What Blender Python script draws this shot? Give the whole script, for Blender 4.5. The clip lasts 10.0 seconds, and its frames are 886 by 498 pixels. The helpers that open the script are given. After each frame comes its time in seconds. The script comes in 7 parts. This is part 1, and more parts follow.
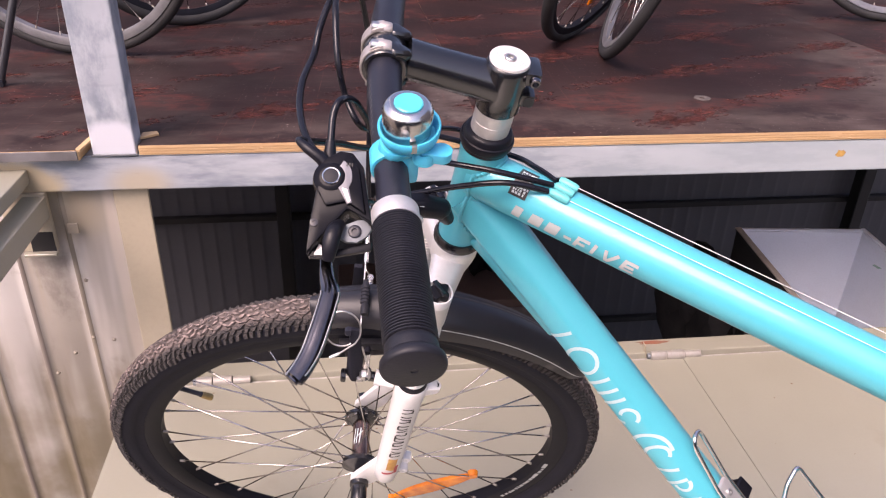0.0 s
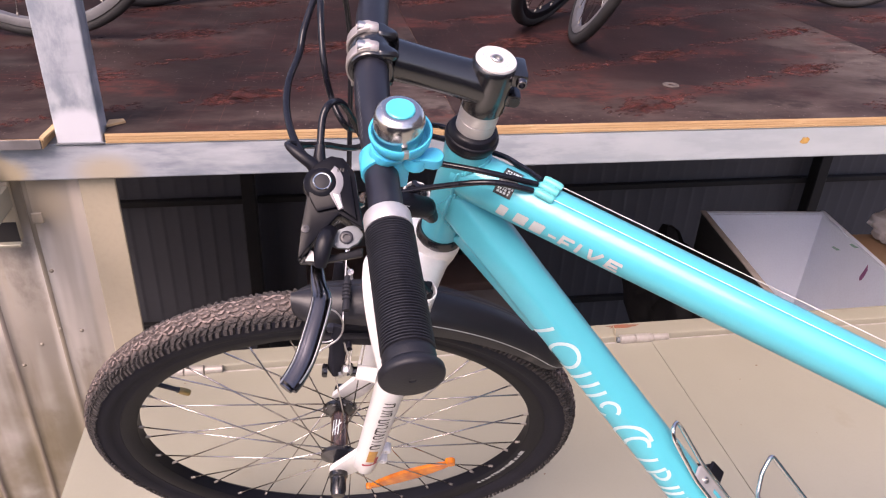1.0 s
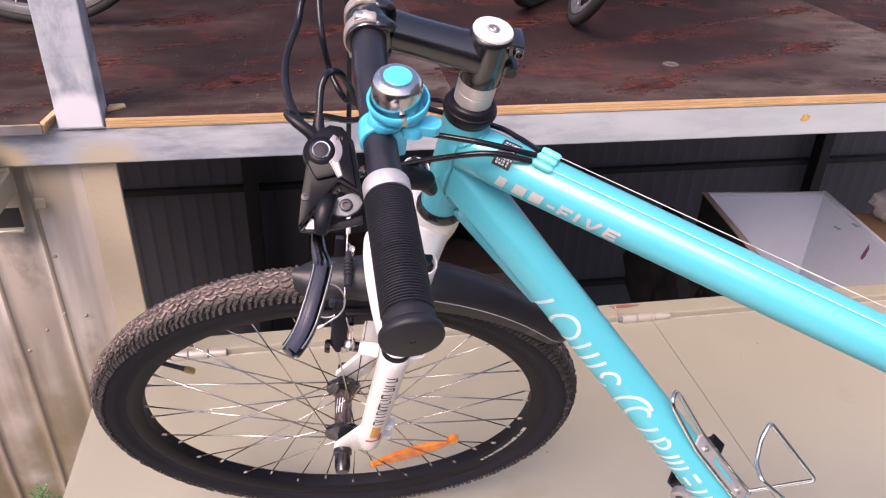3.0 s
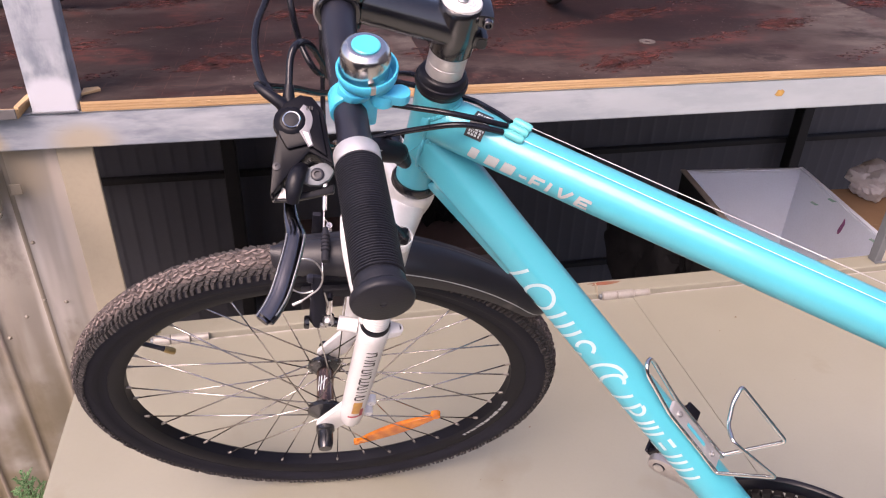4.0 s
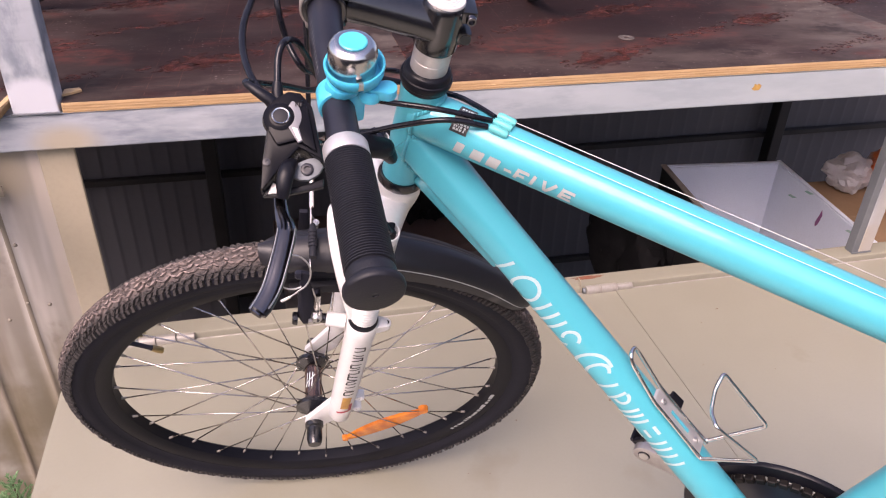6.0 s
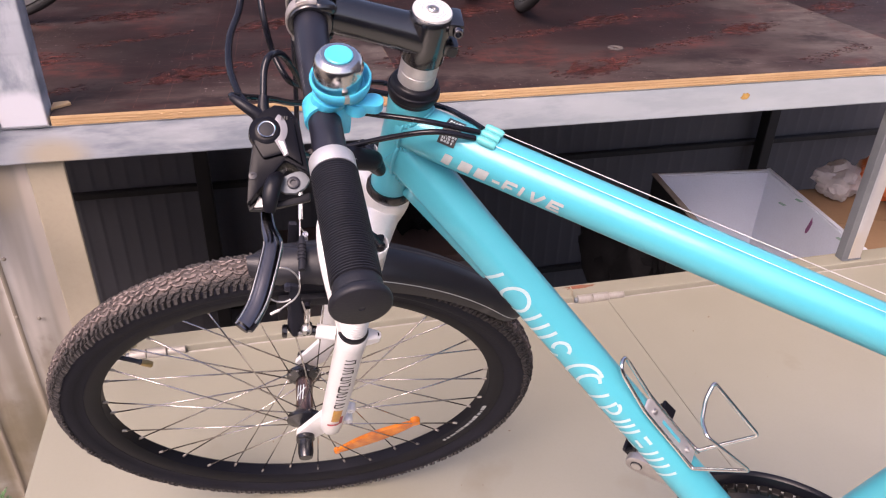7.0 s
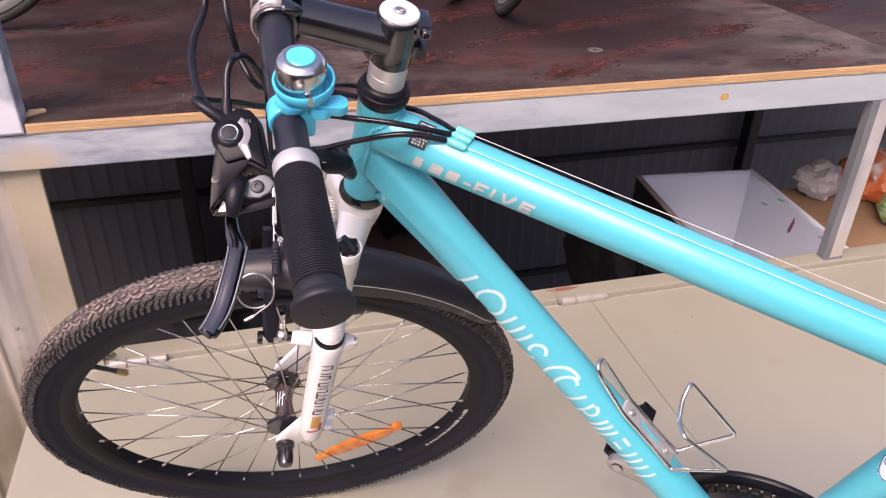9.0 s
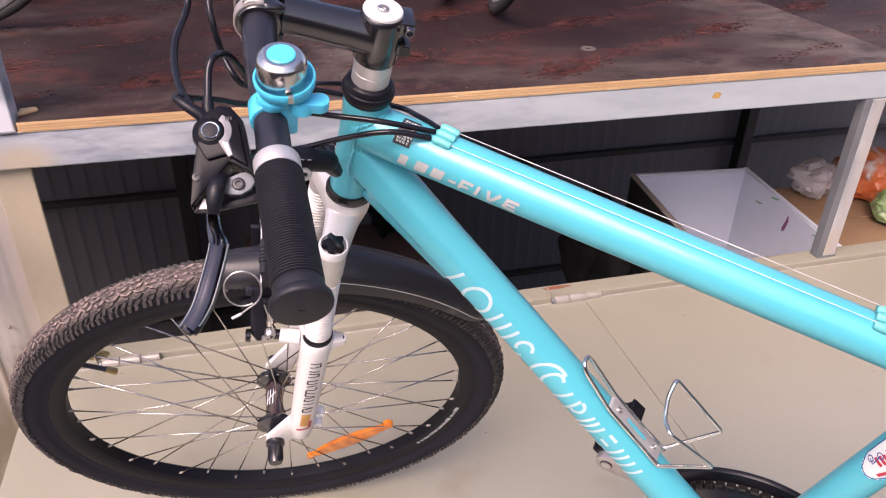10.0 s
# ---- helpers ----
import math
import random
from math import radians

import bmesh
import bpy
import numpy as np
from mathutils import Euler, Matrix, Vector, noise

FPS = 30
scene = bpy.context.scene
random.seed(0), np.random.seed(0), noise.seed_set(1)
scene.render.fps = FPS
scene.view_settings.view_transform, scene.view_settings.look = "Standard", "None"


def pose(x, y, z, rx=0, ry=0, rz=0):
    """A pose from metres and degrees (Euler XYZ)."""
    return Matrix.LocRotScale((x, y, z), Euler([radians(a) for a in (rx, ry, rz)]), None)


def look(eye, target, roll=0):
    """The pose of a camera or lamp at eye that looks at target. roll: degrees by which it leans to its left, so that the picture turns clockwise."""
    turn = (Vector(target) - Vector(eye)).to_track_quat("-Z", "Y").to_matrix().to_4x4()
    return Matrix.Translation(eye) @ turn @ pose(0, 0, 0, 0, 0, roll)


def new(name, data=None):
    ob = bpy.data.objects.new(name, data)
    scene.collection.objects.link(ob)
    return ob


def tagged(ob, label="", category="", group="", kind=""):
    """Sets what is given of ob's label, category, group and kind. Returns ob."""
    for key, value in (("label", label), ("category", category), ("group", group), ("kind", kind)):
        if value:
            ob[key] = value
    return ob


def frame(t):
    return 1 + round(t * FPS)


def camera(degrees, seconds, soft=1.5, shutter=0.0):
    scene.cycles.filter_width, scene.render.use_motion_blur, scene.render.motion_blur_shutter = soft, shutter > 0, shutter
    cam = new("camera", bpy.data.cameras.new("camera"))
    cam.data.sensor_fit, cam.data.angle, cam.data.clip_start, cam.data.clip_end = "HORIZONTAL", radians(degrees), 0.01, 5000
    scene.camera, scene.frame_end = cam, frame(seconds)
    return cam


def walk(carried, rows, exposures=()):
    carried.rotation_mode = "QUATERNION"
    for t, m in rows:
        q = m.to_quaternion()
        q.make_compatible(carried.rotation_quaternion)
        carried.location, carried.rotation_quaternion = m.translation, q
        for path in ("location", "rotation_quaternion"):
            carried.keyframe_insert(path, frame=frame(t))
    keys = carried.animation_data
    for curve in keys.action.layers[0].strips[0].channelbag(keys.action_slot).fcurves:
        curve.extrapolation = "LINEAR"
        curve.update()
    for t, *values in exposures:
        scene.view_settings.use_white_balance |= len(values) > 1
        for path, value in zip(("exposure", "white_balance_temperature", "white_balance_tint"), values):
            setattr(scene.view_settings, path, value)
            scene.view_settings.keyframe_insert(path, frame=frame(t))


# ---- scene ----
# camera: t, x, y, z, then the turn in degrees
cam = camera(60.97, 10.0, soft=1.15)
ROWS = [
    (0.0, -0.0148, -0.9146, 1.0515, 61.571, -1.410, -7.228),
    (0.5, -0.0299, -0.9060, 1.0688, 60.431, -1.885, -8.990),
    (1.0, -0.0312, -0.9056, 1.0657, 60.111, -2.400, -9.744),
    (1.5, -0.0309, -0.9096, 1.0679, 60.070, -2.416, -9.634),
    (2.0, -0.0299, -0.9137, 1.0604, 59.958, -2.268, -9.499),
    (2.5, -0.0308, -0.9162, 1.0584, 59.655, -1.957, -9.463),
    (3.8, -0.0282, -0.9253, 1.0513, 58.325, -1.475, -11.092),
    (4.0, -0.0244, -0.9308, 1.0504, 58.125, -1.509, -11.433),
    (4.5, -0.0297, -0.9330, 1.0528, 57.819, -1.569, -12.062),
    (5.0, -0.0354, -0.9425, 1.0455, 57.628, -1.626, -12.414),
    (5.5, -0.0352, -0.9405, 1.0481, 57.720, -1.628, -12.720),
    (5.7, -0.0331, -0.9409, 1.0509, 57.841, -1.560, -12.828),
    (7.0, -0.0263, -0.9398, 1.0530, 58.818, -1.365, -13.671),
    (7.5, -0.0204, -0.9409, 1.0536, 59.106, -1.345, -14.020),
    (8.0, -0.0198, -0.9403, 1.0536, 59.223, -1.313, -14.269),
    (8.5, -0.0164, -0.9396, 1.0518, 59.232, -1.251, -14.499),
    (9.0, -0.0117, -0.9400, 1.0498, 59.177, -1.163, -14.787),
    (9.5, -0.0061, -0.9439, 1.0492, 59.131, -1.133, -14.992),
    (10.0, -0.0014, -0.9451, 1.0497, 59.116, -1.183, -14.945),
]
walk(cam, [(t, pose(x, y, z, rx, ry, rz)) for t, x, y, z, rx, ry, rz in ROWS], exposures=[(0.0, 1.27, 7200, 31.5), (2.5, 1.27, 7200, 31.5), (5.0, 1.17, 7200, 31.5), (10.0, 1.2, 7200, 31.5)])

# ---- light ----
world = bpy.data.worlds.new("world")
scene.world = world
world.use_nodes = True
wn = world.node_tree.nodes
sky = wn.new("ShaderNodeTexSky")
sky.sky_type = "NISHITA"
sky.sun_disc = False
SUN_EL, SUN_AZ = 50.0, 220.0  # degrees; azimuth from +y towards +x
sky.sun_elevation, sky.sun_rotation = radians(SUN_EL), radians(SUN_AZ)
sky.air_density, sky.dust_density, sky.ozone_density = 1.0, 3.0, 0.8
world.node_tree.links.new(sky.outputs[0], wn["Background"].inputs[0])
wn["Background"].inputs[1].default_value = 0.132
sun = new("sun", bpy.data.lights.new("sun", "SUN"))
sun.data.energy, sun.data.angle, sun.data.color = 1.75, radians(36), (1.0, 0.95, 0.91)
e, a = radians(SUN_EL), radians(SUN_AZ)
SUN_DIR = Vector((math.sin(a) * math.cos(e), math.cos(a) * math.cos(e), math.sin(e)))
sun.matrix_world = look(SUN_DIR * 20, (0, 0, 0))


# ---- materials ----
def mat(name, col, col2=None, rough=0.5, metal=0.0, scale=8.0, fine=120.0, bump=0.05, vary=0.06, coat=0.0, stretch=(1, 1, 1),
        stain=None, stain_scale=3.0, stain_cut=0.6, clear=0.0, spec=0.5, fine_amount=0.12, coat_rough=0.13, soft_depth=0.0):
    """Principled paint or metal with coarse and fine variation, optional stains and relief."""
    m = bpy.data.materials.new(name)
    m.use_nodes = True
    n, l = m.node_tree.nodes, m.node_tree.links
    b = n["Principled BSDF"]
    tc = n.new("ShaderNodeTexCoord")
    mp = n.new("ShaderNodeMapping")
    mp.inputs["Scale"].default_value = stretch
    l.new(tc.outputs["Object"], mp.inputs["Vector"])

    def noise_tex(s, detail=4.0):
        t = n.new("ShaderNodeTexNoise")
        t.inputs["Scale"].default_value = s
        t.inputs["Detail"].default_value = detail
        l.new(mp.outputs[0], t.inputs["Vector"])
        return t

    def mix(fac, x, y, kind="MIX"):
        k = n.new("ShaderNodeMix")
        k.data_type, k.blend_type = "RGBA", kind
        for sock, v in ((0, fac), (6, x), (7, y)):
            if hasattr(v, "is_linked") or hasattr(v, "links"):
                l.new(v, k.inputs[sock])
            else:
                k.inputs[sock].default_value = v
        return k.outputs[2]

    def ramp(src, lo, hi):
        r = n.new("ShaderNodeMapRange")
        r.inputs[1].default_value, r.inputs[2].default_value = lo, hi
        l.new(src, r.inputs[0])
        return r.outputs[0]

    c1 = (*col, 1)
    c2 = (*(col2 or [x * (1 - vary * 3) for x in col]), 1)
    big, small = noise_tex(scale, 5), noise_tex(fine, 3)
    out = mix(ramp(big.outputs[0], 0.35, 0.7), c1, c2)
    dark = tuple(x * 0.55 for x in col)
    f = n.new("ShaderNodeMath")
    f.operation = "MULTIPLY"
    l.new(ramp(small.outputs[0], 0.45, 0.75), f.inputs[0])
    f.inputs[1].default_value = fine_amount
    out = mix(f.outputs[0], out, (*dark, 1))
    if stain:
        st = noise_tex(stain_scale, 8)
        out = mix(ramp(st.outputs[0], stain_cut, stain_cut + 0.12), out, (*stain, 1))
    l.new(out, b.inputs["Base Color"])
    r = n.new("ShaderNodeMapRange")
    r.inputs[3].default_value, r.inputs[4].default_value = max(rough - 0.08, 0.02), min(rough + 0.1, 1)
    l.new(big.outputs[0], r.inputs[0])
    l.new(r.outputs[0], b.inputs["Roughness"])
    b.inputs["Metallic"].default_value = metal
    b.inputs["Coat Weight"].default_value = coat
    b.inputs["Coat Roughness"].default_value = coat_rough
    if soft_depth:
        # light soaks into thin translucent plastic
        b.inputs["Subsurface Weight"].default_value = 0.5
        b.inputs["Subsurface Radius"].default_value = (0.25, 0.8, 1.0)
        b.inputs["Subsurface Scale"].default_value = soft_depth
    b.inputs["Specular IOR Level"].default_value = spec
    b.inputs["Transmission Weight"].default_value = clear
    if bump:
        bp = n.new("ShaderNodeBump")
        bp.inputs["Strength"].default_value = bump
        bp.inputs["Distance"].default_value = 0.002
        l.new(small.outputs[0], bp.inputs["Height"])
        l.new(bp.outputs[0], b.inputs["Normal"])
    return m


TEAL = mat("teal_gloss_paint", (0.048, 0.412, 0.495), (0.043, 0.385, 0.466), rough=0.36, spec=0.25, coat=0.4, coat_rough=0.05, scale=14, fine=500, bump=0.012, fine_amount=0.03)
TEAL_PLASTIC = mat("teal_plastic", (0.09, 0.5, 0.5), rough=0.42, scale=40, fine=400)
BLACK_GLOSS = mat("black_anodised", (0.0045, 0.0047, 0.0065), (0.0063, 0.0066, 0.009), rough=0.21, scale=30, fine=400, bump=0.02, spec=0.8)
BLACK_SATIN = mat("black_satin_metal", (0.0099, 0.0104, 0.0166), (0.0153, 0.0162, 0.0260), spec=0.45, rough=0.38, scale=30, fine=600, bump=0.03)
BLACK_PLASTIC = mat("black_plastic", (0.0054, 0.0057, 0.0088), (0.0081, 0.0085, 0.0137), spec=0.25, rough=0.38, scale=25, fine=700, bump=0.08)
GREY_PLASTIC = mat("charcoal_plastic", (0.005, 0.0052, 0.0075), (0.0078, 0.0081, 0.0115), spec=0.1, rough=0.24, scale=25, fine=900, bump=0.012)
MUDGUARD = mat("dark_grey_mudguard_plastic", (0.014, 0.014, 0.0175), (0.02, 0.02, 0.0245), spec=0.4, rough=0.4, scale=9, fine=400, bump=0.06, stain=(0.09, 0.085, 0.08), stain_scale=14, stain_cut=0.66)
RUBBER = mat("black_rubber", (0.0081, 0.0085, 0.0123), (0.0126, 0.0133, 0.0195), spec=0.35, rough=0.6, scale=30, fine=500, bump=0.08)
GRIP_RUBBER = mat("grip_rubber", (0.0081, 0.0085, 0.0123), (0.0126, 0.0133, 0.0195), spec=0.35, rough=0.5, scale=30, fine=600, bump=0.08, stain=(0.06, 0.057, 0.053), stain_scale=30, stain_cut=0.7)
TYRE = mat("tyre_sidewall", (0.0090, 0.0095, 0.0153), (0.0135, 0.0142, 0.0218), spec=0.18, rough=0.7, scale=18, fine=300, bump=0.15)
TREAD = mat("dusty_tread_rubber", (0.17, 0.133, 0.12), (0.26, 0.2, 0.18), rough=0.85, scale=50, fine=420, bump=0.5, stain=(0.03, 0.028, 0.028), stain_scale=110, stain_cut=0.54, fine_amount=0.5)
TREAD_BASE = mat("dusty_tread_base", (0.115, 0.092, 0.084), (0.065, 0.053, 0.05), rough=0.85, scale=60, fine=300, bump=0.4)
RIM = mat("black_rim", (0.005, 0.0053, 0.008), (0.0075, 0.008, 0.012), spec=0.15, rough=0.5, scale=20, fine=300, bump=0.03)
CHROME = mat("polished_steel", (0.72, 0.71, 0.7), (0.62, 0.61, 0.6), rough=0.16, metal=1, scale=20, fine=400, bump=0.02)
STEEL = mat("brushed_steel", (0.55, 0.54, 0.53), (0.45, 0.44, 0.43), rough=0.34, metal=1, scale=30, fine=300, bump=0.05)
LEVER = mat("smoked_polished_alloy", (0.16, 0.157, 0.17), (0.1, 0.1, 0.112), rough=0.18, metal=1, scale=30, fine=400, bump=0.02)
ALLOY = mat("silver_alloy", (0.64, 0.63, 0.62), (0.55, 0.54, 0.53), rough=0.5, metal=0.75, scale=30, fine=350, bump=0.05)
SPOKE = mat("stainless_spoke", (0.58, 0.55, 0.52), (0.45, 0.42, 0.39), rough=0.13, metal=1, scale=60, fine=500, bump=0.0)
COPPER = mat("bronze_hub_shell", (0.3, 0.2, 0.17), (0.16, 0.1, 0.085), rough=0.22, metal=1, scale=40, fine=300, bump=0.03)
WHITE_PAINT = mat("white_fork_paint", (0.76, 0.75, 0.74), (0.7, 0.69, 0.68), rough=0.3, coat=0.5, scale=18, fine=300, bump=0.02, stain=(0.42, 0.4, 0.37), stain_scale=40, stain_cut=0.74)
SILVER_PAINT = mat("pale_silver_crown", (0.72, 0.71, 0.69), (0.6, 0.59, 0.57), rough=0.33, metal=0.45, scale=20, fine=300, bump=0.03)
WHITE_RUBBER = mat("white_bellows_rubber", (0.72, 0.71, 0.69), (0.6, 0.58, 0.55), rough=0.6, scale=40, fine=300, bump=0.06)
WIRE = mat("bright_bare_wire", (0.64, 0.62, 0.6), (0.42, 0.4, 0.38), rough=0.5, metal=0.4, scale=60, fine=500, bump=0.0)
PALE_PRINT = mat("pale_worn_print", (0.43, 0.59, 0.61), (0.36, 0.54, 0.56), rough=0.4, scale=60, fine=500, bump=0.0, fine_amount=0.25)
WHITE = mat("white_print", (0.62, 0.69, 0.69), rough=0.4, scale=60, fine=500, bump=0.0)
PINKGREY = mat("pale_grey_pink_print", (0.43, 0.45, 0.45), (0.36, 0.4, 0.4), rough=0.42, scale=60, fine=500, bump=0.0)
INK = mat("black_print_and_holes", (0.015, 0.015, 0.016), rough=0.45, scale=60, fine=500, bump=0.0)
GOLD = mat("gold_print", (0.55, 0.3, 0.05), (0.4, 0.16, 0.04), rough=0.3, scale=90, fine=400, bump=0.0)
RED = mat("red_print", (0.42, 0.03, 0.05), rough=0.4, scale=60, fine=500, bump=0.0)
BLUE_RED = mat("navy_print", (0.03, 0.06, 0.25), rough=0.4, scale=60, fine=500, bump=0.0)
BELL_BLUE = mat("sky_blue_rubbery_plastic", (0.035, 0.5, 0.7), (0.03, 0.45, 0.65), rough=0.34, scale=30, fine=300, bump=0.02, soft_depth=0.004)
BELL_CYAN = mat("cyan_bell_button", (0.035, 0.48, 0.62), rough=0.35, scale=30, fine=300, bump=0.02)
ORANGE = mat("orange_reflector", (0.78, 0.22, 0.004), (0.55, 0.12, 0.002), rough=0.22, coat=0.6, scale=70, fine=220, bump=0.35)
BRASS = mat("dull_brass", (0.45, 0.33, 0.16), (0.3, 0.22, 0.1), rough=0.35, metal=1, scale=60, fine=300)
CABLE = mat("black_cable_housing", (0.0063, 0.0066, 0.0101), (0.0090, 0.0095, 0.0143), spec=0.32, rough=0.2, scale=40, fine=400, bump=0.02)
BEIGE = mat("beige_enamel_steel", (0.297, 0.289, 0.229), (0.27, 0.262, 0.206), rough=0.42, coat=0.8, coat_rough=0.22, scale=2.2, fine=160, bump=0.03, stain=(0.245, 0.228, 0.172), stain_scale=5, stain_cut=0.62, fine_amount=0.05)
BEIGE_POST = mat("greenish_beige_enamel", (0.4, 0.355, 0.27), (0.35, 0.31, 0.23), rough=0.5, scale=5, fine=120, bump=0.06, stain=(0.25, 0.21, 0.15), stain_scale=14, stain_cut=0.66)
HINGE = mat("painted_hinge", (0.42, 0.4, 0.365), (0.3, 0.28, 0.25), rough=0.42, metal=0.2, scale=40, fine=200, bump=0.1)
GALV_DULL = mat("dull_galvanised_steel", (0.2, 0.22, 0.235), (0.14, 0.155, 0.17), rough=0.5, metal=0.4, scale=8, fine=60, bump=0.05, stain=(0.15, 0.16, 0.18), stain_scale=9, stain_cut=0.6)
PLY_EDGE = mat("raw_plywood_edge", (0.54, 0.37, 0.2), (0.42, 0.265, 0.135), rough=0.75, scale=10, fine=120, bump=0.3, stretch=(0.6, 1, 6), fine_amount=0.3)
DARK_SHEET = mat("charcoal_corrugated_sheet", (0.058, 0.061, 0.074), (0.047, 0.05, 0.061), rough=0.55, scale=1.5, fine=40, bump=0.03)
MATT_BLACK = mat("matt_black", (0.008, 0.008, 0.009), rough=0.7, scale=5, fine=60)
CARD = mat("brown_cardboard", (0.3, 0.19, 0.11), (0.25, 0.15, 0.085), rough=0.85, scale=5, fine=120, bump=0.1)
FOAM = mat("white_foam_board", (0.68, 0.735, 0.83), (0.61, 0.665, 0.76), rough=0.6, scale=4, fine=150, bump=0.06)
GREY_PAPER = mat("grey_crumpled_bag", (0.5, 0.485, 0.5), (0.36, 0.345, 0.355), rough=0.6, scale=16, fine=100, bump=0.3)
GREEN_BAG = mat("green_printed_bag", (0.12, 0.34, 0.05), (0.5, 0.55, 0.42), rough=0.35, scale=22, fine=90, bump=0.2)
ORANGE_BAG = mat("orange_printed_bag", (0.62, 0.12, 0.03), (0.7, 0.25, 0.1), rough=0.3, scale=18, fine=90, bump=0.2, stain=(0.66, 0.62, 0.6), stain_scale=11, stain_cut=0.52)
GROUND = mat("gravelly_soil", (0.16, 0.13, 0.1), (0.1, 0.085, 0.065), rough=0.95, scale=1.2, fine=30, bump=0.6, stain=(0.2, 0.18, 0.15), stain_scale=4, stain_cut=0.55)
LEAF = mat("conifer_green", (0.1, 0.22, 0.085), (0.2, 0.36, 0.17), rough=0.6, scale=60, fine=200, bump=0.1)
BARK = mat("brown_bark", (0.12, 0.08, 0.05), rough=0.9, scale=30, fine=150, bump=0.5)
PURPLE = mat("purple_smear", (0.25, 0.08, 0.2), rough=0.7, scale=30, fine=90, bump=0.0)


class Layers:
    """Stacks colour layers on a material's base colour, in the object's own coordinates."""

    def __init__(self, m):
        self.m, self.n, self.l = m, m.node_tree.nodes, m.node_tree.links
        self.b = self.n["Principled BSDF"]
        self.tc = self.n.new("ShaderNodeTexCoord").outputs["Object"]
        self.col = self.b.inputs["Base Color"].links[0].from_socket

    def coords(self, stretch=(1, 1, 1), turn=0.0, shift=(0, 0, 0)):
        mp = self.n.new("ShaderNodeMapping")
        mp.inputs["Scale"].default_value, mp.inputs["Location"].default_value = stretch, shift
        mp.inputs["Rotation"].default_value = (0, 0, radians(turn))
        self.l.new(self.tc, mp.inputs[0])
        return mp.outputs[0]

    def noise(self, scale, detail=4, stretch=(1, 1, 1), turn=0.0, shift=(0, 0, 0), rough=0.5):
        t = self.n.new("ShaderNodeTexNoise")
        t.inputs["Scale"].default_value, t.inputs["Detail"].default_value, t.inputs["Roughness"].default_value = scale, detail, rough
        self.l.new(self.coords(stretch, turn, shift), t.inputs["Vector"])
        return t.outputs[0]

    def step(self, src, lo, hi, top=1.0):
        r = self.n.new("ShaderNodeMapRange")
        r.interpolation_type = "SMOOTHSTEP"
        r.inputs[1].default_value, r.inputs[2].default_value, r.inputs[4].default_value = lo, hi, top
        self.l.new(src, r.inputs[0])
        return r.outputs[0]

    def math(self, kind, x, y):
        k = self.n.new("ShaderNodeMath")
        k.operation = kind
        for sock, v in zip(k.inputs, (x, y)):
            if isinstance(v, (int, float)):
                sock.default_value = v
            else:
                self.l.new(v, sock)
        return k.outputs[0]

    def mul(self, *xs):
        out = xs[0]
        for x in xs[1:]:
            out = self.math("MULTIPLY", out, x)
        return out

    def spot(self, centre, size, wobble=0.35, scale=30.0, soft=0.6):
        """1 inside a soft irregular patch."""
        v = self.n.new("ShaderNodeVectorMath")
        v.operation = "LENGTH"
        self.l.new(self.coords([1 / x for x in size], shift=[-c / x for c, x in zip(centre, size)]), v.inputs[0])
        d = self.math("ADD", v.outputs["Value"], self.mul(self.math("SUBTRACT", self.noise(scale, 4), 0.5), 2 * wobble))
        return self.step(d, 1.0 + soft / 2, 1.0 - soft / 2) if soft else d

    def over(self, fac, col):
        k = self.n.new("ShaderNodeMix")
        k.data_type = "RGBA"
        self.l.new(fac, k.inputs[0])
        self.l.new(self.col, k.inputs[6])
        k.inputs[7].default_value = (*col, 1)
        self.col = k.outputs[2]

    def done(self):
        self.l.new(self.col, self.b.inputs["Base Color"])
        return self.m


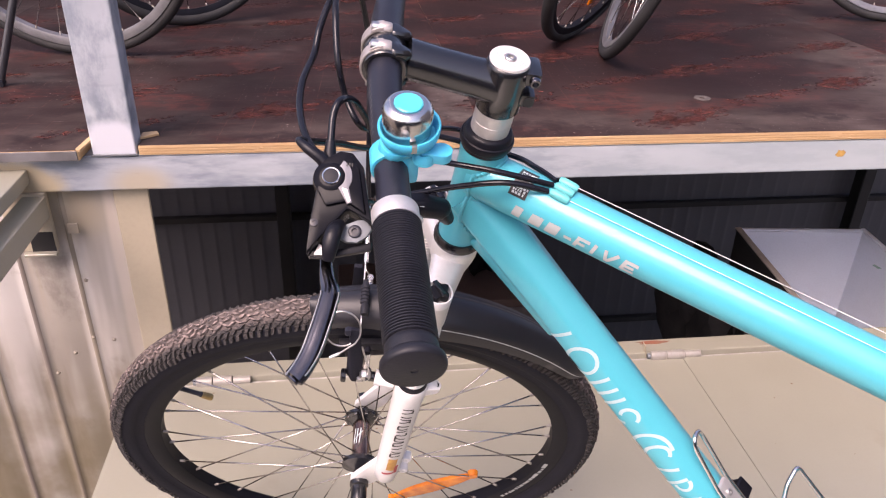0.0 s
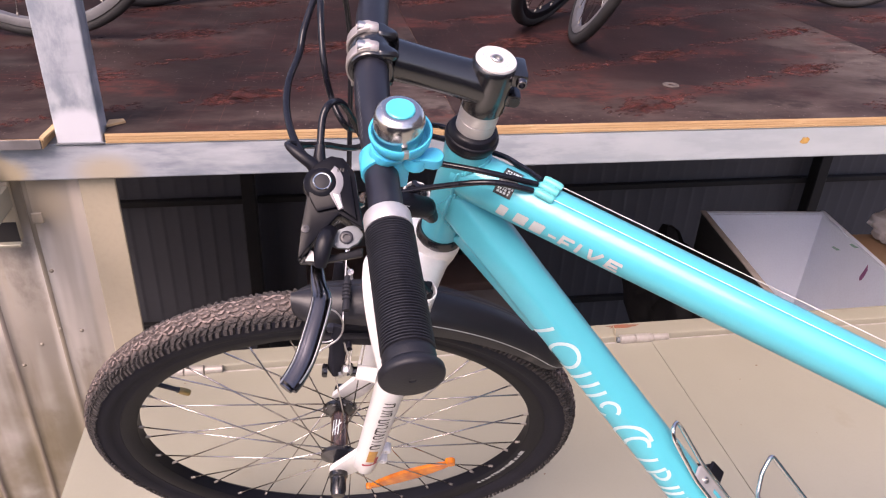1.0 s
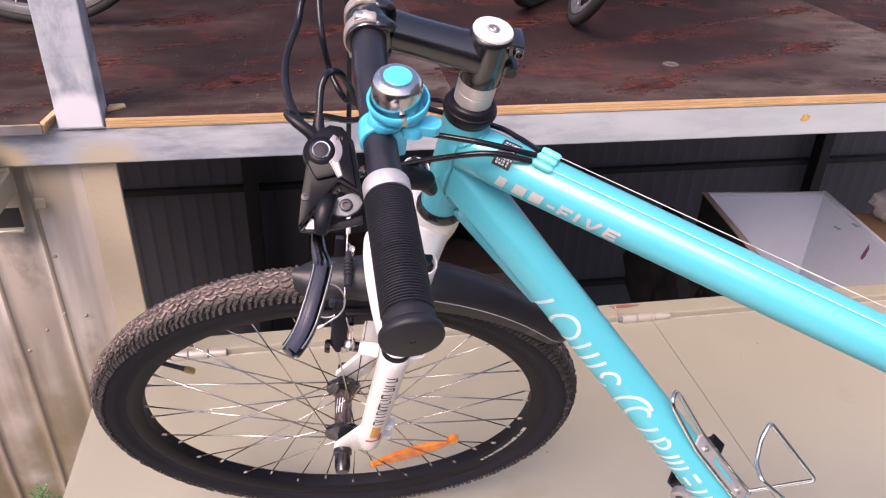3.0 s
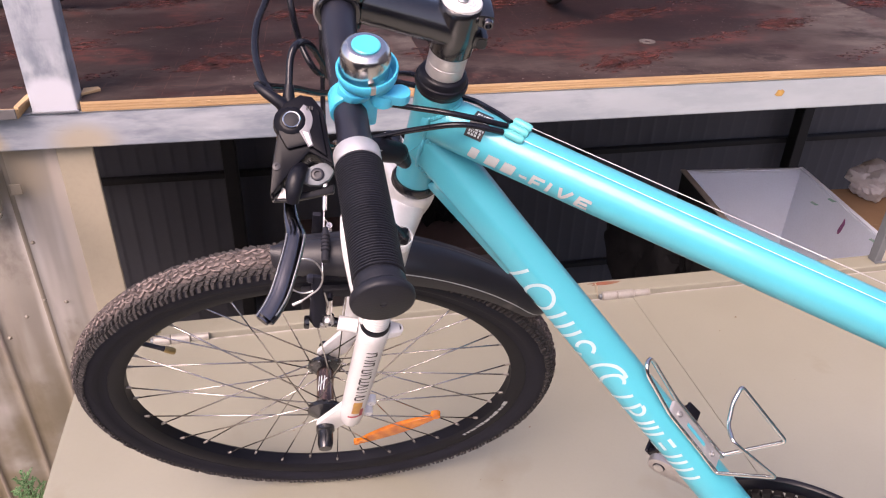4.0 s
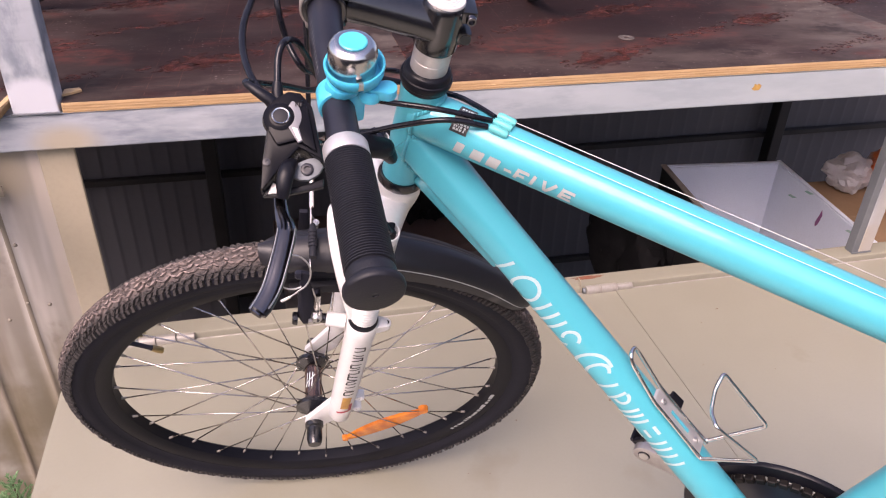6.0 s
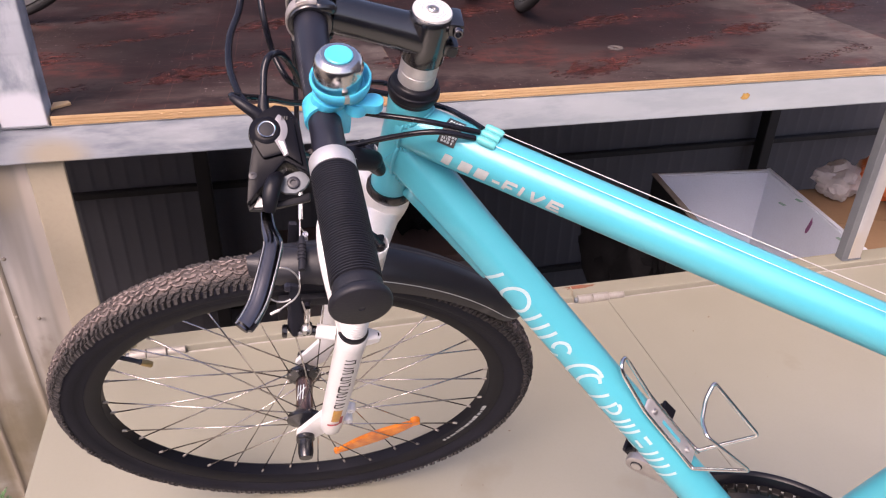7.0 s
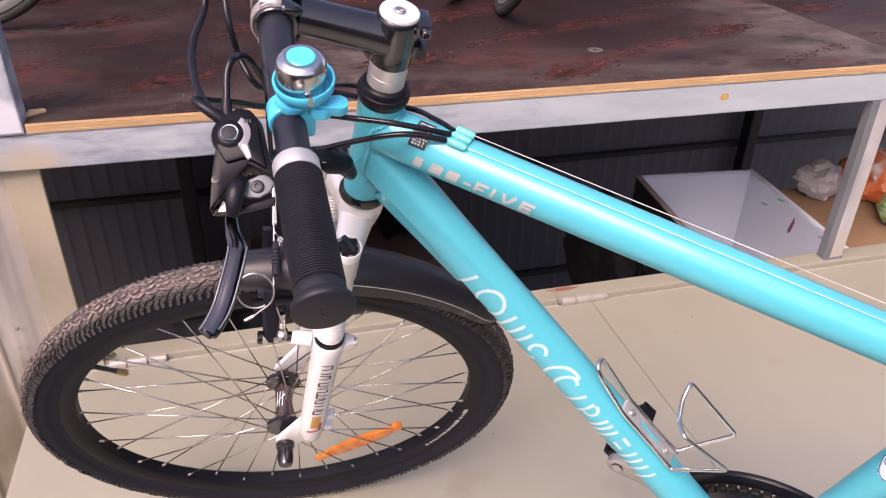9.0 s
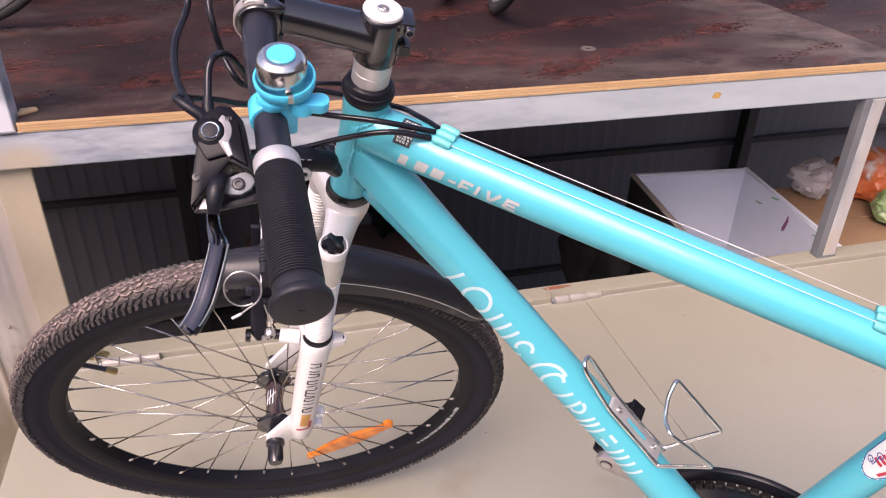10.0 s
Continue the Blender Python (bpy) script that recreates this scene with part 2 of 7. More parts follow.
def plywood_film():
    """Dark brown film-faced plywood with worn red stamps, dusty scuffs and a mesh imprint."""
    y = Layers(mat("film_faced_plywood", (0.027, 0.0125, 0.012), (0.013, 0.0075, 0.0075), rough=0.6, scale=4, spec=0.14, fine=70, bump=0.15, fine_amount=0.4))
    # a thin grey film of dust, thickest towards two of the joints and along the front edge, where it also paints in the
    # brighter light
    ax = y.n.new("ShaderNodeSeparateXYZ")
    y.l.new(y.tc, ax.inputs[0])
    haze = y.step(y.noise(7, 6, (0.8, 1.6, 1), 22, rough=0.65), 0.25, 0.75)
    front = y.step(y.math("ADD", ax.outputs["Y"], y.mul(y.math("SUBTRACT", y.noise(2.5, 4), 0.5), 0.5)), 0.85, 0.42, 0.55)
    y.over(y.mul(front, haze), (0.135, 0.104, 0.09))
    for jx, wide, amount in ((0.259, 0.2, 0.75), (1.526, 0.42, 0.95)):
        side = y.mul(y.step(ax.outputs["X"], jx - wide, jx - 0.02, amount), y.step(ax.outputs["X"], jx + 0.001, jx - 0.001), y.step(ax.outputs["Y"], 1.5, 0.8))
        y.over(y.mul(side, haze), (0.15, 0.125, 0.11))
    y.over(y.mul(y.step(y.noise(1.5, 4, (0.7, 1.5, 1), 8, (3.1, 0, 0)), 0.45, 0.65, 0.7), y.step(y.noise(9, 8, (0.8, 1.2, 1), 20, rough=0.65), 0.35, 0.75, 0.7)), (0.1, 0.08, 0.072))
    # red bloom left by worn stamps
    y.over(y.mul(y.step(y.noise(3.6, 2, (1, 1.7, 1), 22), 0.53, 0.63), y.step(y.noise(22, 7, (1, 2.2, 1), 22, rough=0.7), 0.4, 0.64, 0.7)), (0.1, 0.029, 0.023))
    # bare, blackened patches
    y.over(y.mul(y.step(y.noise(5.5, 5, (1, 1.5, 1), 15, (7, 2, 0), rough=0.6), 0.5, 0.62), y.step(y.noise(45, 5), 0.3, 0.6, 0.8)), (0.018, 0.011, 0.011))
    # pale scratches
    y.over(y.mul(y.step(y.noise(5, 3), 0.5, 0.62), y.step(y.noise(34, 10, (0.1, 2.2, 1), 24, rough=0.8), 0.6, 0.72, 0.75)), (0.26, 0.22, 0.21))
    y.over(y.mul(y.step(y.noise(3, 2, shift=(4, 0, 0)), 0.46, 0.6), y.step(y.noise(150, 3), 0.66, 0.75, 0.8)), (0.3, 0.26, 0.23))
    grid = y.n.new("ShaderNodeTexBrick")
    y.l.new(y.coords(turn=3), grid.inputs["Vector"])
    grid.offset = 0.0
    grid.inputs["Scale"].default_value = 1.0
    grid.inputs["Brick Width"].default_value, grid.inputs["Row Height"].default_value = 0.056, 0.05
    grid.inputs["Mortar Size"].default_value = 0.0007
    y.over(y.mul(grid.outputs["Fac"], y.step(y.noise(2.2, 3, shift=(1.7, 0.4, 0)), 0.46, 0.6, 0.5), y.step(y.noise(40, 3), 0.38, 0.6)), (0.13, 0.055, 0.042))
    return y.done()


def galvanised(name, paint=(), wash=(), run=(1, 1, 0.5), pale=0.75):
    """Blue-grey galvanised steel, mottled, with soft patches of paint."""
    y = Layers(mat(name, (0.4, 0.43, 0.47), (0.32, 0.35, 0.39), rough=0.45, metal=0.15, scale=9, fine=90, bump=0.03, fine_amount=0.05))
    y.over(y.step(y.noise(11, 6, run, rough=0.65), 0.42, 0.6, 0.88), (0.185, 0.22, 0.262))
    y.over(y.step(y.noise(17, 5, run, shift=(2, 3, 1)), 0.52, 0.68, pale), (0.54, 0.57, 0.6))
    y.over(y.mul(y.step(y.noise(16, 6, (0.4, 1, 2.5)), 0.6, 0.7, 0.7), y.step(y.noise(2.5, 2), 0.45, 0.6)), (0.16, 0.18, 0.21))
    for centre, size, col in paint:
        y.over(y.spot(centre, size, 0.16, 40, 0.4), col)
    for centre, size, col in wash:
        y.over(y.mul(y.spot(centre, size, 0.2, 8, 1.2), y.step(y.noise(30, 3), 0.0, 0.2, 0.8)), col)
    return y.done()


OCHRE, LILAC = (0.42, 0.36, 0.25), (0.57, 0.59, 0.64)
GALV = galvanised("galvanised_post", paint=[((-0.437, 0.448, 0.545), (0.052, 0.2, 0.05), LILAC)])
GALV_BEAM = galvanised("galvanised_beam", paint=[((-0.64, 0.45, 0.47), (0.1, 0.1, 0.05), OCHRE)], wash=[((1.75, 0.45, 0.49), (1.3, 1, 0.4), (0.39, 0.45, 0.48)), ((-0.4, 0.45, 0.472), (0.05, 0.1, 0.03), OCHRE)], run=(0.3, 1, 1.2), pale=0.4)
GALV_LEG = galvanised("galvanised_leg", paint=[((1.46, 0.45, 0.03), (0.1, 0.1, 0.07), (0.42, 0.38, 0.31))], wash=[((1.48, 0.45, 0.3), (0.035, 1, 0.6), (0.4, 0.39, 0.37))])
PLY_FILM = plywood_film()
WASHER = mat("dusty_washer", (0.1, 0.083, 0.075), (0.07, 0.058, 0.052), rough=0.8, scale=60, fine=300, bump=0.1)
STAMP_RED = mat("worn_red_stamp", (0.112, 0.035, 0.028), (0.066, 0.024, 0.021), rough=0.6, spec=0.14, scale=14, fine=90, bump=0.1, stain=(0.045, 0.022, 0.02), stain_scale=45, stain_cut=0.5, fine_amount=0.5)


def worn_through(m, lo, hi):
    """Lets a thin print fade out in ragged patches."""
    y = Layers(m)
    y.l.new(y.step(y.noise(38, 8, (0.7, 1.6, 1), 22, rough=0.7), lo, hi, 0.85), y.b.inputs["Alpha"])


worn_through(STAMP_RED, 0.38, 0.63)


def sheet_metal():
    """Weathered grey-brown corrugated sheet with upright run marks; the pale streaks paint in soft reflections."""
    y = Layers(mat("weathered_corrugated_sheet", (0.44, 0.41, 0.365), (0.32, 0.295, 0.262), rough=0.38, metal=0.2, scale=3, fine=40, bump=0.02, fine_amount=0.05))
    # pale upright streaks: the sheet's soft highlights, painted into the colour
    y.over(y.step(y.noise(6, 3, (2.2, 0.0, 0.22)), 0.44, 0.64, 0.9), (0.62, 0.6, 0.57))
    y.over(y.step(y.noise(6, 4, (2.4, 0.0, 0.3), shift=(3, 0, 7)), 0.53, 0.69, 0.65), (0.15, 0.13, 0.112))
    y.over(y.step(y.noise(12, 5, (2.6, 0.0, 0.15), shift=(8, 0, 2)), 0.58, 0.7, 0.4), (0.44, 0.38, 0.28))
    y.over(y.mul(y.step(y.noise(9, 6, (1, 0, 0.6), rough=0.65), 0.52, 0.68), y.step(y.noise(40, 4), 0.2, 0.6, 0.55)), (0.17, 0.147, 0.125))
    y.over(y.mul(y.step(y.noise(14, 6, (1, 0, 0.7), shift=(5, 0, 3)), 0.6, 0.7), y.step(y.noise(60, 4), 0.3, 0.6, 0.6)), (0.5, 0.47, 0.42))
    y.over(y.spot((-0.56, 0.47, 0.42), (0.07, 0.2, 0.07), 0.25, 14, 0.9), (0.4, 0.35, 0.27))
    y.over(y.mul(y.spot((-0.474, 0.48, 0.2), (0.013, 0.2, 0.42), 0.2, 6, 0.8), y.step(y.noise(5, 3), 0.1, 0.5, 0.85)), (0.56, 0.51, 0.45))
    # olive and darker towards the bottom: weathering with the shade there painted in
    y.over(y.mul(y.spot((-0.75, 0.47, -0.6), (1.4, 2, 0.62), 0.3, 4, 0.9), y.step(y.noise(7, 4), 0.15, 0.6, 0.85)), (0.17, 0.14, 0.08))
    return y.done()


SHEET = sheet_metal()
SHEET_EDGE = mat("yellowed_sheet_rib", (0.3, 0.262, 0.2), (0.235, 0.205, 0.165), rough=0.55, scale=9, fine=80, bump=0.05, stretch=(1, 1, 0.3), stain=(0.22, 0.19, 0.165), stain_scale=12, stain_cut=0.44)


def per_block(m, low, high):
    """Scales a material's colour by a random amount for each loose block of a mesh."""
    n, l = m.node_tree.nodes, m.node_tree.links
    b = n["Principled BSDF"]
    g = n.new("ShaderNodeNewGeometry")
    r = n.new("ShaderNodeMapRange")
    r.inputs[3].default_value, r.inputs[4].default_value = low, high
    l.new(g.outputs["Random Per Island"], r.inputs[0])
    k = n.new("ShaderNodeMix")
    k.data_type, k.blend_type = "RGBA", "MULTIPLY"
    k.inputs[0].default_value = 1
    l.new(b.inputs["Base Color"].links[0].from_socket, k.inputs[6])
    l.new(r.outputs[0], k.inputs[7])
    l.new(k.outputs[2], b.inputs["Base Color"])


def clean_shoulders(m):
    """Dust lies on the crown of the tread; the shoulders stay black."""
    y = Layers(m)
    ax = y.n.new("ShaderNodeSeparateXYZ")
    y.l.new(y.tc, ax.inputs[0])
    side = y.math("ADD", y.math("ABSOLUTE", ax.outputs["Y"], 0.0), y.mul(y.math("SUBTRACT", y.noise(160, 4), 0.5), 0.009))
    y.over(y.step(side, 0.0075, 0.0155, 0.92), (0.026, 0.0245, 0.0245))
    y.done()


per_block(TREAD, 0.8, 1.2)
clean_shoulders(TREAD)
clean_shoulders(TREAD_BASE)


# ---- mesh helpers ----
def V(*p):
    return Vector(p)


def finish(bm):
    bmesh.ops.recalc_face_normals(bm, faces=bm.faces)
    for f in bm.faces:
        f.smooth = True
    return bm


def part(name, bm, material, parent=None, label="", m=None, smooth=True, flat_over=40):
    """Links a bmesh (or mesh) as one object under a thing or a part."""
    if isinstance(bm, bpy.types.Mesh):
        me = bm
    else:
        me = bpy.data.meshes.new(name)
        flags = [f.smooth for f in bm.faces]
        bm.to_mesh(me)
        bm.free()
        for x in (material if isinstance(material, (list, tuple)) else [material]):
            me.materials.append(x)
        if smooth:
            me.set_sharp_from_angle(angle=radians(flat_over))
            me.polygons.foreach_set("use_smooth", flags)
        else:
            for f in me.polygons:
                f.use_smooth = False
    ob = new(name, me)
    if parent is not None:
        ob.parent = parent
    if m is not None:
        ob.matrix_local = m
    return tagged(ob, label)


def thing(name, label, category, group="", m=None, kind=""):
    ob = new(name)
    ob.empty_display_size = 0.05
    if m is not None:
        ob.matrix_local = m
    return tagged(ob, label, category, group, kind)


def box(x0, x1, y0, y1, z0, z1, bevel=0.0, seg=2, bm=None):
    bm2 = bmesh.new()
    bmesh.ops.create_cube(bm2, size=1)
    for v in bm2.verts:
        v.co = ((x0 + x1) / 2 + v.co.x * (x1 - x0), (y0 + y1) / 2 + v.co.y * (y1 - y0), (z0 + z1) / 2 + v.co.z * (z1 - z0))
    if bevel:
        bmesh.ops.bevel(bm2, geom=bm2.edges[:], offset=bevel, segments=seg, affect="EDGES", profile=0.6)
    return bm2 if bm is None else join(bm, bm2)


def join(bm, other, m=None):
    """Adds other's faces to bm."""
    me = bpy.data.meshes.new("tmp")
    if m is not None:
        bmesh.ops.transform(other, matrix=m, verts=other.verts)
    other.to_mesh(me)
    other.free()
    bm.from_mesh(me)
    bpy.data.meshes.remove(me)
    return bm


def smooth_path(points, steps=8):
    """Catmull-Rom through points."""
    p = [Vector(x) for x in points]
    p = [p[0] * 2 - p[1]] + p + [p[-1] * 2 - p[-2]]
    out = []
    for i in range(1, len(p) - 2):
        for k in range(steps):
            t = k / steps
            a, b, c, d = p[i - 1], p[i], p[i + 1], p[i + 2]
            out.append(0.5 * (2 * b + (c - a) * t + (2 * a - 5 * b + 4 * c - d) * t * t + (3 * b - a - 3 * c + d) * t ** 3))
    out.append(p[-2])
    return out


def tube(points, radius, n=16, cap=True, flat=1.0, up=None, closed=False):
    """Sweeps a round (or flattened) section along points. radius: a number or one for each point."""
    pts = [Vector(p) for p in points]
    bm = bmesh.new()
    rings = []
    count = len(pts)
    radii = radius if isinstance(radius, (list, tuple)) else [radius] * count
    prev = None
    for i, p in enumerate(pts):
        if closed:
            d = (pts[(i + 1) % count] - pts[i - 1]).normalized()
        else:
            d = (pts[min(i + 1, count - 1)] - pts[max(i - 1, 0)]).normalized()
        if prev is None:
            ref = Vector(up) if up else (Vector((0, 0, 1)) if abs(d.z) < 0.9 else Vector((1, 0, 0)))
        else:
            ref = prev
        u = (ref - d * ref.dot(d)).normalized()
        prev = u
        w = d.cross(u)
        rings.append([bm.verts.new(p + (u * math.cos(q) * flat + w * math.sin(q)) * radii[i]) for q in (2 * math.pi * k / n for k in range(n))])
    for i in range(count if closed else count - 1):
        r0, r1 = rings[i], rings[(i + 1) % count]
        for k in range(n):
            bm.faces.new((r0[k], r0[(k + 1) % n], r1[(k + 1) % n], r1[k]))
    if cap and not closed:
        bm.faces.new(rings[0][::-1])
        bm.faces.new(rings[-1])
    return finish(bm)


def lathe(profile, n=32, closed=False, axis="z"):
    """Turns (radius, height) pairs about an axis."""
    bm = bmesh.new()
    rings = []
    for r, h in profile:
        ring = []
        for k in range(n):
            q = 2 * math.pi * k / n
            x, y = math.cos(q) * max(r, 1e-5), math.sin(q) * max(r, 1e-5)
            ring.append(bm.verts.new((x, y, h) if axis == "z" else ((y, h, x) if axis == "y" else (h, x, y))))
        rings.append(ring)
    pairs = list(zip(rings, rings[1:])) + ([(rings[-1], rings[0])] if closed else [])
    for r0, r1 in pairs:
        for k in range(n):
            bm.faces.new((r0[k], r0[(k + 1) % n], r1[(k + 1) % n], r1[k]))
    if not closed:
        bm.faces.new(rings[0][::-1])
        bm.faces.new(rings[-1])
    bmesh.ops.remove_doubles(bm, verts=bm.verts, dist=2e-5)
    return finish(bm)


def slab(outline, depth, bevel=0.0, m=None, seg=2):
    """A closed outline in x, y, made thick along z."""
    bm = bmesh.new()
    f = bm.faces.new([bm.verts.new((x, y, 0)) for x, y in outline])
    ex = bmesh.ops.extrude_face_region(bm, geom=[f])
    bmesh.ops.translate(bm, verts=[v for v in ex["geom"] if isinstance(v, bmesh.types.BMVert)], vec=(0, 0, depth))
    finish(bm)
    if bevel:
        bmesh.ops.bevel(bm, geom=bm.edges[:], offset=bevel, segments=seg, affect="EDGES", profile=0.6)
    if m is not None:
        bmesh.ops.transform(bm, matrix=m, verts=bm.verts)
    return bm


def hull(points, bevel=0.0):
    bm = bmesh.new()
    for p in points:
        bm.verts.new(p)
    res = bmesh.ops.convex_hull(bm, input=bm.verts)
    bmesh.ops.delete(bm, geom=[g for g in set(res["geom_interior"] + res["geom_unused"]) if isinstance(g, bmesh.types.BMVert) and g.is_valid], context="VERTS")
    bmesh.ops.dissolve_limit(bm, angle_limit=radians(2), verts=bm.verts, edges=bm.edges)
    finish(bm)
    if bevel:
        bmesh.ops.bevel(bm, geom=bm.edges[:], offset=bevel, segments=2, affect="EDGES", profile=0.6, clamp_overlap=True)
    return bm


def balls(centres):
    """The hull round small balls: (x, y, z, radius)."""
    pts = []
    for x, y, z, r in centres:
        for i in range(1, 6):
            for j in range(10):
                a_, b_ = math.pi * i / 6, 2 * math.pi * j / 10
                pts.append((x + r * math.sin(a_) * math.cos(b_), y + r * math.sin(a_) * math.sin(b_), z + r * math.cos(a_)))
    return hull(pts)


def along(p, q):
    """The pose at p whose z axis runs to q."""
    p, q = Vector(p), Vector(q)
    return Matrix.Translation(p) @ (q - p).to_track_quat("Z", "Y").to_matrix().to_4x4()


def rod(p, q, r, n=14):
    return tube([p, q], r, n)


def prints(strokes, p, q, radius, side, width, lift=0.0004, shape=None):
    """Thin printed ribbons on a round tube from p to q. strokes: lists of (distance along, distance round) in metres; side: where round = 0 lies."""
    p, q = Vector(p), Vector(q)
    d = (q - p).normalized()
    u = (Vector(side) - d * d.dot(Vector(side))).normalized()
    w = d.cross(u)
    bm = bmesh.new()

    def at(s, a):
        t = a / radius
        out = u * math.cos(t) + w * math.sin(t)
        return p + d * s + out * (radius * (shape(s, out) if shape else 1) + lift)

    for st in strokes:
        fine = []
        for (s0, a0), (s1, a1) in zip(st, st[1:]):
            k = max(1, int(math.hypot(s1 - s0, a1 - a0) / 0.003))
            fine += [(s0 + (s1 - s0) * i / k, a0 + (a1 - a0) * i / k) for i in range(k)]
        fine.append(st[-1])
        last = None
        cuts = max(1, int(width / 0.0025))
        for i, (s, a_) in enumerate(fine):
            i0, i1 = max(i - 1, 0), min(i + 1, len(fine) - 1)
            ds, da = fine[i1][0] - fine[i0][0], fine[i1][1] - fine[i0][1]
            ln = math.hypot(ds, da) or 1
            ns, na = -da / ln * width, ds / ln * width
            row = [bm.verts.new(at(s + ns * (k / cuts - 0.5), a_ + na * (k / cuts - 0.5))) for k in range(cuts + 1)]
            if last:
                for k in range(cuts):
                    bm.faces.new((last[k], last[k + 1], row[k + 1], row[k]))
            last = row
    return finish(bm)


def arc(s, a_, r, q0, q1, n=10, squash=1.0):
    return [(s + r * squash * math.cos(radians(q0 + (q1 - q0) * i / n)), a_ + r * math.sin(radians(q0 + (q1 - q0) * i / n))) for i in range(n + 1)]


# ---- setting ----
GROUND_Z = -2.3


def structure(name, bm, material, label, category, **kw):
    ob = part(name, bm, material, None, label, **kw)
    return tagged(ob, category=category, kind="structure")


def build_ground():
    bm = bmesh.new()
    bmesh.ops.create_grid(bm, x_segments=40, y_segments=40, size=400)
    for v in bm.verts:
        v.co.z = GROUND_Z
    structure("ground", bm, GROUND, "bare brown gravelly soil below the raised walkway", "ground")


def build_deck():
    # hinged walkway plates, two sheets with a hairline seam, on a steel frame
    for x0, x1, tag in ((-0.49, 0.7444, 1), (0.7458, 2.3, 2)):
        ob = structure("floor_%d" % tag, box(x0, x1, -2.0, 0.4255, 0.0, 0.006, 0.0006), BEIGE, "smooth beige enamelled steel walkway plate with scuffs", "walkway plate")
    bm = bmesh.new()
    for y in (-1.9, -1.2, -0.5, 0.2):
        box(-0.47, 2.28, y, y + 0.04, -0.07, -0.0005, 0.003, 1, bm)
    for x in (-0.485, 2.24):
        box(x, x + 0.04, -2.0, 0.41, -0.075, -0.0005, 0.003, 1, bm)
    for x in (-0.46, 2.22):
        for y in (-1.9, 0.2):
            box(x, x + 0.04, y, y + 0.04, GROUND_Z, -0.07, 0.003, 1, bm)
    structure("trim_walkway_frame", bm, BEIGE_POST, "beige steel frame and legs under the walkway plates", "frame")
    # sill beam behind the hinge line
    structure("trim_sill", box(-0.49, 2.3, 0.436, 0.487, -0.09, 0.018, 0.004), BEIGE, "beige painted steel sill beam behind the hinges", "beam")


def build_platform():
    # galvanised edge beam
    bm = bmesh.new()
    prof = [(0.45, 0.458), (0.52, 0.458), (0.52, 0.463), (0.455, 0.463), (0.455, 0.523), (0.52, 0.523), (0.52, 0.528), (0.45, 0.528)]
    ends = [[bm.verts.new((x, y, z)) for y, z in prof] for x in (-2.4, 3.6)]
    for k in range(len(prof)):
        bm.faces.new((ends[0][k], ends[0][(k + 1) % 8], ends[1][(k + 1) % 8], ends[1][k]))
    bm.faces.new(ends[0][::-1])
    bm.faces.new(ends[1])
    finish(bm)
    bmesh.ops.bevel(bm, geom=[e for e in bm.edges if abs(e.verts[0].co.x - e.verts[1].co.x) > 1], offset=0.003, segments=2, affect="EDGES")
    structure("trim_edge_beam", bm, GALV_BEAM, "galvanised steel channel beam along the platform edge", "beam")
    # joists
    bm = bmesh.new()
    for x in (-2.3, -1.5, -0.46, 0.5, 1.42, 2.4, 3.4):
        box(x, x + 0.05, 0.524, 3.2, 0.458, 0.5275, 0.003, 1, bm)
    structure("trim_joists", bm, GALV_DULL, "galvanised joists under the platform floor", "joists")
    # floor panels: film above, raw plies at the edge; the second is notched round the post
    notched = [(-1.006, 0.43), (-0.494, 0.43), (-0.49, 0.504), (-0.394, 0.504), (-0.394, 0.449), (0.2587, 0.449), (0.2587, 3.2), (-1.006, 3.2)]
    others = [[(x0, y0), (x1, y0), (x1, 3.2), (x0, 3.2)] for x0, x1, y0 in ((-2.4, -1.007, 0.43), (0.2595, 1.5255, 0.449), (1.5265, 2.792, 0.449), (2.793, 3.6, 0.449))]
    for outline in [notched] + others:
        top = part("floor_panel", slab(outline, 0.018, m=Matrix.Translation((0, 0, 0.5285))), PLY_EDGE, None, smooth=False)
        tagged(top, "raw plywood core of the platform panel, splintered at the edge", "plywood panel", "platform floor panels", "structure")
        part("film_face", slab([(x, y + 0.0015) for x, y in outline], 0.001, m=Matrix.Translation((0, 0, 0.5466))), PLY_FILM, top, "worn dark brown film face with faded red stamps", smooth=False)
    # plies: thin dark glue lines along the raw front edge, and frayed splinters
    rnd = random.Random(5)
    bm = bmesh.new()
    for z in (0.5315, 0.5365, 0.5415):
        x = -0.393
        while x < 3.5:
            ln = rnd.uniform(0.2, 0.7)
            box(x, x + ln, 0.4482, 0.4493, z - 0.0005, z + 0.0004, 0, 1, bm)
            x += ln + rnd.uniform(0.002, 0.03)
    ob = part("ply_line", bm, mat("ply_glue_line", (0.42, 0.27, 0.13), (0.3, 0.18, 0.08), rough=0.8, scale=12), None, "brown glue lines and splinters along the raw plywood edge")
    tagged(ob, category="plywood edge", kind="stuff")
    bm = bmesh.new()
    for k in range(36):
        x = rnd.uniform(-0.39, 1.9)
        ln = rnd.uniform(0.004, 0.03)
        z = rnd.uniform(0.529, 0.546)
        v = [bm.verts.new(c) for c in ((x, 0.4485, z), (x + ln, 0.4485 - rnd.uniform(0.0005, 0.003), z + rnd.uniform(-0.002, 0.002)), (x + ln * 0.8, 0.4485, z + 0.0015))]
        bm.faces.new(v)
    ob = part("splinter", bm, PLY_EDGE, None, "pale splinters lifting from the raw plywood edge")
    tagged(ob, category="splinters", kind="stuff")


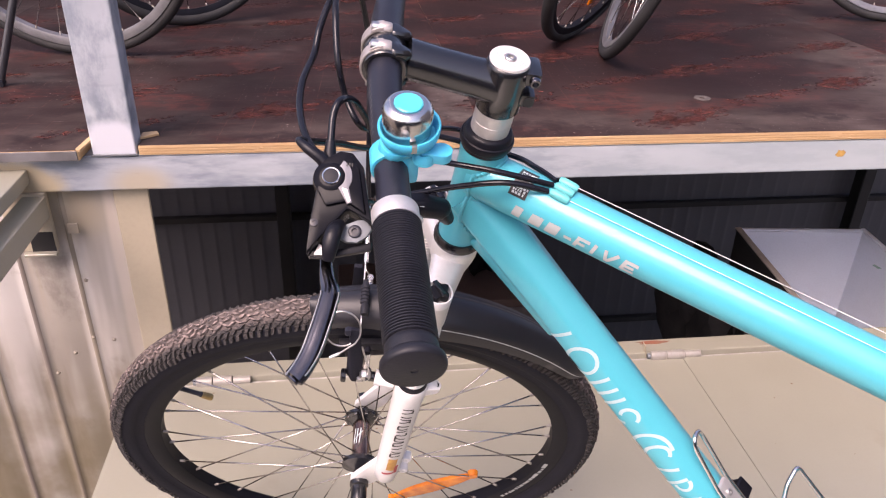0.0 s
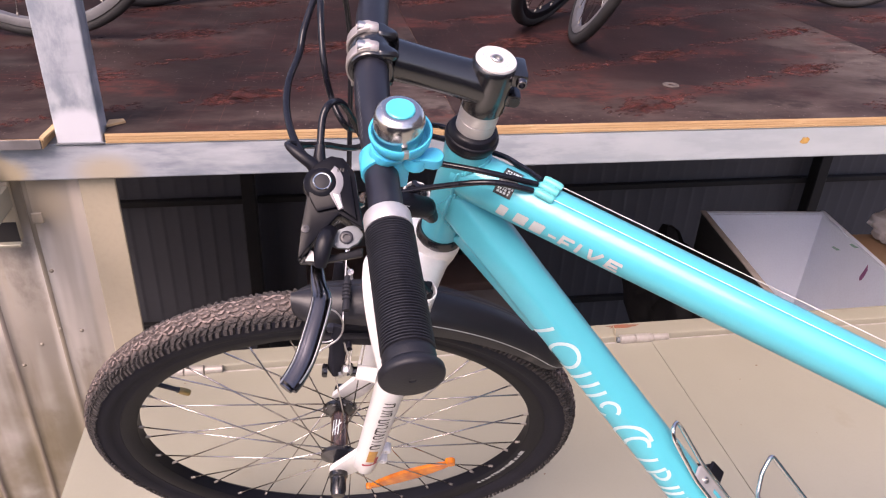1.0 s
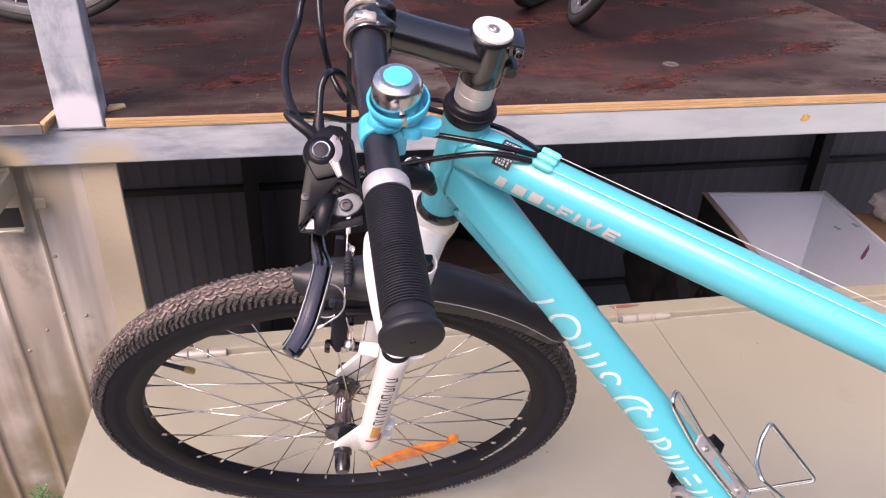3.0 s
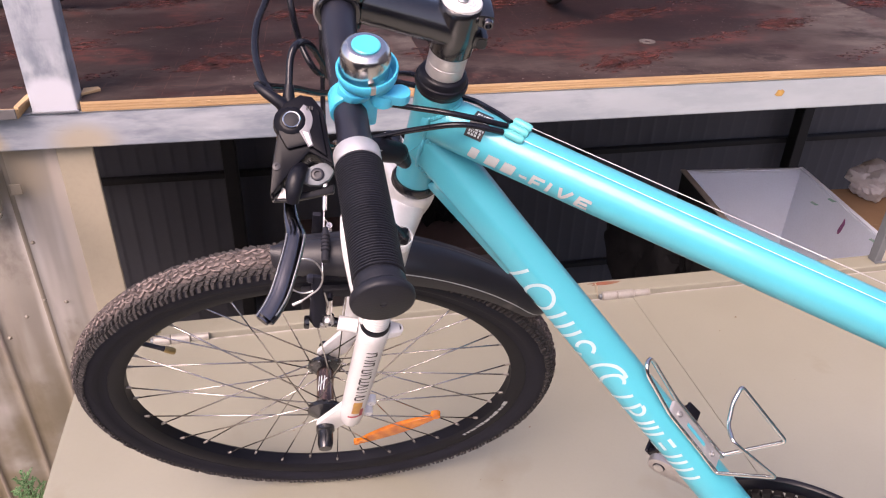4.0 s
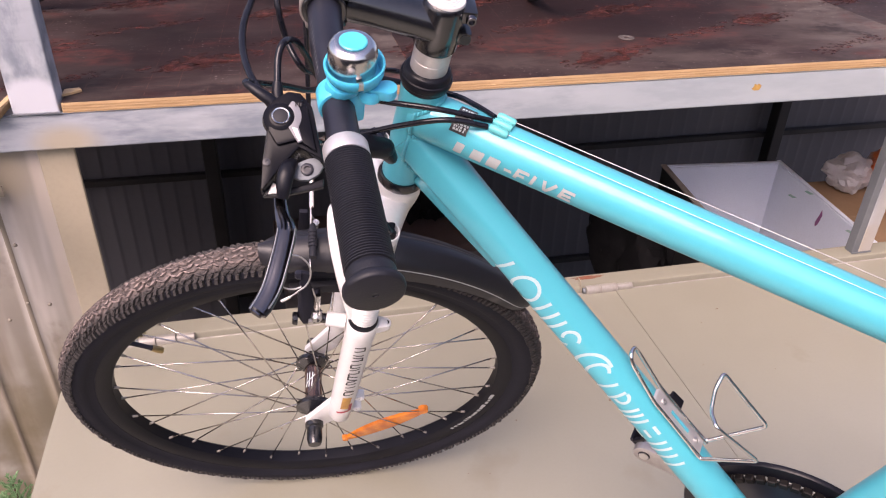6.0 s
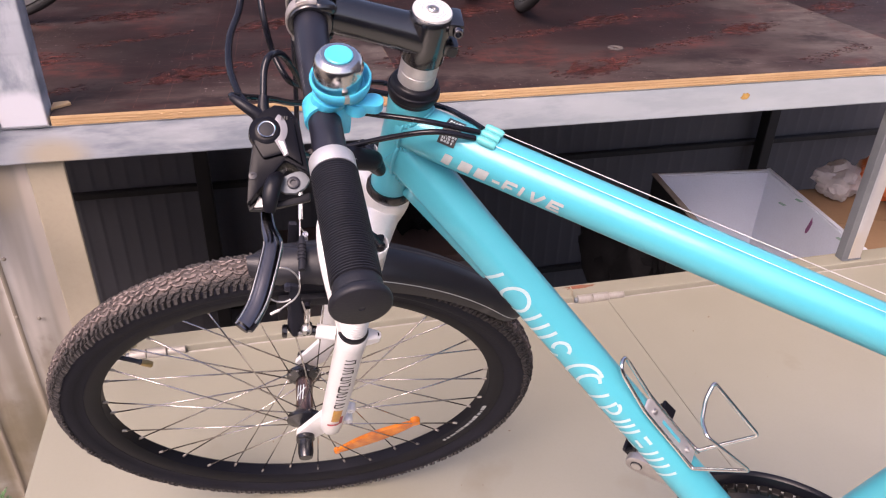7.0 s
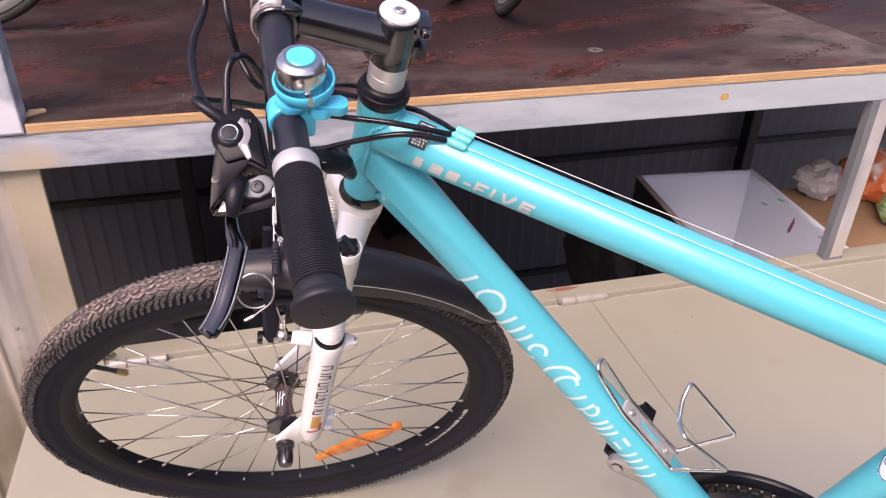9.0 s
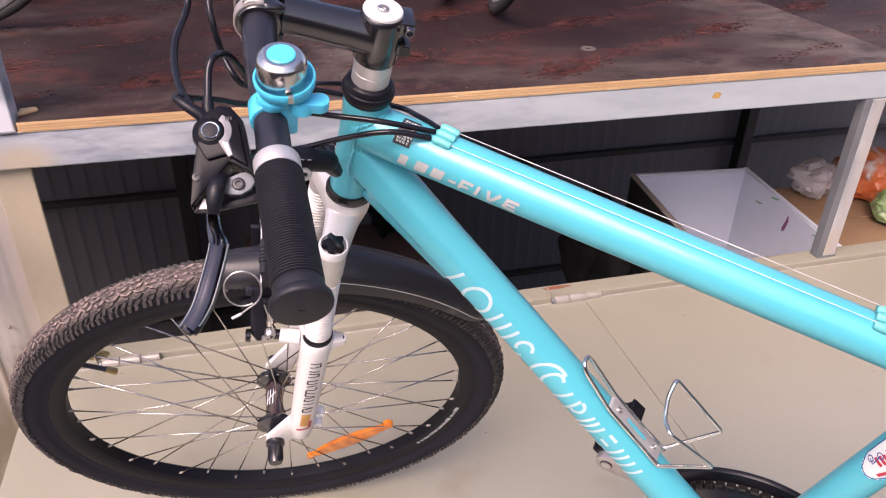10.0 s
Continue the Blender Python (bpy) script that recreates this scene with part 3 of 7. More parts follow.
def build_posts():
    # galvanised post through the platform edge
    p = thing("steel_post", "galvanised square steel post with a white paint patch at its foot", "post", "platform posts")
    part("shaft", box(-0.476, -0.399, 0.449, 0.499, 0.5285, 2.9, 0.004, 3), GALV, p)
    part("weld", tube(smooth_path([(-0.478, 0.4475, 0.53), (-0.45, 0.4465, 0.5305), (-0.42, 0.447, 0.53), (-0.397, 0.4475, 0.5305)], 6), 0.0022, 6), GALV_DULL, p)
    # short raw plywood splinters round the post's foot, and the grey worn edge beyond it
    for nm, pts in (("a", [(-0.4955, 0.425), (-0.487, 0.42), (-0.4775, 0.5), (-0.487, 0.512)]), ("b", [(-0.396, 0.478), (-0.366, 0.5), (-0.372, 0.512), (-0.397, 0.507)])):
        ob = part("plywood_offcut", slab(pts, 0.005, 0.0005, Matrix.Translation((0, 0, 0.5477)), 1), PLY_EDGE, None, "raw plywood splinter beside the post foot")
        tagged(ob, category="offcut", group="offcuts")
    ob = part("edge_strip", box(-2.4, -0.496, 0.4265, 0.4297, 0.5287, 0.5465, 0.0006, 1), mat("worn_dark_strip", (0.17, 0.165, 0.17), (0.1, 0.095, 0.095), rough=0.55, metal=0.2, scale=14, fine=80, bump=0.05), None, "dull grey metal strip along the platform edge")
    tagged(ob, category="edge strip", kind="structure")
    # lower posts
    q = thing("steel_post", "galvanised steel angle post standing on the beige sill", "post", "platform posts")
    part("front_flange", box(1.4445, 1.482, 0.448, 0.453, 0.018, 0.4575, 0.001, 1), GALV_LEG, q)
    # same steel in a darker copy: the side face's shade is in the colour
    part("side_flange", box(1.424, 1.4445, 0.4482, 0.474, 0.018, 0.4575, 0.001, 1), GALV_DULL, q)
    part("weld", tube(smooth_path([(1.424, 0.446, 0.02), (1.45, 0.445, 0.021), (1.482, 0.4465, 0.02)], 5), 0.0025, 6), GALV_DULL, q)
    r = thing("steel_post", "greenish beige enamelled steel post under the platform edge", "post", "platform posts")
    part("shaft", box(-0.462, -0.3965, 0.47, 0.479, GROUND_Z, 0.4578, 0.0035, 3), BEIGE_POST, r)
    pts = [(1.012 + 0.013 * math.cos(k * 0.52) * (0.8 + 0.25 * math.sin(k * 2)), 0.4975 + 0.009 * math.sin(k * 0.52) * (0.85 + 0.2 * math.cos(k * 3))) for k in range(12)]
    ob = part("rust_spot", slab(pts, 0.0005, m=Matrix.Translation((0, 0.4497, 0)) @ Matrix.Rotation(radians(90), 4, "X")), mat("ochre_rust", (0.5, 0.3, 0.08), (0.3, 0.17, 0.05), rough=0.9, scale=60), None, "ochre rust spot on the galvanised beam")
    tagged(ob, category="rust spot")


def build_side_sheet():
    # corrugated skirt below the platform, beyond the beige post
    bm = bmesh.new()
    # ribs about 0.1 apart with shallow pans between
    prof = []
    x = -0.464
    while x > -2.3:
        for k in range(9):
            prof.append((x - 0.0113 * k, 0.482 - 0.0045 * math.sin(math.pi * k / 8) ** 1.5, 0))
        for dx, y in ((0.0935, 0.479), (0.0965, 0.4762), (0.1, 0.4768)):
            prof.append((x - dx, y, 1))
        x -= 0.1045
    rows = [[bm.verts.new((px, py + 0.0015 * math.sin(z * 7 + px * 40), z)) for px, py, _ in prof] for z in (GROUND_Z, -1.6, -1.0, -0.5, -0.25, -0.1, 0.05, 0.2, 0.33, 0.457)]
    for r0, r1 in zip(rows, rows[1:]):
        for k in range(len(prof) - 1):
            f = bm.faces.new((r0[k], r0[k + 1], r1[k + 1], r1[k]))
            f.material_index = 1 if prof[k][2] and prof[k + 1][2] else 0
    bm.normal_update()
    bmesh.ops.solidify(bm, geom=bm.faces[:], thickness=0.0015)
    structure("wall_skirt", finish(bm), [SHEET, SHEET_EDGE], "weathered grey-brown corrugated sheet skirt with run marks and painted-in reflections", "corrugated sheet", flat_over=60)
    # screws with pale washers
    screw = None
    for x, z in ((-0.546, 0.256), (-0.517, 0.109), (-0.557, 0.117), (-0.6, 0.08), (-0.645, 0.03)):
        if screw is None:
            screw = lathe([(0.0, 0.0), (0.0045, 0.0), (0.004, 0.001), (0.0025, 0.0013), (0.0025, 0.0028), (0.0, 0.003)], 12)
            me = bpy.data.meshes.new("screw")
            screw.to_mesh(me)
            me.materials.append(SHEET_EDGE)
        ob = part("screw", me, None, None, "pale washered screw in the corrugated sheet", m=Matrix.Translation((x, 0.4678, z)) @ Matrix.Rotation(radians(90), 4, "X"))
        tagged(ob, category="screw", group="sheet screws")
    # thin strap near the top of the sheet
    ob = part("strap", box(-0.555, -0.535, 0.4615, 0.4655, 0.365, 0.387, 0.001, 1), SHEET_EDGE, None, "small pale riveted strap on the corrugated sheet")
    tagged(ob, category="strap")
    # bracket frame of beige bars standing out from the beam
    b = thing("bracket_frame", "beige steel bar bracket frame fixed to the platform beam", "bracket")
    part("upper_bar", box(-0.66, -0.595, 0.02, 0.4485, 0.478, 0.506, 0.003, 2), BEIGE, b)
    part("lower_bar", box(-0.617, -0.575, 0.0, 0.4485, 0.409, 0.452, 0.003, 2), BEIGE, b)
    part("upright", box(-0.66, -0.6175, 0.25, 0.285, 0.4, 0.4778, 0.002, 2), BEIGE, b)
    part("rear_plate", box(-0.66, -0.577, 0.449, 0.4635, 0.335, 0.4575, 0.002, 1), BEIGE_POST, b)
    # no opening is cut: a flat black sheet paints in the slot's shade
    part("slot", box(-0.622, -0.5785, 0.4478, 0.4488, 0.336, 0.377, 0.0, 1), MATT_BLACK, b, "flat black sheet standing for the slot's shaded inside")
    part("flange", box(-0.635, -0.575, 0.435, 0.4488, 0.33, 0.336, 0.001, 1), BEIGE, b)


def build_back_wall():
    # charcoal sheet fence far behind, under the platform
    bm = bmesh.new()
    prof = []
    x = -5.0
    while x < 7.5:
        prof += [(x, 3.1), (x + 0.055, 3.1), (x + 0.062, 3.098), (x + 0.074, 3.098), (x + 0.081, 3.1)]
        x += 0.09
    rows = [[bm.verts.new((px, py, z)) for px, py in prof] for z in (GROUND_Z, 0.45)]
    for k in range(len(prof) - 1):
        bm.faces.new((rows[0][k], rows[0][k + 1], rows[1][k + 1], rows[1][k]))
    bm.normal_update()
    bmesh.ops.solidify(bm, geom=bm.faces[:], thickness=0.0015)
    structure("wall_back", finish(bm), DARK_SHEET, "charcoal corrugated sheet fence in the shade under the platform", "fence wall", flat_over=25)
    for x in (-0.415, 3.1, 4.8):
        ob = part("fence_post", box(x, x + 0.075, 2.95, 3.04, GROUND_Z, 0.45, 0.005, 1), MATT_BLACK, None, "black square fence post before the charcoal sheet fence")
        tagged(ob, category="post", group="fence posts")
    for z0, y in ((-0.89, 3.05), (-1.72, 3.05)):
        ob = part("fence_rail", box(-5, 7.4, y, y + 0.04, z0, z0 + 0.035, 0.003, 1), MATT_BLACK, None, "dark horizontal steel fence rail")
        tagged(ob, category="rail", group="fence rails")

    # added unseen wall that closes the open end under the platform
    structure("wall_west_blocker", box(-4.06, -4.0, 0.5, 3.09, GROUND_Z, 0.45), DARK_SHEET, "added unseen charcoal wall closing the end under the platform", "wall")


def build_rear_blocker():
    # added unseen wall: keeps low sky off the platform floor and its reflections
    structure("wall_rear_blocker", box(-2.4, 3.6, 3.205, 3.26, 0.46, 1.9, 0.005, 1), DARK_SHEET, "added unseen dark wall behind the platform, blocking low sky", "wall")


def build_yard_blockers():
    # added unseen wall past the walkway's end: shades the right of the plates
    structure("wall_east_blocker", box(2.34, 2.4, -2.6, 0.3, GROUND_Z, 3.0, 0.004, 1), DARK_SHEET, "added unseen charcoal wall beside the walkway, shading its right side", "wall")
    # added unseen wall behind the camera: darkens what glossy black parts reflect
    structure("wall_south_blocker", box(-4.0, 2.4, -2.66, -2.602, GROUND_Z, 1.1, 0.004, 1), DARK_SHEET, "added unseen charcoal wall behind the camera, darkening glossy reflections", "wall")


def build_stamps():
    """Slanting rows of worn red stamps on the film: short rows of rings and bars, and blurred blots between them."""
    rnd = random.Random(17)
    verts, faces = [], []
    turn = radians(22)

    def patch(m, corners):
        o = len(verts)
        verts.extend(tuple(m @ V(x, y, 0.0)) for x, y in corners)
        faces.append(tuple(range(o, o + len(corners))))

    def flakes(m, count, rx, ry, size):
        for _ in range(count):
            q, r = rnd.uniform(0, 2 * math.pi), math.sqrt(rnd.random())
            x, y, w, h = r * rx * math.cos(q), r * ry * math.sin(q), size * rnd.uniform(0.4, 1.4), size * rnd.uniform(0.25, 0.7)
            patch(m @ Matrix.Translation((x, y, rnd.uniform(0, 0.0002))) @ Matrix.Rotation(rnd.uniform(-0.5, 0.5), 4, "Z"),
                  [(w * math.cos(k * 1.05) * rnd.uniform(0.6, 1.1), h * math.sin(k * 1.05) * rnd.uniform(0.6, 1.1)) for k in range(6)])

    # panel's x range, a row of marks, a blot
    for x0, x1, mark, blot in ((-1.0, 0.25, (-0.29, 0.925), (-0.157, 0.645)), (0.27, 1.515, (0.615, 0.82), (0.875, 0.925)), (1.535, 2.7, (1.89, 1.09), (1.63, 0.97))):
        for i in range(-5, 6):
            for j in range(-5, 6):
                dx, dy = i * 0.525 + j * 0.35, i * 0.24 - j * 0.13
                px, py = mark[0] + dx, mark[1] + dy
                if x0 + 0.13 < px < x1 - 0.13 and 0.53 < py < 2.2:
                    for k in range(7):
                        m = Matrix.Translation((px, py, 0.54772)) @ Matrix.Rotation(turn, 4, "Z") @ Matrix.Translation(((k - 3) * 0.037, 0, 0))
                        q0, span = rnd.uniform(0, 360), rnd.choice((360, 300, 220))
                        for c in range(14):
                            if rnd.random() < 0.35:
                                continue
                            e = [radians(q0 + span * (c + u) / 14) for u in (0, 1.05)]
                            patch(m, [(0.0145 * math.cos(e[0]), 0.0185 * math.sin(e[0])), (0.0145 * math.cos(e[1]), 0.0185 * math.sin(e[1])), (0.008 * math.cos(e[1]), 0.0115 * math.sin(e[1])), (0.008 * math.cos(e[0]), 0.0115 * math.sin(e[0]))])
                        flakes(m, 12, 0.024, 0.024, 0.009)
                px, py = blot[0] + dx, blot[1] + dy
                if x0 + 0.07 < px < x1 - 0.07 and 0.5 < py < 2.2:
                    m = Matrix.Translation((px, py, 0.54772)) @ Matrix.Rotation(turn, 4, "Z")
                    flakes(m, 90, 0.085, 0.034, 0.02)
                    flakes(m, 70, 0.135, 0.055, 0.013)
    bm = bpy.data.meshes.new("floor_stamp")
    bm.from_pydata(verts, [], faces)
    bm.materials.append(STAMP_RED)
    ob = part("floor_stamp", bm, None, None, "faded red stamp marks on the dark plywood film", smooth=False)
    tagged(ob, category="stamp marks", kind="stuff")
    washer = part("washer", lathe([(0.007, 0.0), (0.0185, 0.0), (0.0185, 0.0016), (0.017, 0.0022), (0.0085, 0.0022), (0.007, 0.0014)], 28, closed=True), WASHER, None, "dusty grey steel washer lying on the plywood floor", m=Matrix.Translation((0.8, 0.68, 0.5478)))
    tagged(washer, category="washer")


build_rear_blocker()
build_yard_blockers()
build_stamps()
build_ground()
build_deck()
build_platform()
build_posts()
build_side_sheet()
build_back_wall()


def hinge(x0, x1):
    h = thing("hinge", "beige painted barrel hinge on the walkway's hinge line", "hinge", "walkway hinges", m=Matrix.Translation((x0, 0.432, 0.0105)))
    ln = x1 - x0
    for k, (a0, a1) in enumerate(((0.0, 0.3), (0.31, 0.66), (0.67, 1.0))):
        r = 0.0115 if k != 2 else 0.0085
        part("knuckle", lathe([(0, 0), (r - 0.0015, 0), (r, 0.0015), (r, (a1 - a0) * ln - 0.0015), (r - 0.0015, (a1 - a0) * ln), (0, (a1 - a0) * ln)], 18, axis="x"), HINGE, h, m=Matrix.Translation((a0 * ln, 0, 0)))
    part("pin", lathe([(0, 0), (0.006, 0), (0.007, 0.002), (0.007, 0.006), (0, 0.007)], 12, axis="x"), GALV_DULL, h, m=Matrix.Translation((-0.007, 0, 0)))
    part("stop_tab", hull([(x, y, z) for x, z in ((-0.009, -0.008), (-0.0075, -0.008), (-0.016, 0.03), (-0.0145, 0.03)) for y in (0.0, 0.016)], 0.0004), BEIGE_POST, h, "thin upright stop tab")
    return h


hinge(0.668, 0.79)
hinge(-0.355, -0.24)
# hinge-line wire between plate and sill
ob = part("joint_strip", rod((-0.48, 0.4322, 0.0), (2.29, 0.4322, 0.0), 0.0035, 10), HINGE, None, "thin round joint strip along the hinge line")
tagged(ob, category="joint strip", kind="structure")


# ---- things under the platform ----
RIM_BOARD = mat("grey_brown_board_edge", (0.3, 0.27, 0.25), (0.22, 0.19, 0.17), rough=0.8, scale=20)
GREEN_SMEAR = mat("green_smear", (0.2, 0.42, 0.34), (0.4, 0.5, 0.47), rough=0.7, scale=60)


def foam_box():
    """Open-topped white box, slightly askew, with thin brown board rims."""
    b = thing("open_box", "open white foam-lined box with purple smear beyond the sill", "box", m=pose(1.465, 0.86, -0.6395, 0, 0, -5.5))
    hx, hy, hz = 0.205, 0.3, 0.57
    part("floor_board", box(-hx, hx, -hy, hy, 0.0, 0.012), FOAM, b)
    for nm, bx in (("end_board", (-hx, hx, hy, hy + 0.012)), ("end_board", (-hx, hx, -hy - 0.012, -hy)), ("side_board", (-hx - 0.012, -hx, -hy - 0.012, hy + 0.012)), ("side_board", (hx, hx + 0.012, -hy - 0.012, hy + 0.012))):
        part(nm, box(*bx, 0.0, hz, 0.001, 1), FOAM, b)
    # thin near-black sheets over the left and front outer sides only
    part("outer_dark_sheet", box(-hx - 0.0165, -hx - 0.0125, -hy - 0.012, hy + 0.012, 0.0, hz - 0.002), MATT_BLACK, b, "near-black sheet over an outer side of the box")
    part("outer_dark_sheet", box(-hx - 0.0165, hx + 0.012, -hy - 0.0165, -hy - 0.0125, 0.0, hz - 0.002), MATT_BLACK, b, "near-black sheet over an outer side of the box")
    for bx in ((-hx - 0.02, -hx + 0.0, -hy - 0.012, hy + 0.02), (hx + 0.002, hx + 0.016, -hy - 0.012, hy + 0.02), (-hx, hx, hy + 0.002, hy + 0.015)):
        part("rim", box(*bx, hz + 0.0005, hz + 0.006, 0.001, 1), RIM_BOARD if bx[0] < -hx else FOAM, b)
    pts = [(0, 0), (0.008, 0.006), (0.014, 0.02), (0.02, 0.05), (0.012, 0.066), (0.006, 0.045), (-0.004, 0.012)]
    part("smear", slab(pts, 0.0005, m=Matrix.Translation((hx - 0.0008, 0.02, 0.48)) @ Matrix.Rotation(radians(90), 4, "X") @ Matrix.Rotation(radians(-90), 4, "Y")), PURPLE, b, "purple paint smear")
    for y, z in ((0.2, 0.5), (0.12, 0.555), (-0.12, 0.545)):
        pts = [(0, 0), (0.03, 0.004), (0.05, 0.016), (0.034, 0.013), (0.01, 0.009)]
        part("smear", slab(pts, 0.0005, m=Matrix.Translation((hx - 0.0008, y, z)) @ Matrix.Rotation(radians(90), 4, "X") @ Matrix.Rotation(radians(-90), 4, "Y")), GREEN_SMEAR, b, "pale green smear")
    return b


foam_box()
shelf = thing("low_shelf", "rough dark plank shelf on legs holding the box", "shelf")
for k in range(5):
    part("plank", box(1.1, 2.7, 0.52 + k * 0.17, 0.68 + k * 0.17, -0.67, -0.64, 0.003, 1), CARD if k % 2 else BARK, shelf)
for x in (1.12, 2.62):
    for y in (0.54, 1.3):
        part("leg", box(x, x + 0.05, y, y + 0.05, GROUND_Z, -0.671, 0.003, 1), MATT_BLACK, shelf)


def cardboard():
    c = thing("cardboard_box", "closed brown cardboard box beside the white box", "box", m=pose(1.945, 0.86, -0.6395, 0, 0, -3))
    part("body", box(-0.22, 0.22, -0.26, 0.24, 0, 0.5, 0.004, 2), CARD, c)
    for y0, y1 in ((-0.26, -0.012), (-0.008, 0.24)):
        part("flap", box(-0.219, 0.219, y0, y1, 0.5005, 0.505, 0.0015, 1), CARD, c)
    return c


cardboard()


def crumpled(name, label, category, material, at, size, seed, turn=0, parts=()):
    bm = bmesh.new()
    bmesh.ops.create_icosphere(bm, subdivisions=4, radius=1)
    noise.seed_set(seed)
    for v in bm.verts:
        d = v.co.normalized()
        fold = 1 - abs(noise.noise(d * 1.9 + Vector((seed, 0, 0)))) * 2
        k = 1 + 0.28 * noise.noise(d * 1.3 + Vector((seed, 0, 0))) + 0.2 * abs(noise.noise(d * 2.3 + Vector((0, seed, 0)))) + 0.1 * fold ** 3
        # sharp folds between flat panels
        c = noise.cell_vector(d * 2.6 + Vector((seed, seed, 0)))
        k *= 1 + 0.16 * (c.dot(d) - 0.3)
        v.co = Vector((d.x * size[0], d.y * size[1], max(d.z, -0.75) * size[2])) * k
    finish(bm)
    lo = min(v.co.z for v in bm.verts)
    for v in bm.verts:
        v.co.z -= lo
    ob = part(name, bm, material, None, label, m=pose(*at, 0, 0, turn), flat_over=32)
    return tagged(ob, category=category)


crumpled("paper_bag", "grey crumpled plastic bag lying on the cardboard box", "bag", GREY_PAPER, (1.915, 1.04, -0.1345), (0.085, 0.07, 0.062), 3, 15)
crumpled("produce_bag", "orange and white printed plastic bag on the cardboard box", "bag", ORANGE_BAG, (2.075, 0.97, -0.1345), (0.085, 0.12, 0.085), 8, 20)
crumpled("soil_bag", "green and white printed plastic bag slumped on cardboard", "bag", GREEN_BAG, (2.055, 0.77, -0.1345), (0.08, 0.085, 0.06), 12, 35)
BLACK_BAG = mat("black_plastic_sheet", (0.006, 0.006, 0.007), (0.012, 0.012, 0.013), rough=0.7, spec=0.08, scale=20, fine=100, bump=0.2)
crumpled("bin_bag", "black crumpled bin bag lying on the grey crate", "bag", BLACK_BAG, (0.56, 1.86, -0.5795), (0.11, 0.1, 0.17), 5, 10)
crumpled("tarpaulin", "dark crumpled tarpaulin heaped against the white box", "tarpaulin", BLACK_BAG, (1.19, 1.12, -0.6395), (0.13, 0.2, 0.25), 21, 0)
crate = thing("storage_crate", "dull brown-lidded grey crate standing under the platform", "crate")
part("body", box(-0.05, 0.85, 1.3, 1.95, GROUND_Z, -0.62, 0.01, 2), mat("dusty_grey_plastic", (0.16, 0.15, 0.155), (0.12, 0.11, 0.11), rough=0.7), crate)
part("lid", box(-0.07, 0.87, 1.62, 1.97, -0.6195, -0.58, 0.008, 2), mat("dull_brown_lid", (0.09, 0.06, 0.055), rough=0.7), crate)


# ---- the bicycle ----
# front assembly: x forward, y to the rider's left, z up the steering axis, from the front hub
FRONT = Matrix(((-0.99058, -0.08145, 0.11007, -0.01004), (0.03455, -0.92652, -0.37466, -0.11416), (0.13249, -0.36732, 0.92061, 0.31419), (0, 0, 0, 1)))
AXIS = -0.0486  # steering axis, behind the hub
TURNED = 35.2   # degrees by which the bars are turned against the frame
# frame: x rearward from the steering axis, y to the rider's right, z along the axis
FRAME = FRONT @ Matrix.Translation((AXIS, 0, 0)) @ Matrix.Rotation(radians(180 - TURNED), 4, "Z")


def knob_mesh(radius_c, tube_r, n_mid):
    """Tread blocks round a tyre: a close centre chevron, slanted blocks beside it and long shoulder lugs."""
    verts, faces = [], []
    rnd = random.Random(3)

    def block(theta, phi, along_, across, high, skew=0.0):
        base = []
        for h in (0.0, high):
            k = 1.08 if h == 0 else (0.66 if abs(phi) < 1 else 0.8)
            for da, dc in ((-1, -1), (1, -1), (1, 1), (-1, 1)):
                t = theta + (da * along_ * k / 2 + dc * skew) / radius_c
                f = phi + dc * across * k / 2 / tube_r
                r = tube_r + h - 0.0004
                rr = radius_c + r * math.cos(f)
                j = [rnd.uniform(-0.0005, 0.0005) for _ in range(3)]
                base.append((rr * math.sin(t) + j[0], r * math.sin(f) + j[1], rr * math.cos(t) + j[2]))
        o = len(verts)
        verts.extend(base)
        faces.extend([tuple(o + i for i in q) for q in ((4, 5, 6, 7), (0, 1, 5, 4), (1, 2, 6, 5), (2, 3, 7, 6), (3, 0, 4, 7))])

    def u(a_, b_):
        return rnd.uniform(a_, b_)

    st = 2 * math.pi / n_mid
    for i in range(n_mid):
        for s in (-1, 1):
            t = st * (i + (0.5 if s > 0 else 0))
            # offset round the wheel, angle across, length, width, height, slant
            for off, phi, ln, wd, hi, sk in ((0.0, 0.12, 0.0064, 0.0044, 0.003, 0.0018), (0.55, 0.17, 0.0052, 0.0036, 0.0028, -0.001), (0.28, 0.36, 0.0058, 0.0052, 0.0028, -0.0026), (0.78, 0.4, 0.0072, 0.006, 0.003, 0.0028), (0.1, 0.62, 0.0056, 0.0046, 0.0028, 0.0014), (0.52, 0.66, 0.0072, 0.0042, 0.003, -0.0016), (0.3, 0.87, 0.0055, 0.0048, 0.0034, 0.0018), (0.8, 0.87, 0.0055, 0.0048, 0.0034, 0.0018), (0.05, 1.15, 0.0045, 0.0068, 0.0044, 0.001), (0.55, 1.15, 0.0045, 0.0068, 0.0044, 0.001)):
                block(t + st * (off + u(-0.05, 0.05)), s * (phi + u(-0.03, 0.03)), ln * u(0.85, 1.05), wd * u(0.85, 1.05), hi + u(-0.0009, 0.0005), sk * s + u(-0.0007, 0.0007))
    me = bpy.data.meshes.new("tread")
    me.from_pydata(verts, [], faces)
    return me


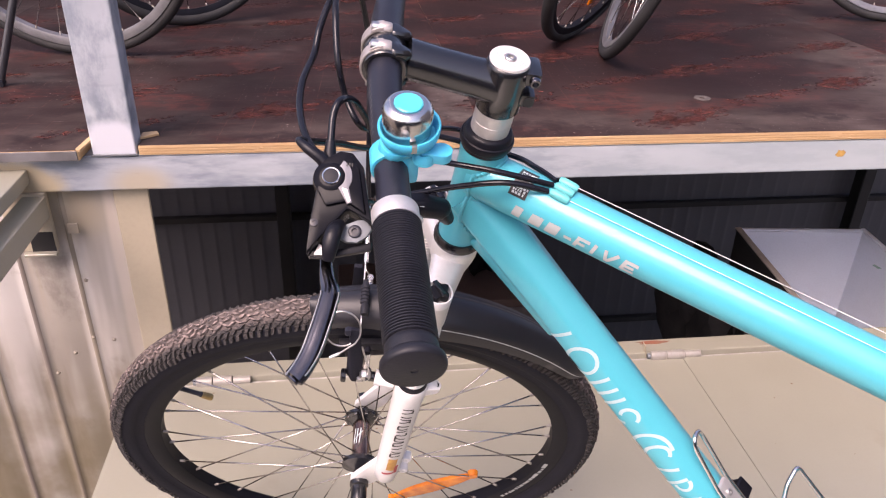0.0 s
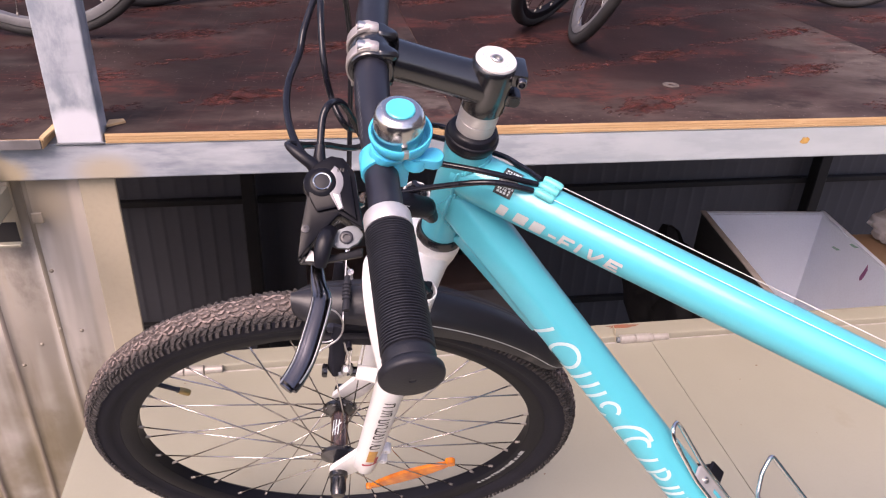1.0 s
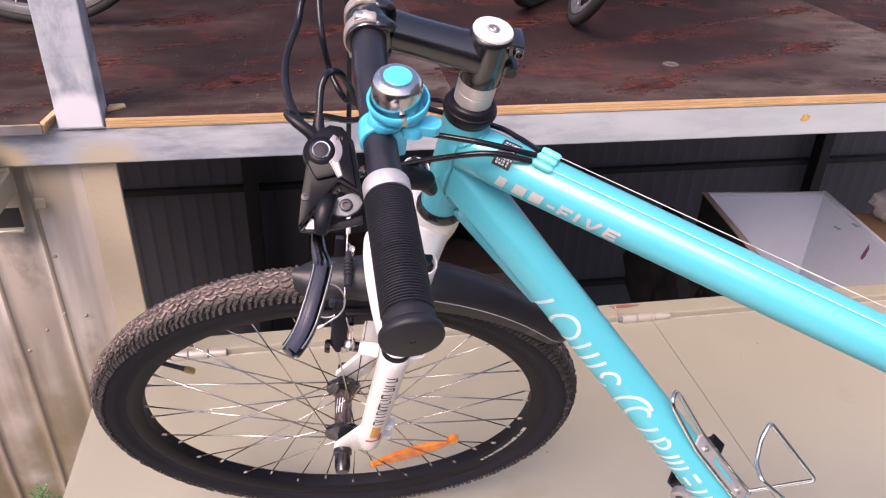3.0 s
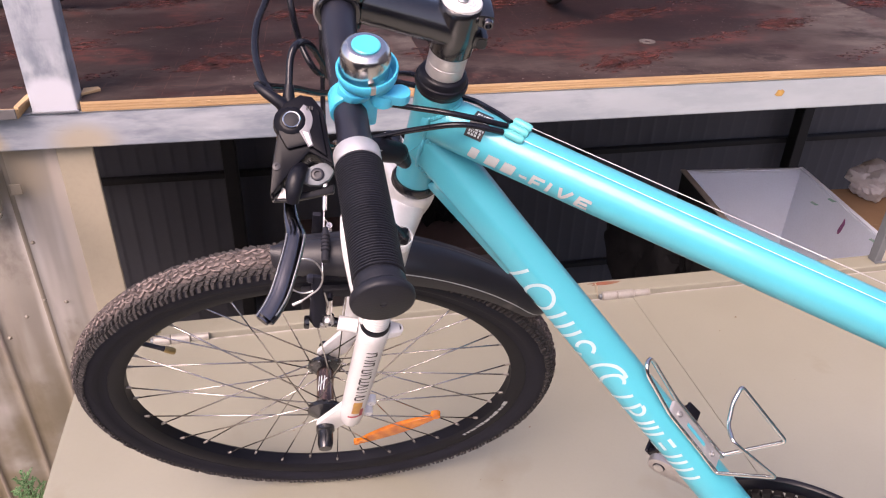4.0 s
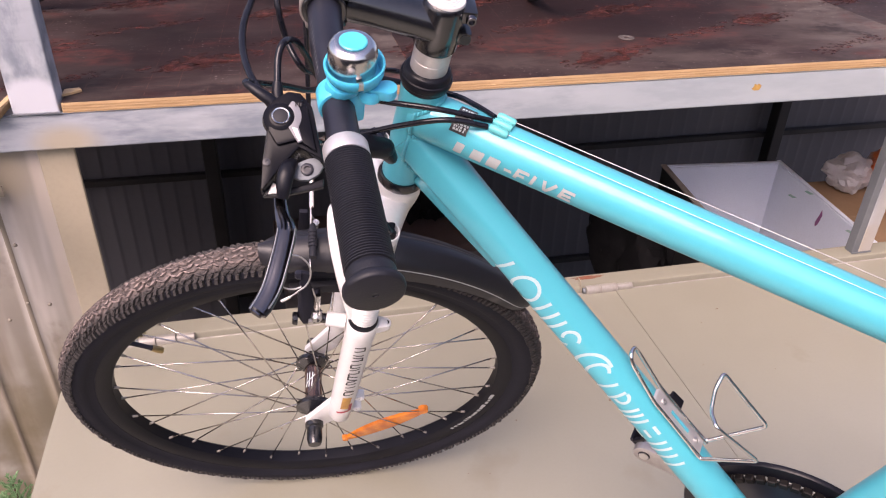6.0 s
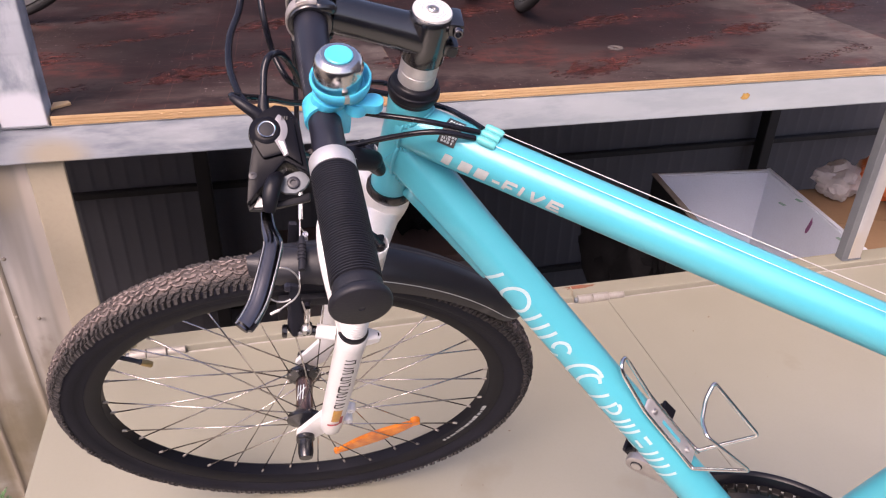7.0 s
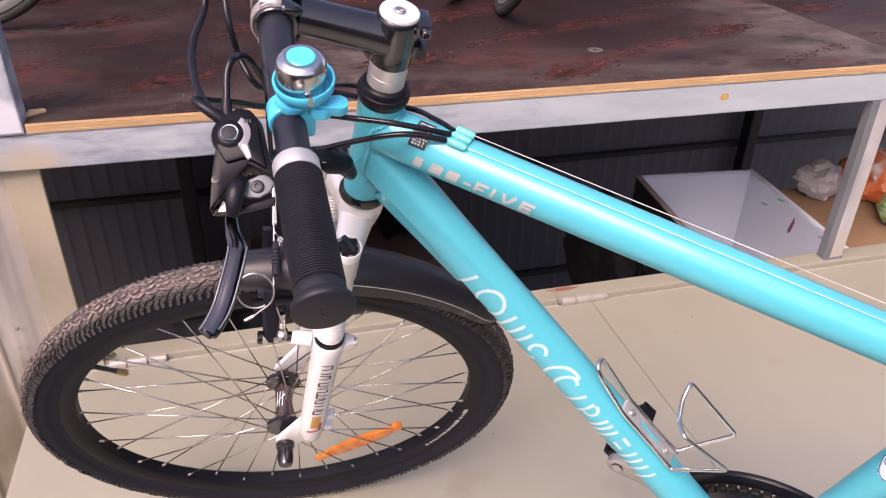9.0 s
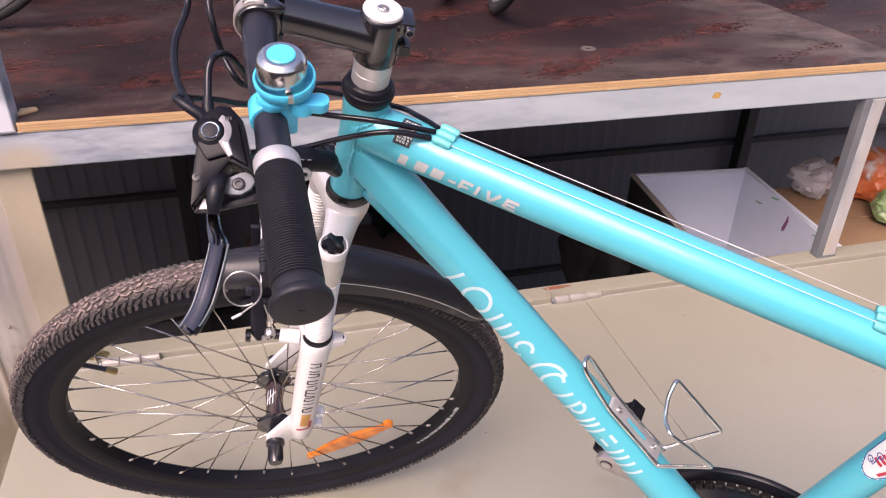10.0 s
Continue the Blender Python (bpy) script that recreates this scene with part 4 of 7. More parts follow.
def wheel_tyre(radius_c, tube_r, n=120, k=24, bead=None):
    """A tyre; bead: the radius and half width of its seat in the rim."""
    pts = []
    for i in range(k):
        q = 2 * math.pi * i / k
        r, y = radius_c - tube_r * math.cos(q), -tube_r * math.sin(q)
        if bead and abs(y) < bead[1] and r < radius_c:
            y = math.copysign(bead[1] - 0.0003, y) if i else 0.0
            r = bead[0] if i else bead[0] + 0.004
        pts.append((r, y))
    return lathe(pts, n, closed=True, axis="y")


NIPPLE = mat("dull_brass_nipple", (0.36, 0.335, 0.3), (0.25, 0.23, 0.2), rough=0.5, metal=0.5, scale=90, fine=500, bump=0.0)


def spoke_mesh(name, hub_r, flange, rim_r, cross, r=0.001):
    """One spoke from the hub flange to the rim, with its nipple."""
    p = Vector((hub_r * math.sin(cross), flange, hub_r * math.cos(cross)))
    q = Vector((0, 0.003 * (1 if flange > 0 else -1), rim_r))
    bm = rod(p, q, r, 6)
    d = (q - p).normalized()
    join(bm, rod(q - d * 0.0085, q + d * 0.002, r * 1.8, 6))
    join(bm, rod(p + Vector((0, 0.003 if flange > 0 else -0.003, 0)), p - Vector((0, 0.003 if flange > 0 else -0.003, 0)), r * 1.5, 6))
    me = bpy.data.meshes.new(name)
    bm.to_mesh(me)
    bm.free()
    me.materials.append(SPOKE)
    me.materials.append(NIPPLE)
    for f in me.polygons:
        f.material_index = 1 if (f.center - q).length < 0.011 else 0
    me.shade_smooth()
    return me


SPOKES = [spoke_mesh("spoke", 0.0215, f, 0.2655, radians(c)) for f in (0.0315, -0.034) for c in (52, -52)]


def spokes(parent, count=36, meshes=SPOKES, first=9.2):
    """Spokes laced to the two flanges in turn, crossing forward and back by pairs."""
    for i in range(count):
        me = meshes[(0 if i % 2 == 0 else 2) + (0 if i % 4 in (1, 2) else 1)]
        part("spoke", me, None, parent, m=Matrix.Rotation(radians(first + 360 * i / count), 4, "Y"))


bike = thing("bicycle", "turquoise mountain bicycle with white fork leaning on its stand", "bicycle")


def bike_wheel(name, m, label):
    rim = part(name, lathe([(0.2645, -0.0085), (0.264, 0), (0.2645, 0.0085), (0.268, 0.0115), (0.2832, 0.0152), (0.2842, 0.0149), (0.2845, 0.0135), (0.2775, 0), (0.2845, -0.0135), (0.2842, -0.0149), (0.2832, -0.0152), (0.268, -0.0115)], 120, closed=True, axis="y"),
               RIM, bike, label, m=m)
    tb = wheel_tyre(0.3055, 0.0208, 120, 36, (0.2843, 0.0156))
    for f in tb.faces:
        c = f.calc_center_median()
        f.material_index = 1 if math.hypot(c.x, c.z) > 0.3055 + 0.0208 * 0.55 else 0
    part("tyre", tb, [TYRE, TREAD_BASE], rim, "black rubber tyre")
    me = knob_mesh(0.3055, 0.0208, 121)
    me.materials.append(TREAD)
    me.materials.append(TREAD_BASE)
    for k, f in enumerate(me.polygons):
        f.material_index = 1 if k % 5 else 0
    part("tread", me, None, rim, "dusty brown knobbly tread")
    part("hub", lathe([(0.0117, -0.0265), (0.0122, -0.02), (0.0118, 0), (0.0122, 0.02), (0.0117, 0.0265)], 28, axis="y"), COPPER, rim, "bronze-toned polished hub shell")
    for s, o in ((-1, 0.0), (1, 0.003)):
        part("hub_flange", lathe([(0.0, s * 0.053), (0.0075, s * 0.053), (0.009, s * 0.044), (0.019, s * 0.041 - o), (0.0245, s * 0.0385 - o), (0.0245, s * 0.0325 - o), (0.018, s * 0.03 - o), (0.0125, s * 0.0262 - o), (0, s * 0.0262 - o)], 28, axis="y"), BLACK_GLOSS, rim, "black hub flange")
    part("hub_print", prints([[(0.012, a_), (0.034, a_ + 0.002)] for a_ in (-0.004, 0.0, 0.004)] + [[(0.016, -0.007), (0.03, 0.007)]], (0, -0.026, 0), (0, 0.026, 0), 0.0122, (0.45, 0, 0.9), 0.0013, 0.0004), WHITE, rim, "pale blue-white hub print", smooth=False)
    spokes(rim)
    return rim


fw = bike_wheel("front_wheel", FRONT, "black-rimmed front wheel turned to the side")
# orange spoke reflector, valve and rim marks
RA, RB = V(-0.067, 0.006, -0.172), V(-0.176, 0.006, -0.073)


def reflector(parent):
    d = (RB - RA)
    ln = d.length
    n_ = 16
    out = []
    for i in range(n_ + 1):
        t = i / n_
        out.append((t * ln, 0.0035 + 0.0135 * math.sin(math.pi * t) ** 0.8))
    pts = out + [(x, -y * 0.75) for x, y in out[::-1]]
    x = d.normalized()
    y = V(0, 1, 0).cross(x)
    m = Matrix(((x.x, y.x, 0, RA.x), (x.y, y.y, 1, RA.y), (x.z, y.z, 0, RA.z), (0, 0, 0, 1)))
    part("reflector", slab(pts, 0.006, 0.0015, m), ORANGE, parent, "orange wheel reflector clipped to the spokes")
    part("reflector_clip", lathe([(0, 0), (0.0075, 0), (0.008, 0.002), (0.007, 0.009), (0, 0.01)], 14, axis="y"), ORANGE, parent, m=Matrix.Translation(RB + V(0.002, -0.002, 0.002)))
    part("reflector_clip", lathe([(0, 0), (0.005, 0), (0.0055, 0.002), (0.0045, 0.008), (0, 0.009)], 14, axis="y"), ORANGE, parent, m=Matrix.Translation(RA + V(0.002, -0.002, -0.002)))


reflector(fw)
val = V(0.231, 0, 0.116).normalized()
vm = along(val * 0.262, val * 0.1)
bm = lathe([(0, 0), (0.003, 0), (0.003, 0.026), (0.0036, 0.0265), (0.0036, 0.036), (0.0, 0.0375)], 12)
part("valve", bm, BLACK_SATIN, fw, "dark valve stem with a brass cap", m=vm)
part("valve_cap", lathe([(0, 0), (0.0042, 0), (0.0044, 0.012), (0.0035, 0.014), (0, 0.0145)], 12), BRASS, fw, m=vm @ Matrix.Translation((0, 0, 0.0285)))
bm = bmesh.new()
rnd = random.Random(11)
q = 240.0
for k in range(17):
    w = rnd.uniform(0.5, 1.7)
    join(bm, slab([(-0.5, -0.5), (0.5, -0.5), (0.5, 0.5), (-0.5, 0.5)], 0.0003, m=Matrix.Rotation(radians(q), 4, "Y") @ Matrix.Translation((0, 0.0127, 0.2725)) @ Matrix.Rotation(radians(-90), 4, "X") @ Matrix.Diagonal((0.27 * radians(w), rnd.uniform(0.0045, 0.0095), 1, 1))))
    q += w + rnd.uniform(0.3, 0.9)
part("rim_print", finish(bm), PINKGREY, fw, "worn white print on the rim", smooth=False)
rw_hub = FRAME @ Matrix.Translation((0.935, 0, 0.3475))
bike_wheel("rear_wheel", rw_hub, "black-rimmed rear wheel")


# axle ends
for s in (-1, 1):
    ob = part("axle_nut", lathe([(0, 0), (0.0125, 0), (0.0125, 0.006), (0.0105, 0.0075), (0.0105, 0.024), (0.0085, 0.0315), (0, 0.0325)], 20, axis="y"), BLACK_GLOSS, bike, "black glossy axle end cap",
              m=FRONT @ Matrix.Translation((0, s * 0.0585, 0)) @ (Matrix() if s > 0 else Matrix.Rotation(radians(180), 4, "Z") @ Matrix.Diagonal((0.85, 0.45, 0.85, 1))))


# ---- suspension fork ----
LEG_A, LEG_B = -0.0305, 0.061


def ring_pts(c, r, z, n=16):
    return [(c[0] + r * math.cos(2 * math.pi * k / n), c[1] + r * math.sin(2 * math.pi * k / n), z) for k in range(n)]


def fork():
    bm = lathe([(0, 0.398), (0.012, 0.398), (0.0175, 0.407), (0.0215, 0.424), (0.0225, 0.432), (0.0225, 0.441), (0.021, 0.444), (0, 0.444)], 32)
    bmesh.ops.translate(bm, verts=bm.verts, vec=(AXIS, 0, 0))
    crown = part("fork", bm, SILVER_PAINT, bike, "white suspension fork with a pale silver crown", m=FRONT)
    for s in (-1, 1):
        c = (LEG_A, s * LEG_B)
        # the shoulder narrows in a curve from the steerer to the socket of the leg
        rows, n_ = [], 28
        arm = bmesh.new()
        for k in range(11):
            t = k / 10
            e_ = t * t * (3 - 2 * t)
            half = 0.0205 + (0.0138 - 0.0205) * min(1, t * 1.25) ** 0.7
            top, low = 0.437 + (0.4285 - 0.437) * e_, 0.405 + (0.394 - 0.405) * e_
            cx, cy = AXIS + (c[0] - AXIS) * t, c[1] * t
            ring = []
            for j in range(n_):
                q = 2 * math.pi * j / n_
                a_, b_ = math.copysign(abs(math.cos(q)) ** 0.6, math.cos(q)), math.copysign(abs(math.sin(q)) ** 0.6, math.sin(q))
                ring.append(arm.verts.new((cx + a_ * half, cy, (top + low) / 2 + b_ * (top - low) / 2)))
            rows.append(ring)
        for r0, r1 in zip(rows, rows[1:]):
            for j in range(n_):
                arm.faces.new((r0[j], r0[(j + 1) % n_], r1[(j + 1) % n_], r1[j]))
        arm.faces.new(rows[0][::-1])
        arm.faces.new(rows[-1])
        part("crown_arm", finish(arm), SILVER_PAINT, crown)
        part("leg_socket", lathe([(0, 0.372), (0.0122, 0.372), (0.0126, 0.392), (0.0138, 0.396), (0.0138, 0.4285), (0, 0.4285)], 36), ALLOY, crown, m=Matrix.Translation((*c, 0)))
        bm = lathe([(0, 0.4275), (0.0138, 0.4275), (0.0141, 0.4365), (0.0136, 0.4378), (0.0124, 0.4378), (0.0118, 0.4365), (0.0116, 0.4322), (0, 0.4322)], 36)
        part("crown_ring", bm, WHITE_PAINT, crown, m=Matrix.Translation((*c, 0)))
        star = []
        for k in range(40):
            ang = 2 * math.pi * k / 40
            star.append(((0.0093 + 0.0019 * math.cos(5 * ang)) * math.cos(ang), (0.0093 + 0.0019 * math.cos(5 * ang)) * math.sin(ang)))
        part("adjuster_knob", slab(star, 0.009, 0.0014), BLACK_PLASTIC, crown, "black star-shaped adjuster knob", m=Matrix.Translation((*c, 0.4327)))
        part("knob_rib", hull([(x, y, z) for x in (-0.0025, 0.0025) for y in (-0.009, 0.009) for z in (0, 0.003)], 0.001), BLACK_GLOSS, crown, m=Matrix.Translation((*c, 0.4418)) @ Matrix.Rotation(radians(30), 4, "Z"))
        part("stanchion", lathe([(0, 0.36), (0.012, 0.36), (0.012, 0.373), (0, 0.373)], 28), ALLOY, crown, m=Matrix.Translation((*c, 0)))
        prof = [(0.0, 0.284)]
        z = 0.284
        while z < 0.3835:
            r_ = 0.0149 - 0.02 * (z - 0.284)
            prof += [(r_ - 0.0013, z), (r_, z + 0.001), (r_, z + 0.0024), (r_ - 0.0013, z + 0.0034)]
            z += 0.0046
        prof.append((0.0, z))
        part("bellows", lathe(prof, 28), WHITE_RUBBER, crown, "white ribbed rubber bellows", m=Matrix.Translation((*c, 0)))
        part("wiper_seal", lathe([(0, 0.2775), (0.0166, 0.2775), (0.0166, 0.2815), (0.0152, 0.284), (0, 0.284)], 28), BLACK_PLASTIC, crown, "black wiper seal", m=Matrix.Translation((*c, 0)))
        low = [(0, 0.028), (0.0105, 0.03), (0.0145, 0.04), (0.0158, 0.065), (0.0164, 0.15), (0.0168, 0.235), (0.018, 0.262), (0.018, 0.275), (0.017, 0.2772), (0, 0.2772)]
        leg = part("lower_leg", lathe(low, 32), WHITE_PAINT, crown, "white painted lower leg", m=Matrix.Translation((*c, 0)))
        # dropout, eyelets and lug
        y0, y1 = sorted((s * 0.051, s * 0.0585))
        drop = hull([(x, y, z) for x, z in ((-0.036, 0.075), (-0.02, 0.075), (-0.038, 0.03), (0.012, 0.008), (0.012, -0.008), (0.003, -0.014), (-0.01, -0.012), (-0.03, 0.012)) for y in (y0, y1)], 0.0015)
        part("dropout", drop, WHITE_PAINT, crown)
        for zz in (0.052, 0.083):
            nub = lathe([(0, 0), (0.006, 0), (0.006, 0.009), (0.005, 0.0115), (0.0024, 0.0115), (0.0024, 0.009), (0, 0.009)], 16, axis="y")
            part("eyelet", nub, WHITE_PAINT, crown, m=Matrix.Translation((LEG_A - 0.022, s * 0.052 + (0.0 if s > 0 else -0.0), zz)))
            part("eyelet_web", box(LEG_A - 0.022, LEG_A - 0.008, s * 0.06 - 0.003, s * 0.06 + 0.003, zz - 0.0045, zz + 0.0045, 0.0015, 1), WHITE_PAINT, crown)
        lug = hull(ring_pts((LEG_A - 0.026, s * LEG_B), 0.0065, 0.264) + ring_pts((LEG_A - 0.026, s * LEG_B), 0.0065, 0.272) + ring_pts((LEG_A - 0.012, s * LEG_B), 0.009, 0.261) + ring_pts((LEG_A - 0.012, s * LEG_B), 0.009, 0.274), 0.001)
        part("arch_lug", lug, WHITE_PAINT, crown)
        # a flat black disc paints in the hole's dark inside
        part("lug_hole_shade", lathe([(0, 0), (0.0032, 0), (0.0032, 0.0006), (0, 0.0006)], 12), INK, crown, m=Matrix.Translation((LEG_A - 0.027, s * LEG_B, 0.2721)))
    # decals on the outer face of the near leg: plain upright bars, a gold panel and red bands
    p, q = (LEG_A, LEG_B, 0.0), (LEG_A, LEG_B, 0.25)
    side = (-0.05, 1, 0)
    rnd = random.Random(2)
    strokes = []
    z = 0.124
    while z < 0.247:
        h = rnd.uniform(0.0045, 0.0075)
        strokes.append([(z, -0.006), (z + rnd.uniform(-0.003, 0.004), 0.006)])
        if rnd.random() < 0.55:
            sgn = rnd.choice((-1, 1)) * 0.0056
            strokes.append([(z, sgn), (z + h, sgn)])
        z += h + rnd.uniform(0.0005, 0.002)
    part("leg_print", prints(strokes, p, q, 0.0172, side, 0.0021, 0.0006), INK, crown, "column of small black print marks", smooth=False)
    part("gold_panel", prints([[(0.084, 0.0), (0.116, 0.0)]], p, q, 0.0165, side, 0.011, 0.0006), GOLD, crown, smooth=False)
    part("red_band", prints([[(0.072, -0.009), (0.079, 0.009)], [(0.079, 0.0065), (0.097, 0.0065)]], p, q, 0.0164, side, 0.0042, 0.0008), RED, crown, smooth=False)
    return crown


fork()

# ---- head parts ----
HM = FRONT @ Matrix.Translation((AXIS, 0, 0))
head = part("headset", lathe([(0, 0.5665), (0.0196, 0.5665), (0.0208, 0.5675), (0.0212, 0.5705), (0.0216, 0.5715), (0.0226, 0.5722), (0.0229, 0.574), (0.0229, 0.5768), (0.0224, 0.5782), (0.0212, 0.5788), (0.0209, 0.5796), (0.0202, 0.5832), (0.0188, 0.5848), (0.0168, 0.5852), (0, 0.5852)], 48), BLACK_PLASTIC, bike, "black stepped headset cup with a rubber seal", m=HM)
part("lower_cup", lathe([(0, 0.4445), (0.0215, 0.4445), (0.0232, 0.447), (0.0232, 0.4515), (0.0212, 0.4555), (0, 0.4555)], 40), BLACK_GLOSS, head)
for z0, z1 in ((0.5852, 0.5958), (0.5962, 0.607)):
    part("spacer", lathe([(0, z0), (0.0159, z0), (0.0161, z0 + 0.0002), (0.0161, z1 - 0.0002), (0.0159, z1), (0, z1)], 36), ALLOY, head, "brushed silver headset spacer")


STEM_BLACK = mat("glossy_black_stem_paint", (0.0045, 0.0047, 0.0065), (0.0063, 0.0066, 0.009), rough=0.24, scale=30, fine=400, bump=0.02, spec=0.8, coat=0.4, coat_rough=0.12)
CLAMP = mat("bare_clamp_alloy", (0.5, 0.455, 0.43), (0.4, 0.365, 0.345), rough=0.4, metal=0.6, scale=40, fine=300, bump=0.03)
CAP = mat("pale_silver_cap", (0.7, 0.69, 0.68), (0.62, 0.61, 0.6), rough=0.45, metal=0.3, scale=60, fine=400, bump=0.03)
GREY_PRINT = mat("grey_print", (0.5, 0.5, 0.5), rough=0.5, scale=60, fine=400, bump=0.0)


def stem():
    bm = lathe([(0, 0.6073), (0.0165, 0.6073), (0.0182, 0.61), (0.0185, 0.63), (0.0178, 0.646), (0.0166, 0.6512), (0.016, 0.6517), (0, 0.6517)], 40)
    s = part("stem", bm, STEM_BLACK, bike, "glossy black handlebar stem", m=HM)
    p, q = V(0.004, 0, 0.6295), V(0.0775, 0, 0.6415)
    part("extension", tube([p, p.lerp(q, 0.25), p.lerp(q, 0.7), q], [0.018, 0.0158, 0.0152, 0.0158], 28), STEM_BLACK, s)
    # bar clamp and two-bolt face plate
    cx, cz = 0.0931, 0.6412
    bm = lathe([(0.013, -0.0185), (0.0158, -0.0185), (0.0168, -0.0172), (0.0168, 0.0172), (0.0158, 0.0185), (0.013, 0.0185)], 36, closed=True, axis="y")
    part("bar_clamp", bm, STEM_BLACK, s, m=Matrix.Translation((cx, 0, cz)))
    for y0 in (-0.0165, 0.0065):
        n_ = 18
        out = [(0.0184 * math.cos(radians(-78 + 156 * k / n_)), 0.0184 * math.sin(radians(-78 + 156 * k / n_))) for k in range(n_ + 1)]
        inn = [(0.0164 * math.cos(radians(78 - 156 * k / n_)), 0.0164 * math.sin(radians(78 - 156 * k / n_))) for k in range(n_ + 1)]
        part("face_plate", slab(out + inn, 0.0105, 0.0012, Matrix.Translation((cx, y0 + 0.0105, cz)) @ Matrix.Rotation(radians(90), 4, "X")), CLAMP, s, "bare alloy face plate")
    for q0, q1 in ((48, 80), (-80, -48)):
        ring_o = [(0.0196 * math.cos(radians(q0 + (q1 - q0) * k / 8)), 0.0196 * math.sin(radians(q0 + (q1 - q0) * k / 8))) for k in range(9)]
        ring_i = [(0.0164 * math.cos(radians(q1 + (q0 - q1) * k / 8)), 0.0164 * math.sin(radians(q1 + (q0 - q1) * k / 8))) for k in range(9)]
        for y0 in (0.0165, -0.006):
            part("face_plate_end", slab(ring_o + ring_i, 0.011, 0.0014, Matrix.Translation((cx, y0, cz)) @ Matrix.Rotation(radians(90), 4, "X")), CLAMP, s, "bare alloy clamp end")
    for sy in (-0.0113, 0.0113):
        for sz in (-1, 1):
            part("clamp_ear", balls([(cx - 0.0055, sy - 0.003, cz + sz * 0.0135, 0.0048), (cx - 0.0055, sy + 0.003, cz + sz * 0.0135, 0.0048), (cx - 0.014, sy, cz + sz * 0.0115, 0.0048)]), STEM_BLACK, s)
    for sy in (-0.0113, 0.0113):
        for sz in (-1, 1):
            part("clamp_bolt", lathe([(0, 0), (0.0042, 0), (0.0042, 0.005), (0.0035, 0.0056), (0.0022, 0.0056), (0.0022, 0.003), (0, 0.003)], 14, axis="x"), STEEL, s, m=Matrix.Translation((cx + 0.0068, sy, cz + sz * 0.0157)))
            part("bolt_boss", lathe([(0, -0.004), (0.0044, -0.004), (0.0054, -0.0025), (0.0055, 0.0045), (0.0048, 0.0058), (0, 0.0058)], 18, axis="x"), CLAMP, s, m=Matrix.Translation((cx + 0.001, sy, cz + sz * 0.0152)))
    # steerer pinch bolts at the back
    for zz in (0.6245, 0.6445):
        part("pinch_ear", hull([(x, y, z) for x in (-0.0255, -0.012) for y in (-0.012, 0.012) for z in (-0.006, 0.006)], 0.003), STEM_BLACK, s, m=Matrix.Translation((0, 0, zz)))
        if zz < 0.63:
            # lower bolt hole: its dark depth is painted as a flat black disc
            part("pinch_slot_shade", lathe([(0, 0), (0.0045, 0), (0.0045, 0.0004), (0, 0.0004)], 16, axis="y"), INK, s, m=Matrix.Translation((-0.0205, 0.0122, zz)))
            continue
        part("pinch_bolt", lathe([(0, -0.004), (0.0042, -0.004), (0.0045, 0.002), (0.0038, 0.0035), (0.0025, 0.0035), (0.0025, 0.0005), (0, 0.0005)], 16, axis="y"), LEVER, s, m=Matrix.Translation((-0.0205, 0.0125, zz)))
    part("top_cap", lathe([(0, 0.6519), (0.0159, 0.6519), (0.0159, 0.6534), (0.0152, 0.6543), (0.0055, 0.6544), (0.005, 0.6533), (0, 0.6533)], 40), CAP, s, "pale silver top cap with tiny print")
    bm = bmesh.new()
    rnd = random.Random(4)
    for k in range(46):
        q, r, w = rnd.uniform(0, 2 * math.pi), rnd.choice((0.0085, 0.0106, 0.0127)), rnd.uniform(0.0004, 0.0011)
        join(bm, slab([(-w, -0.0004), (w, -0.0004), (w, 0.0004), (-w, 0.0004)], 0.0001, m=Matrix.Translation((r * math.cos(q), r * math.sin(q), 0.65436)) @ Matrix.Rotation(q + math.pi / 2, 4, "Z")))
    part("cap_print", bm, GREY_PRINT, s, smooth=False)
    part("cap_bolt", lathe([(0, 0.6533), (0.0042, 0.6533), (0.0044, 0.655), (0.0036, 0.6557), (0.0024, 0.6555), (0.0022, 0.6537), (0, 0.6537)], 18), STEEL, s)


stem()

# ---- handlebar ----
DIM_PRINT = mat("dim_grey_print", (0.14, 0.14, 0.15), rough=0.5, scale=60, fine=400, bump=0.0)
BAR = [(0.023, 0.267, 0.64), (0.0283, 0.214, 0.6385), (0.0336, 0.16, 0.6375), (0.0392, 0.1, 0.6385), (0.0433, 0.05, 0.64), (0.0445, 0.0, 0.641)]
BARS = BAR + [(x, -y, z) for x, y, z in BAR[-2::-1]]
bar_path = smooth_path(BARS, 6)
bar = part("handlebar", tube(bar_path, [0.0111 if abs(p.y) > 0.095 else (0.0127 if abs(p.y) < 0.05 else 0.0127 - (abs(p.y) - 0.05) / 0.045 * 0.0016) for p in bar_path], 28), BLACK_SATIN, bike, "black satin flat handlebar", m=FRONT)
marks = [[(s, -0.0012), (s + 0.0028, 0.0012)] for s in [0.012 + 0.0052 * k for k in range(11)]]
part("bar_print", prints(marks, (0.0445, 0.026, 0.641), (0.0392, 0.1, 0.6385), 0.0127, (1, 0, 0.55), 0.0006), DIM_PRINT, bar, smooth=False)


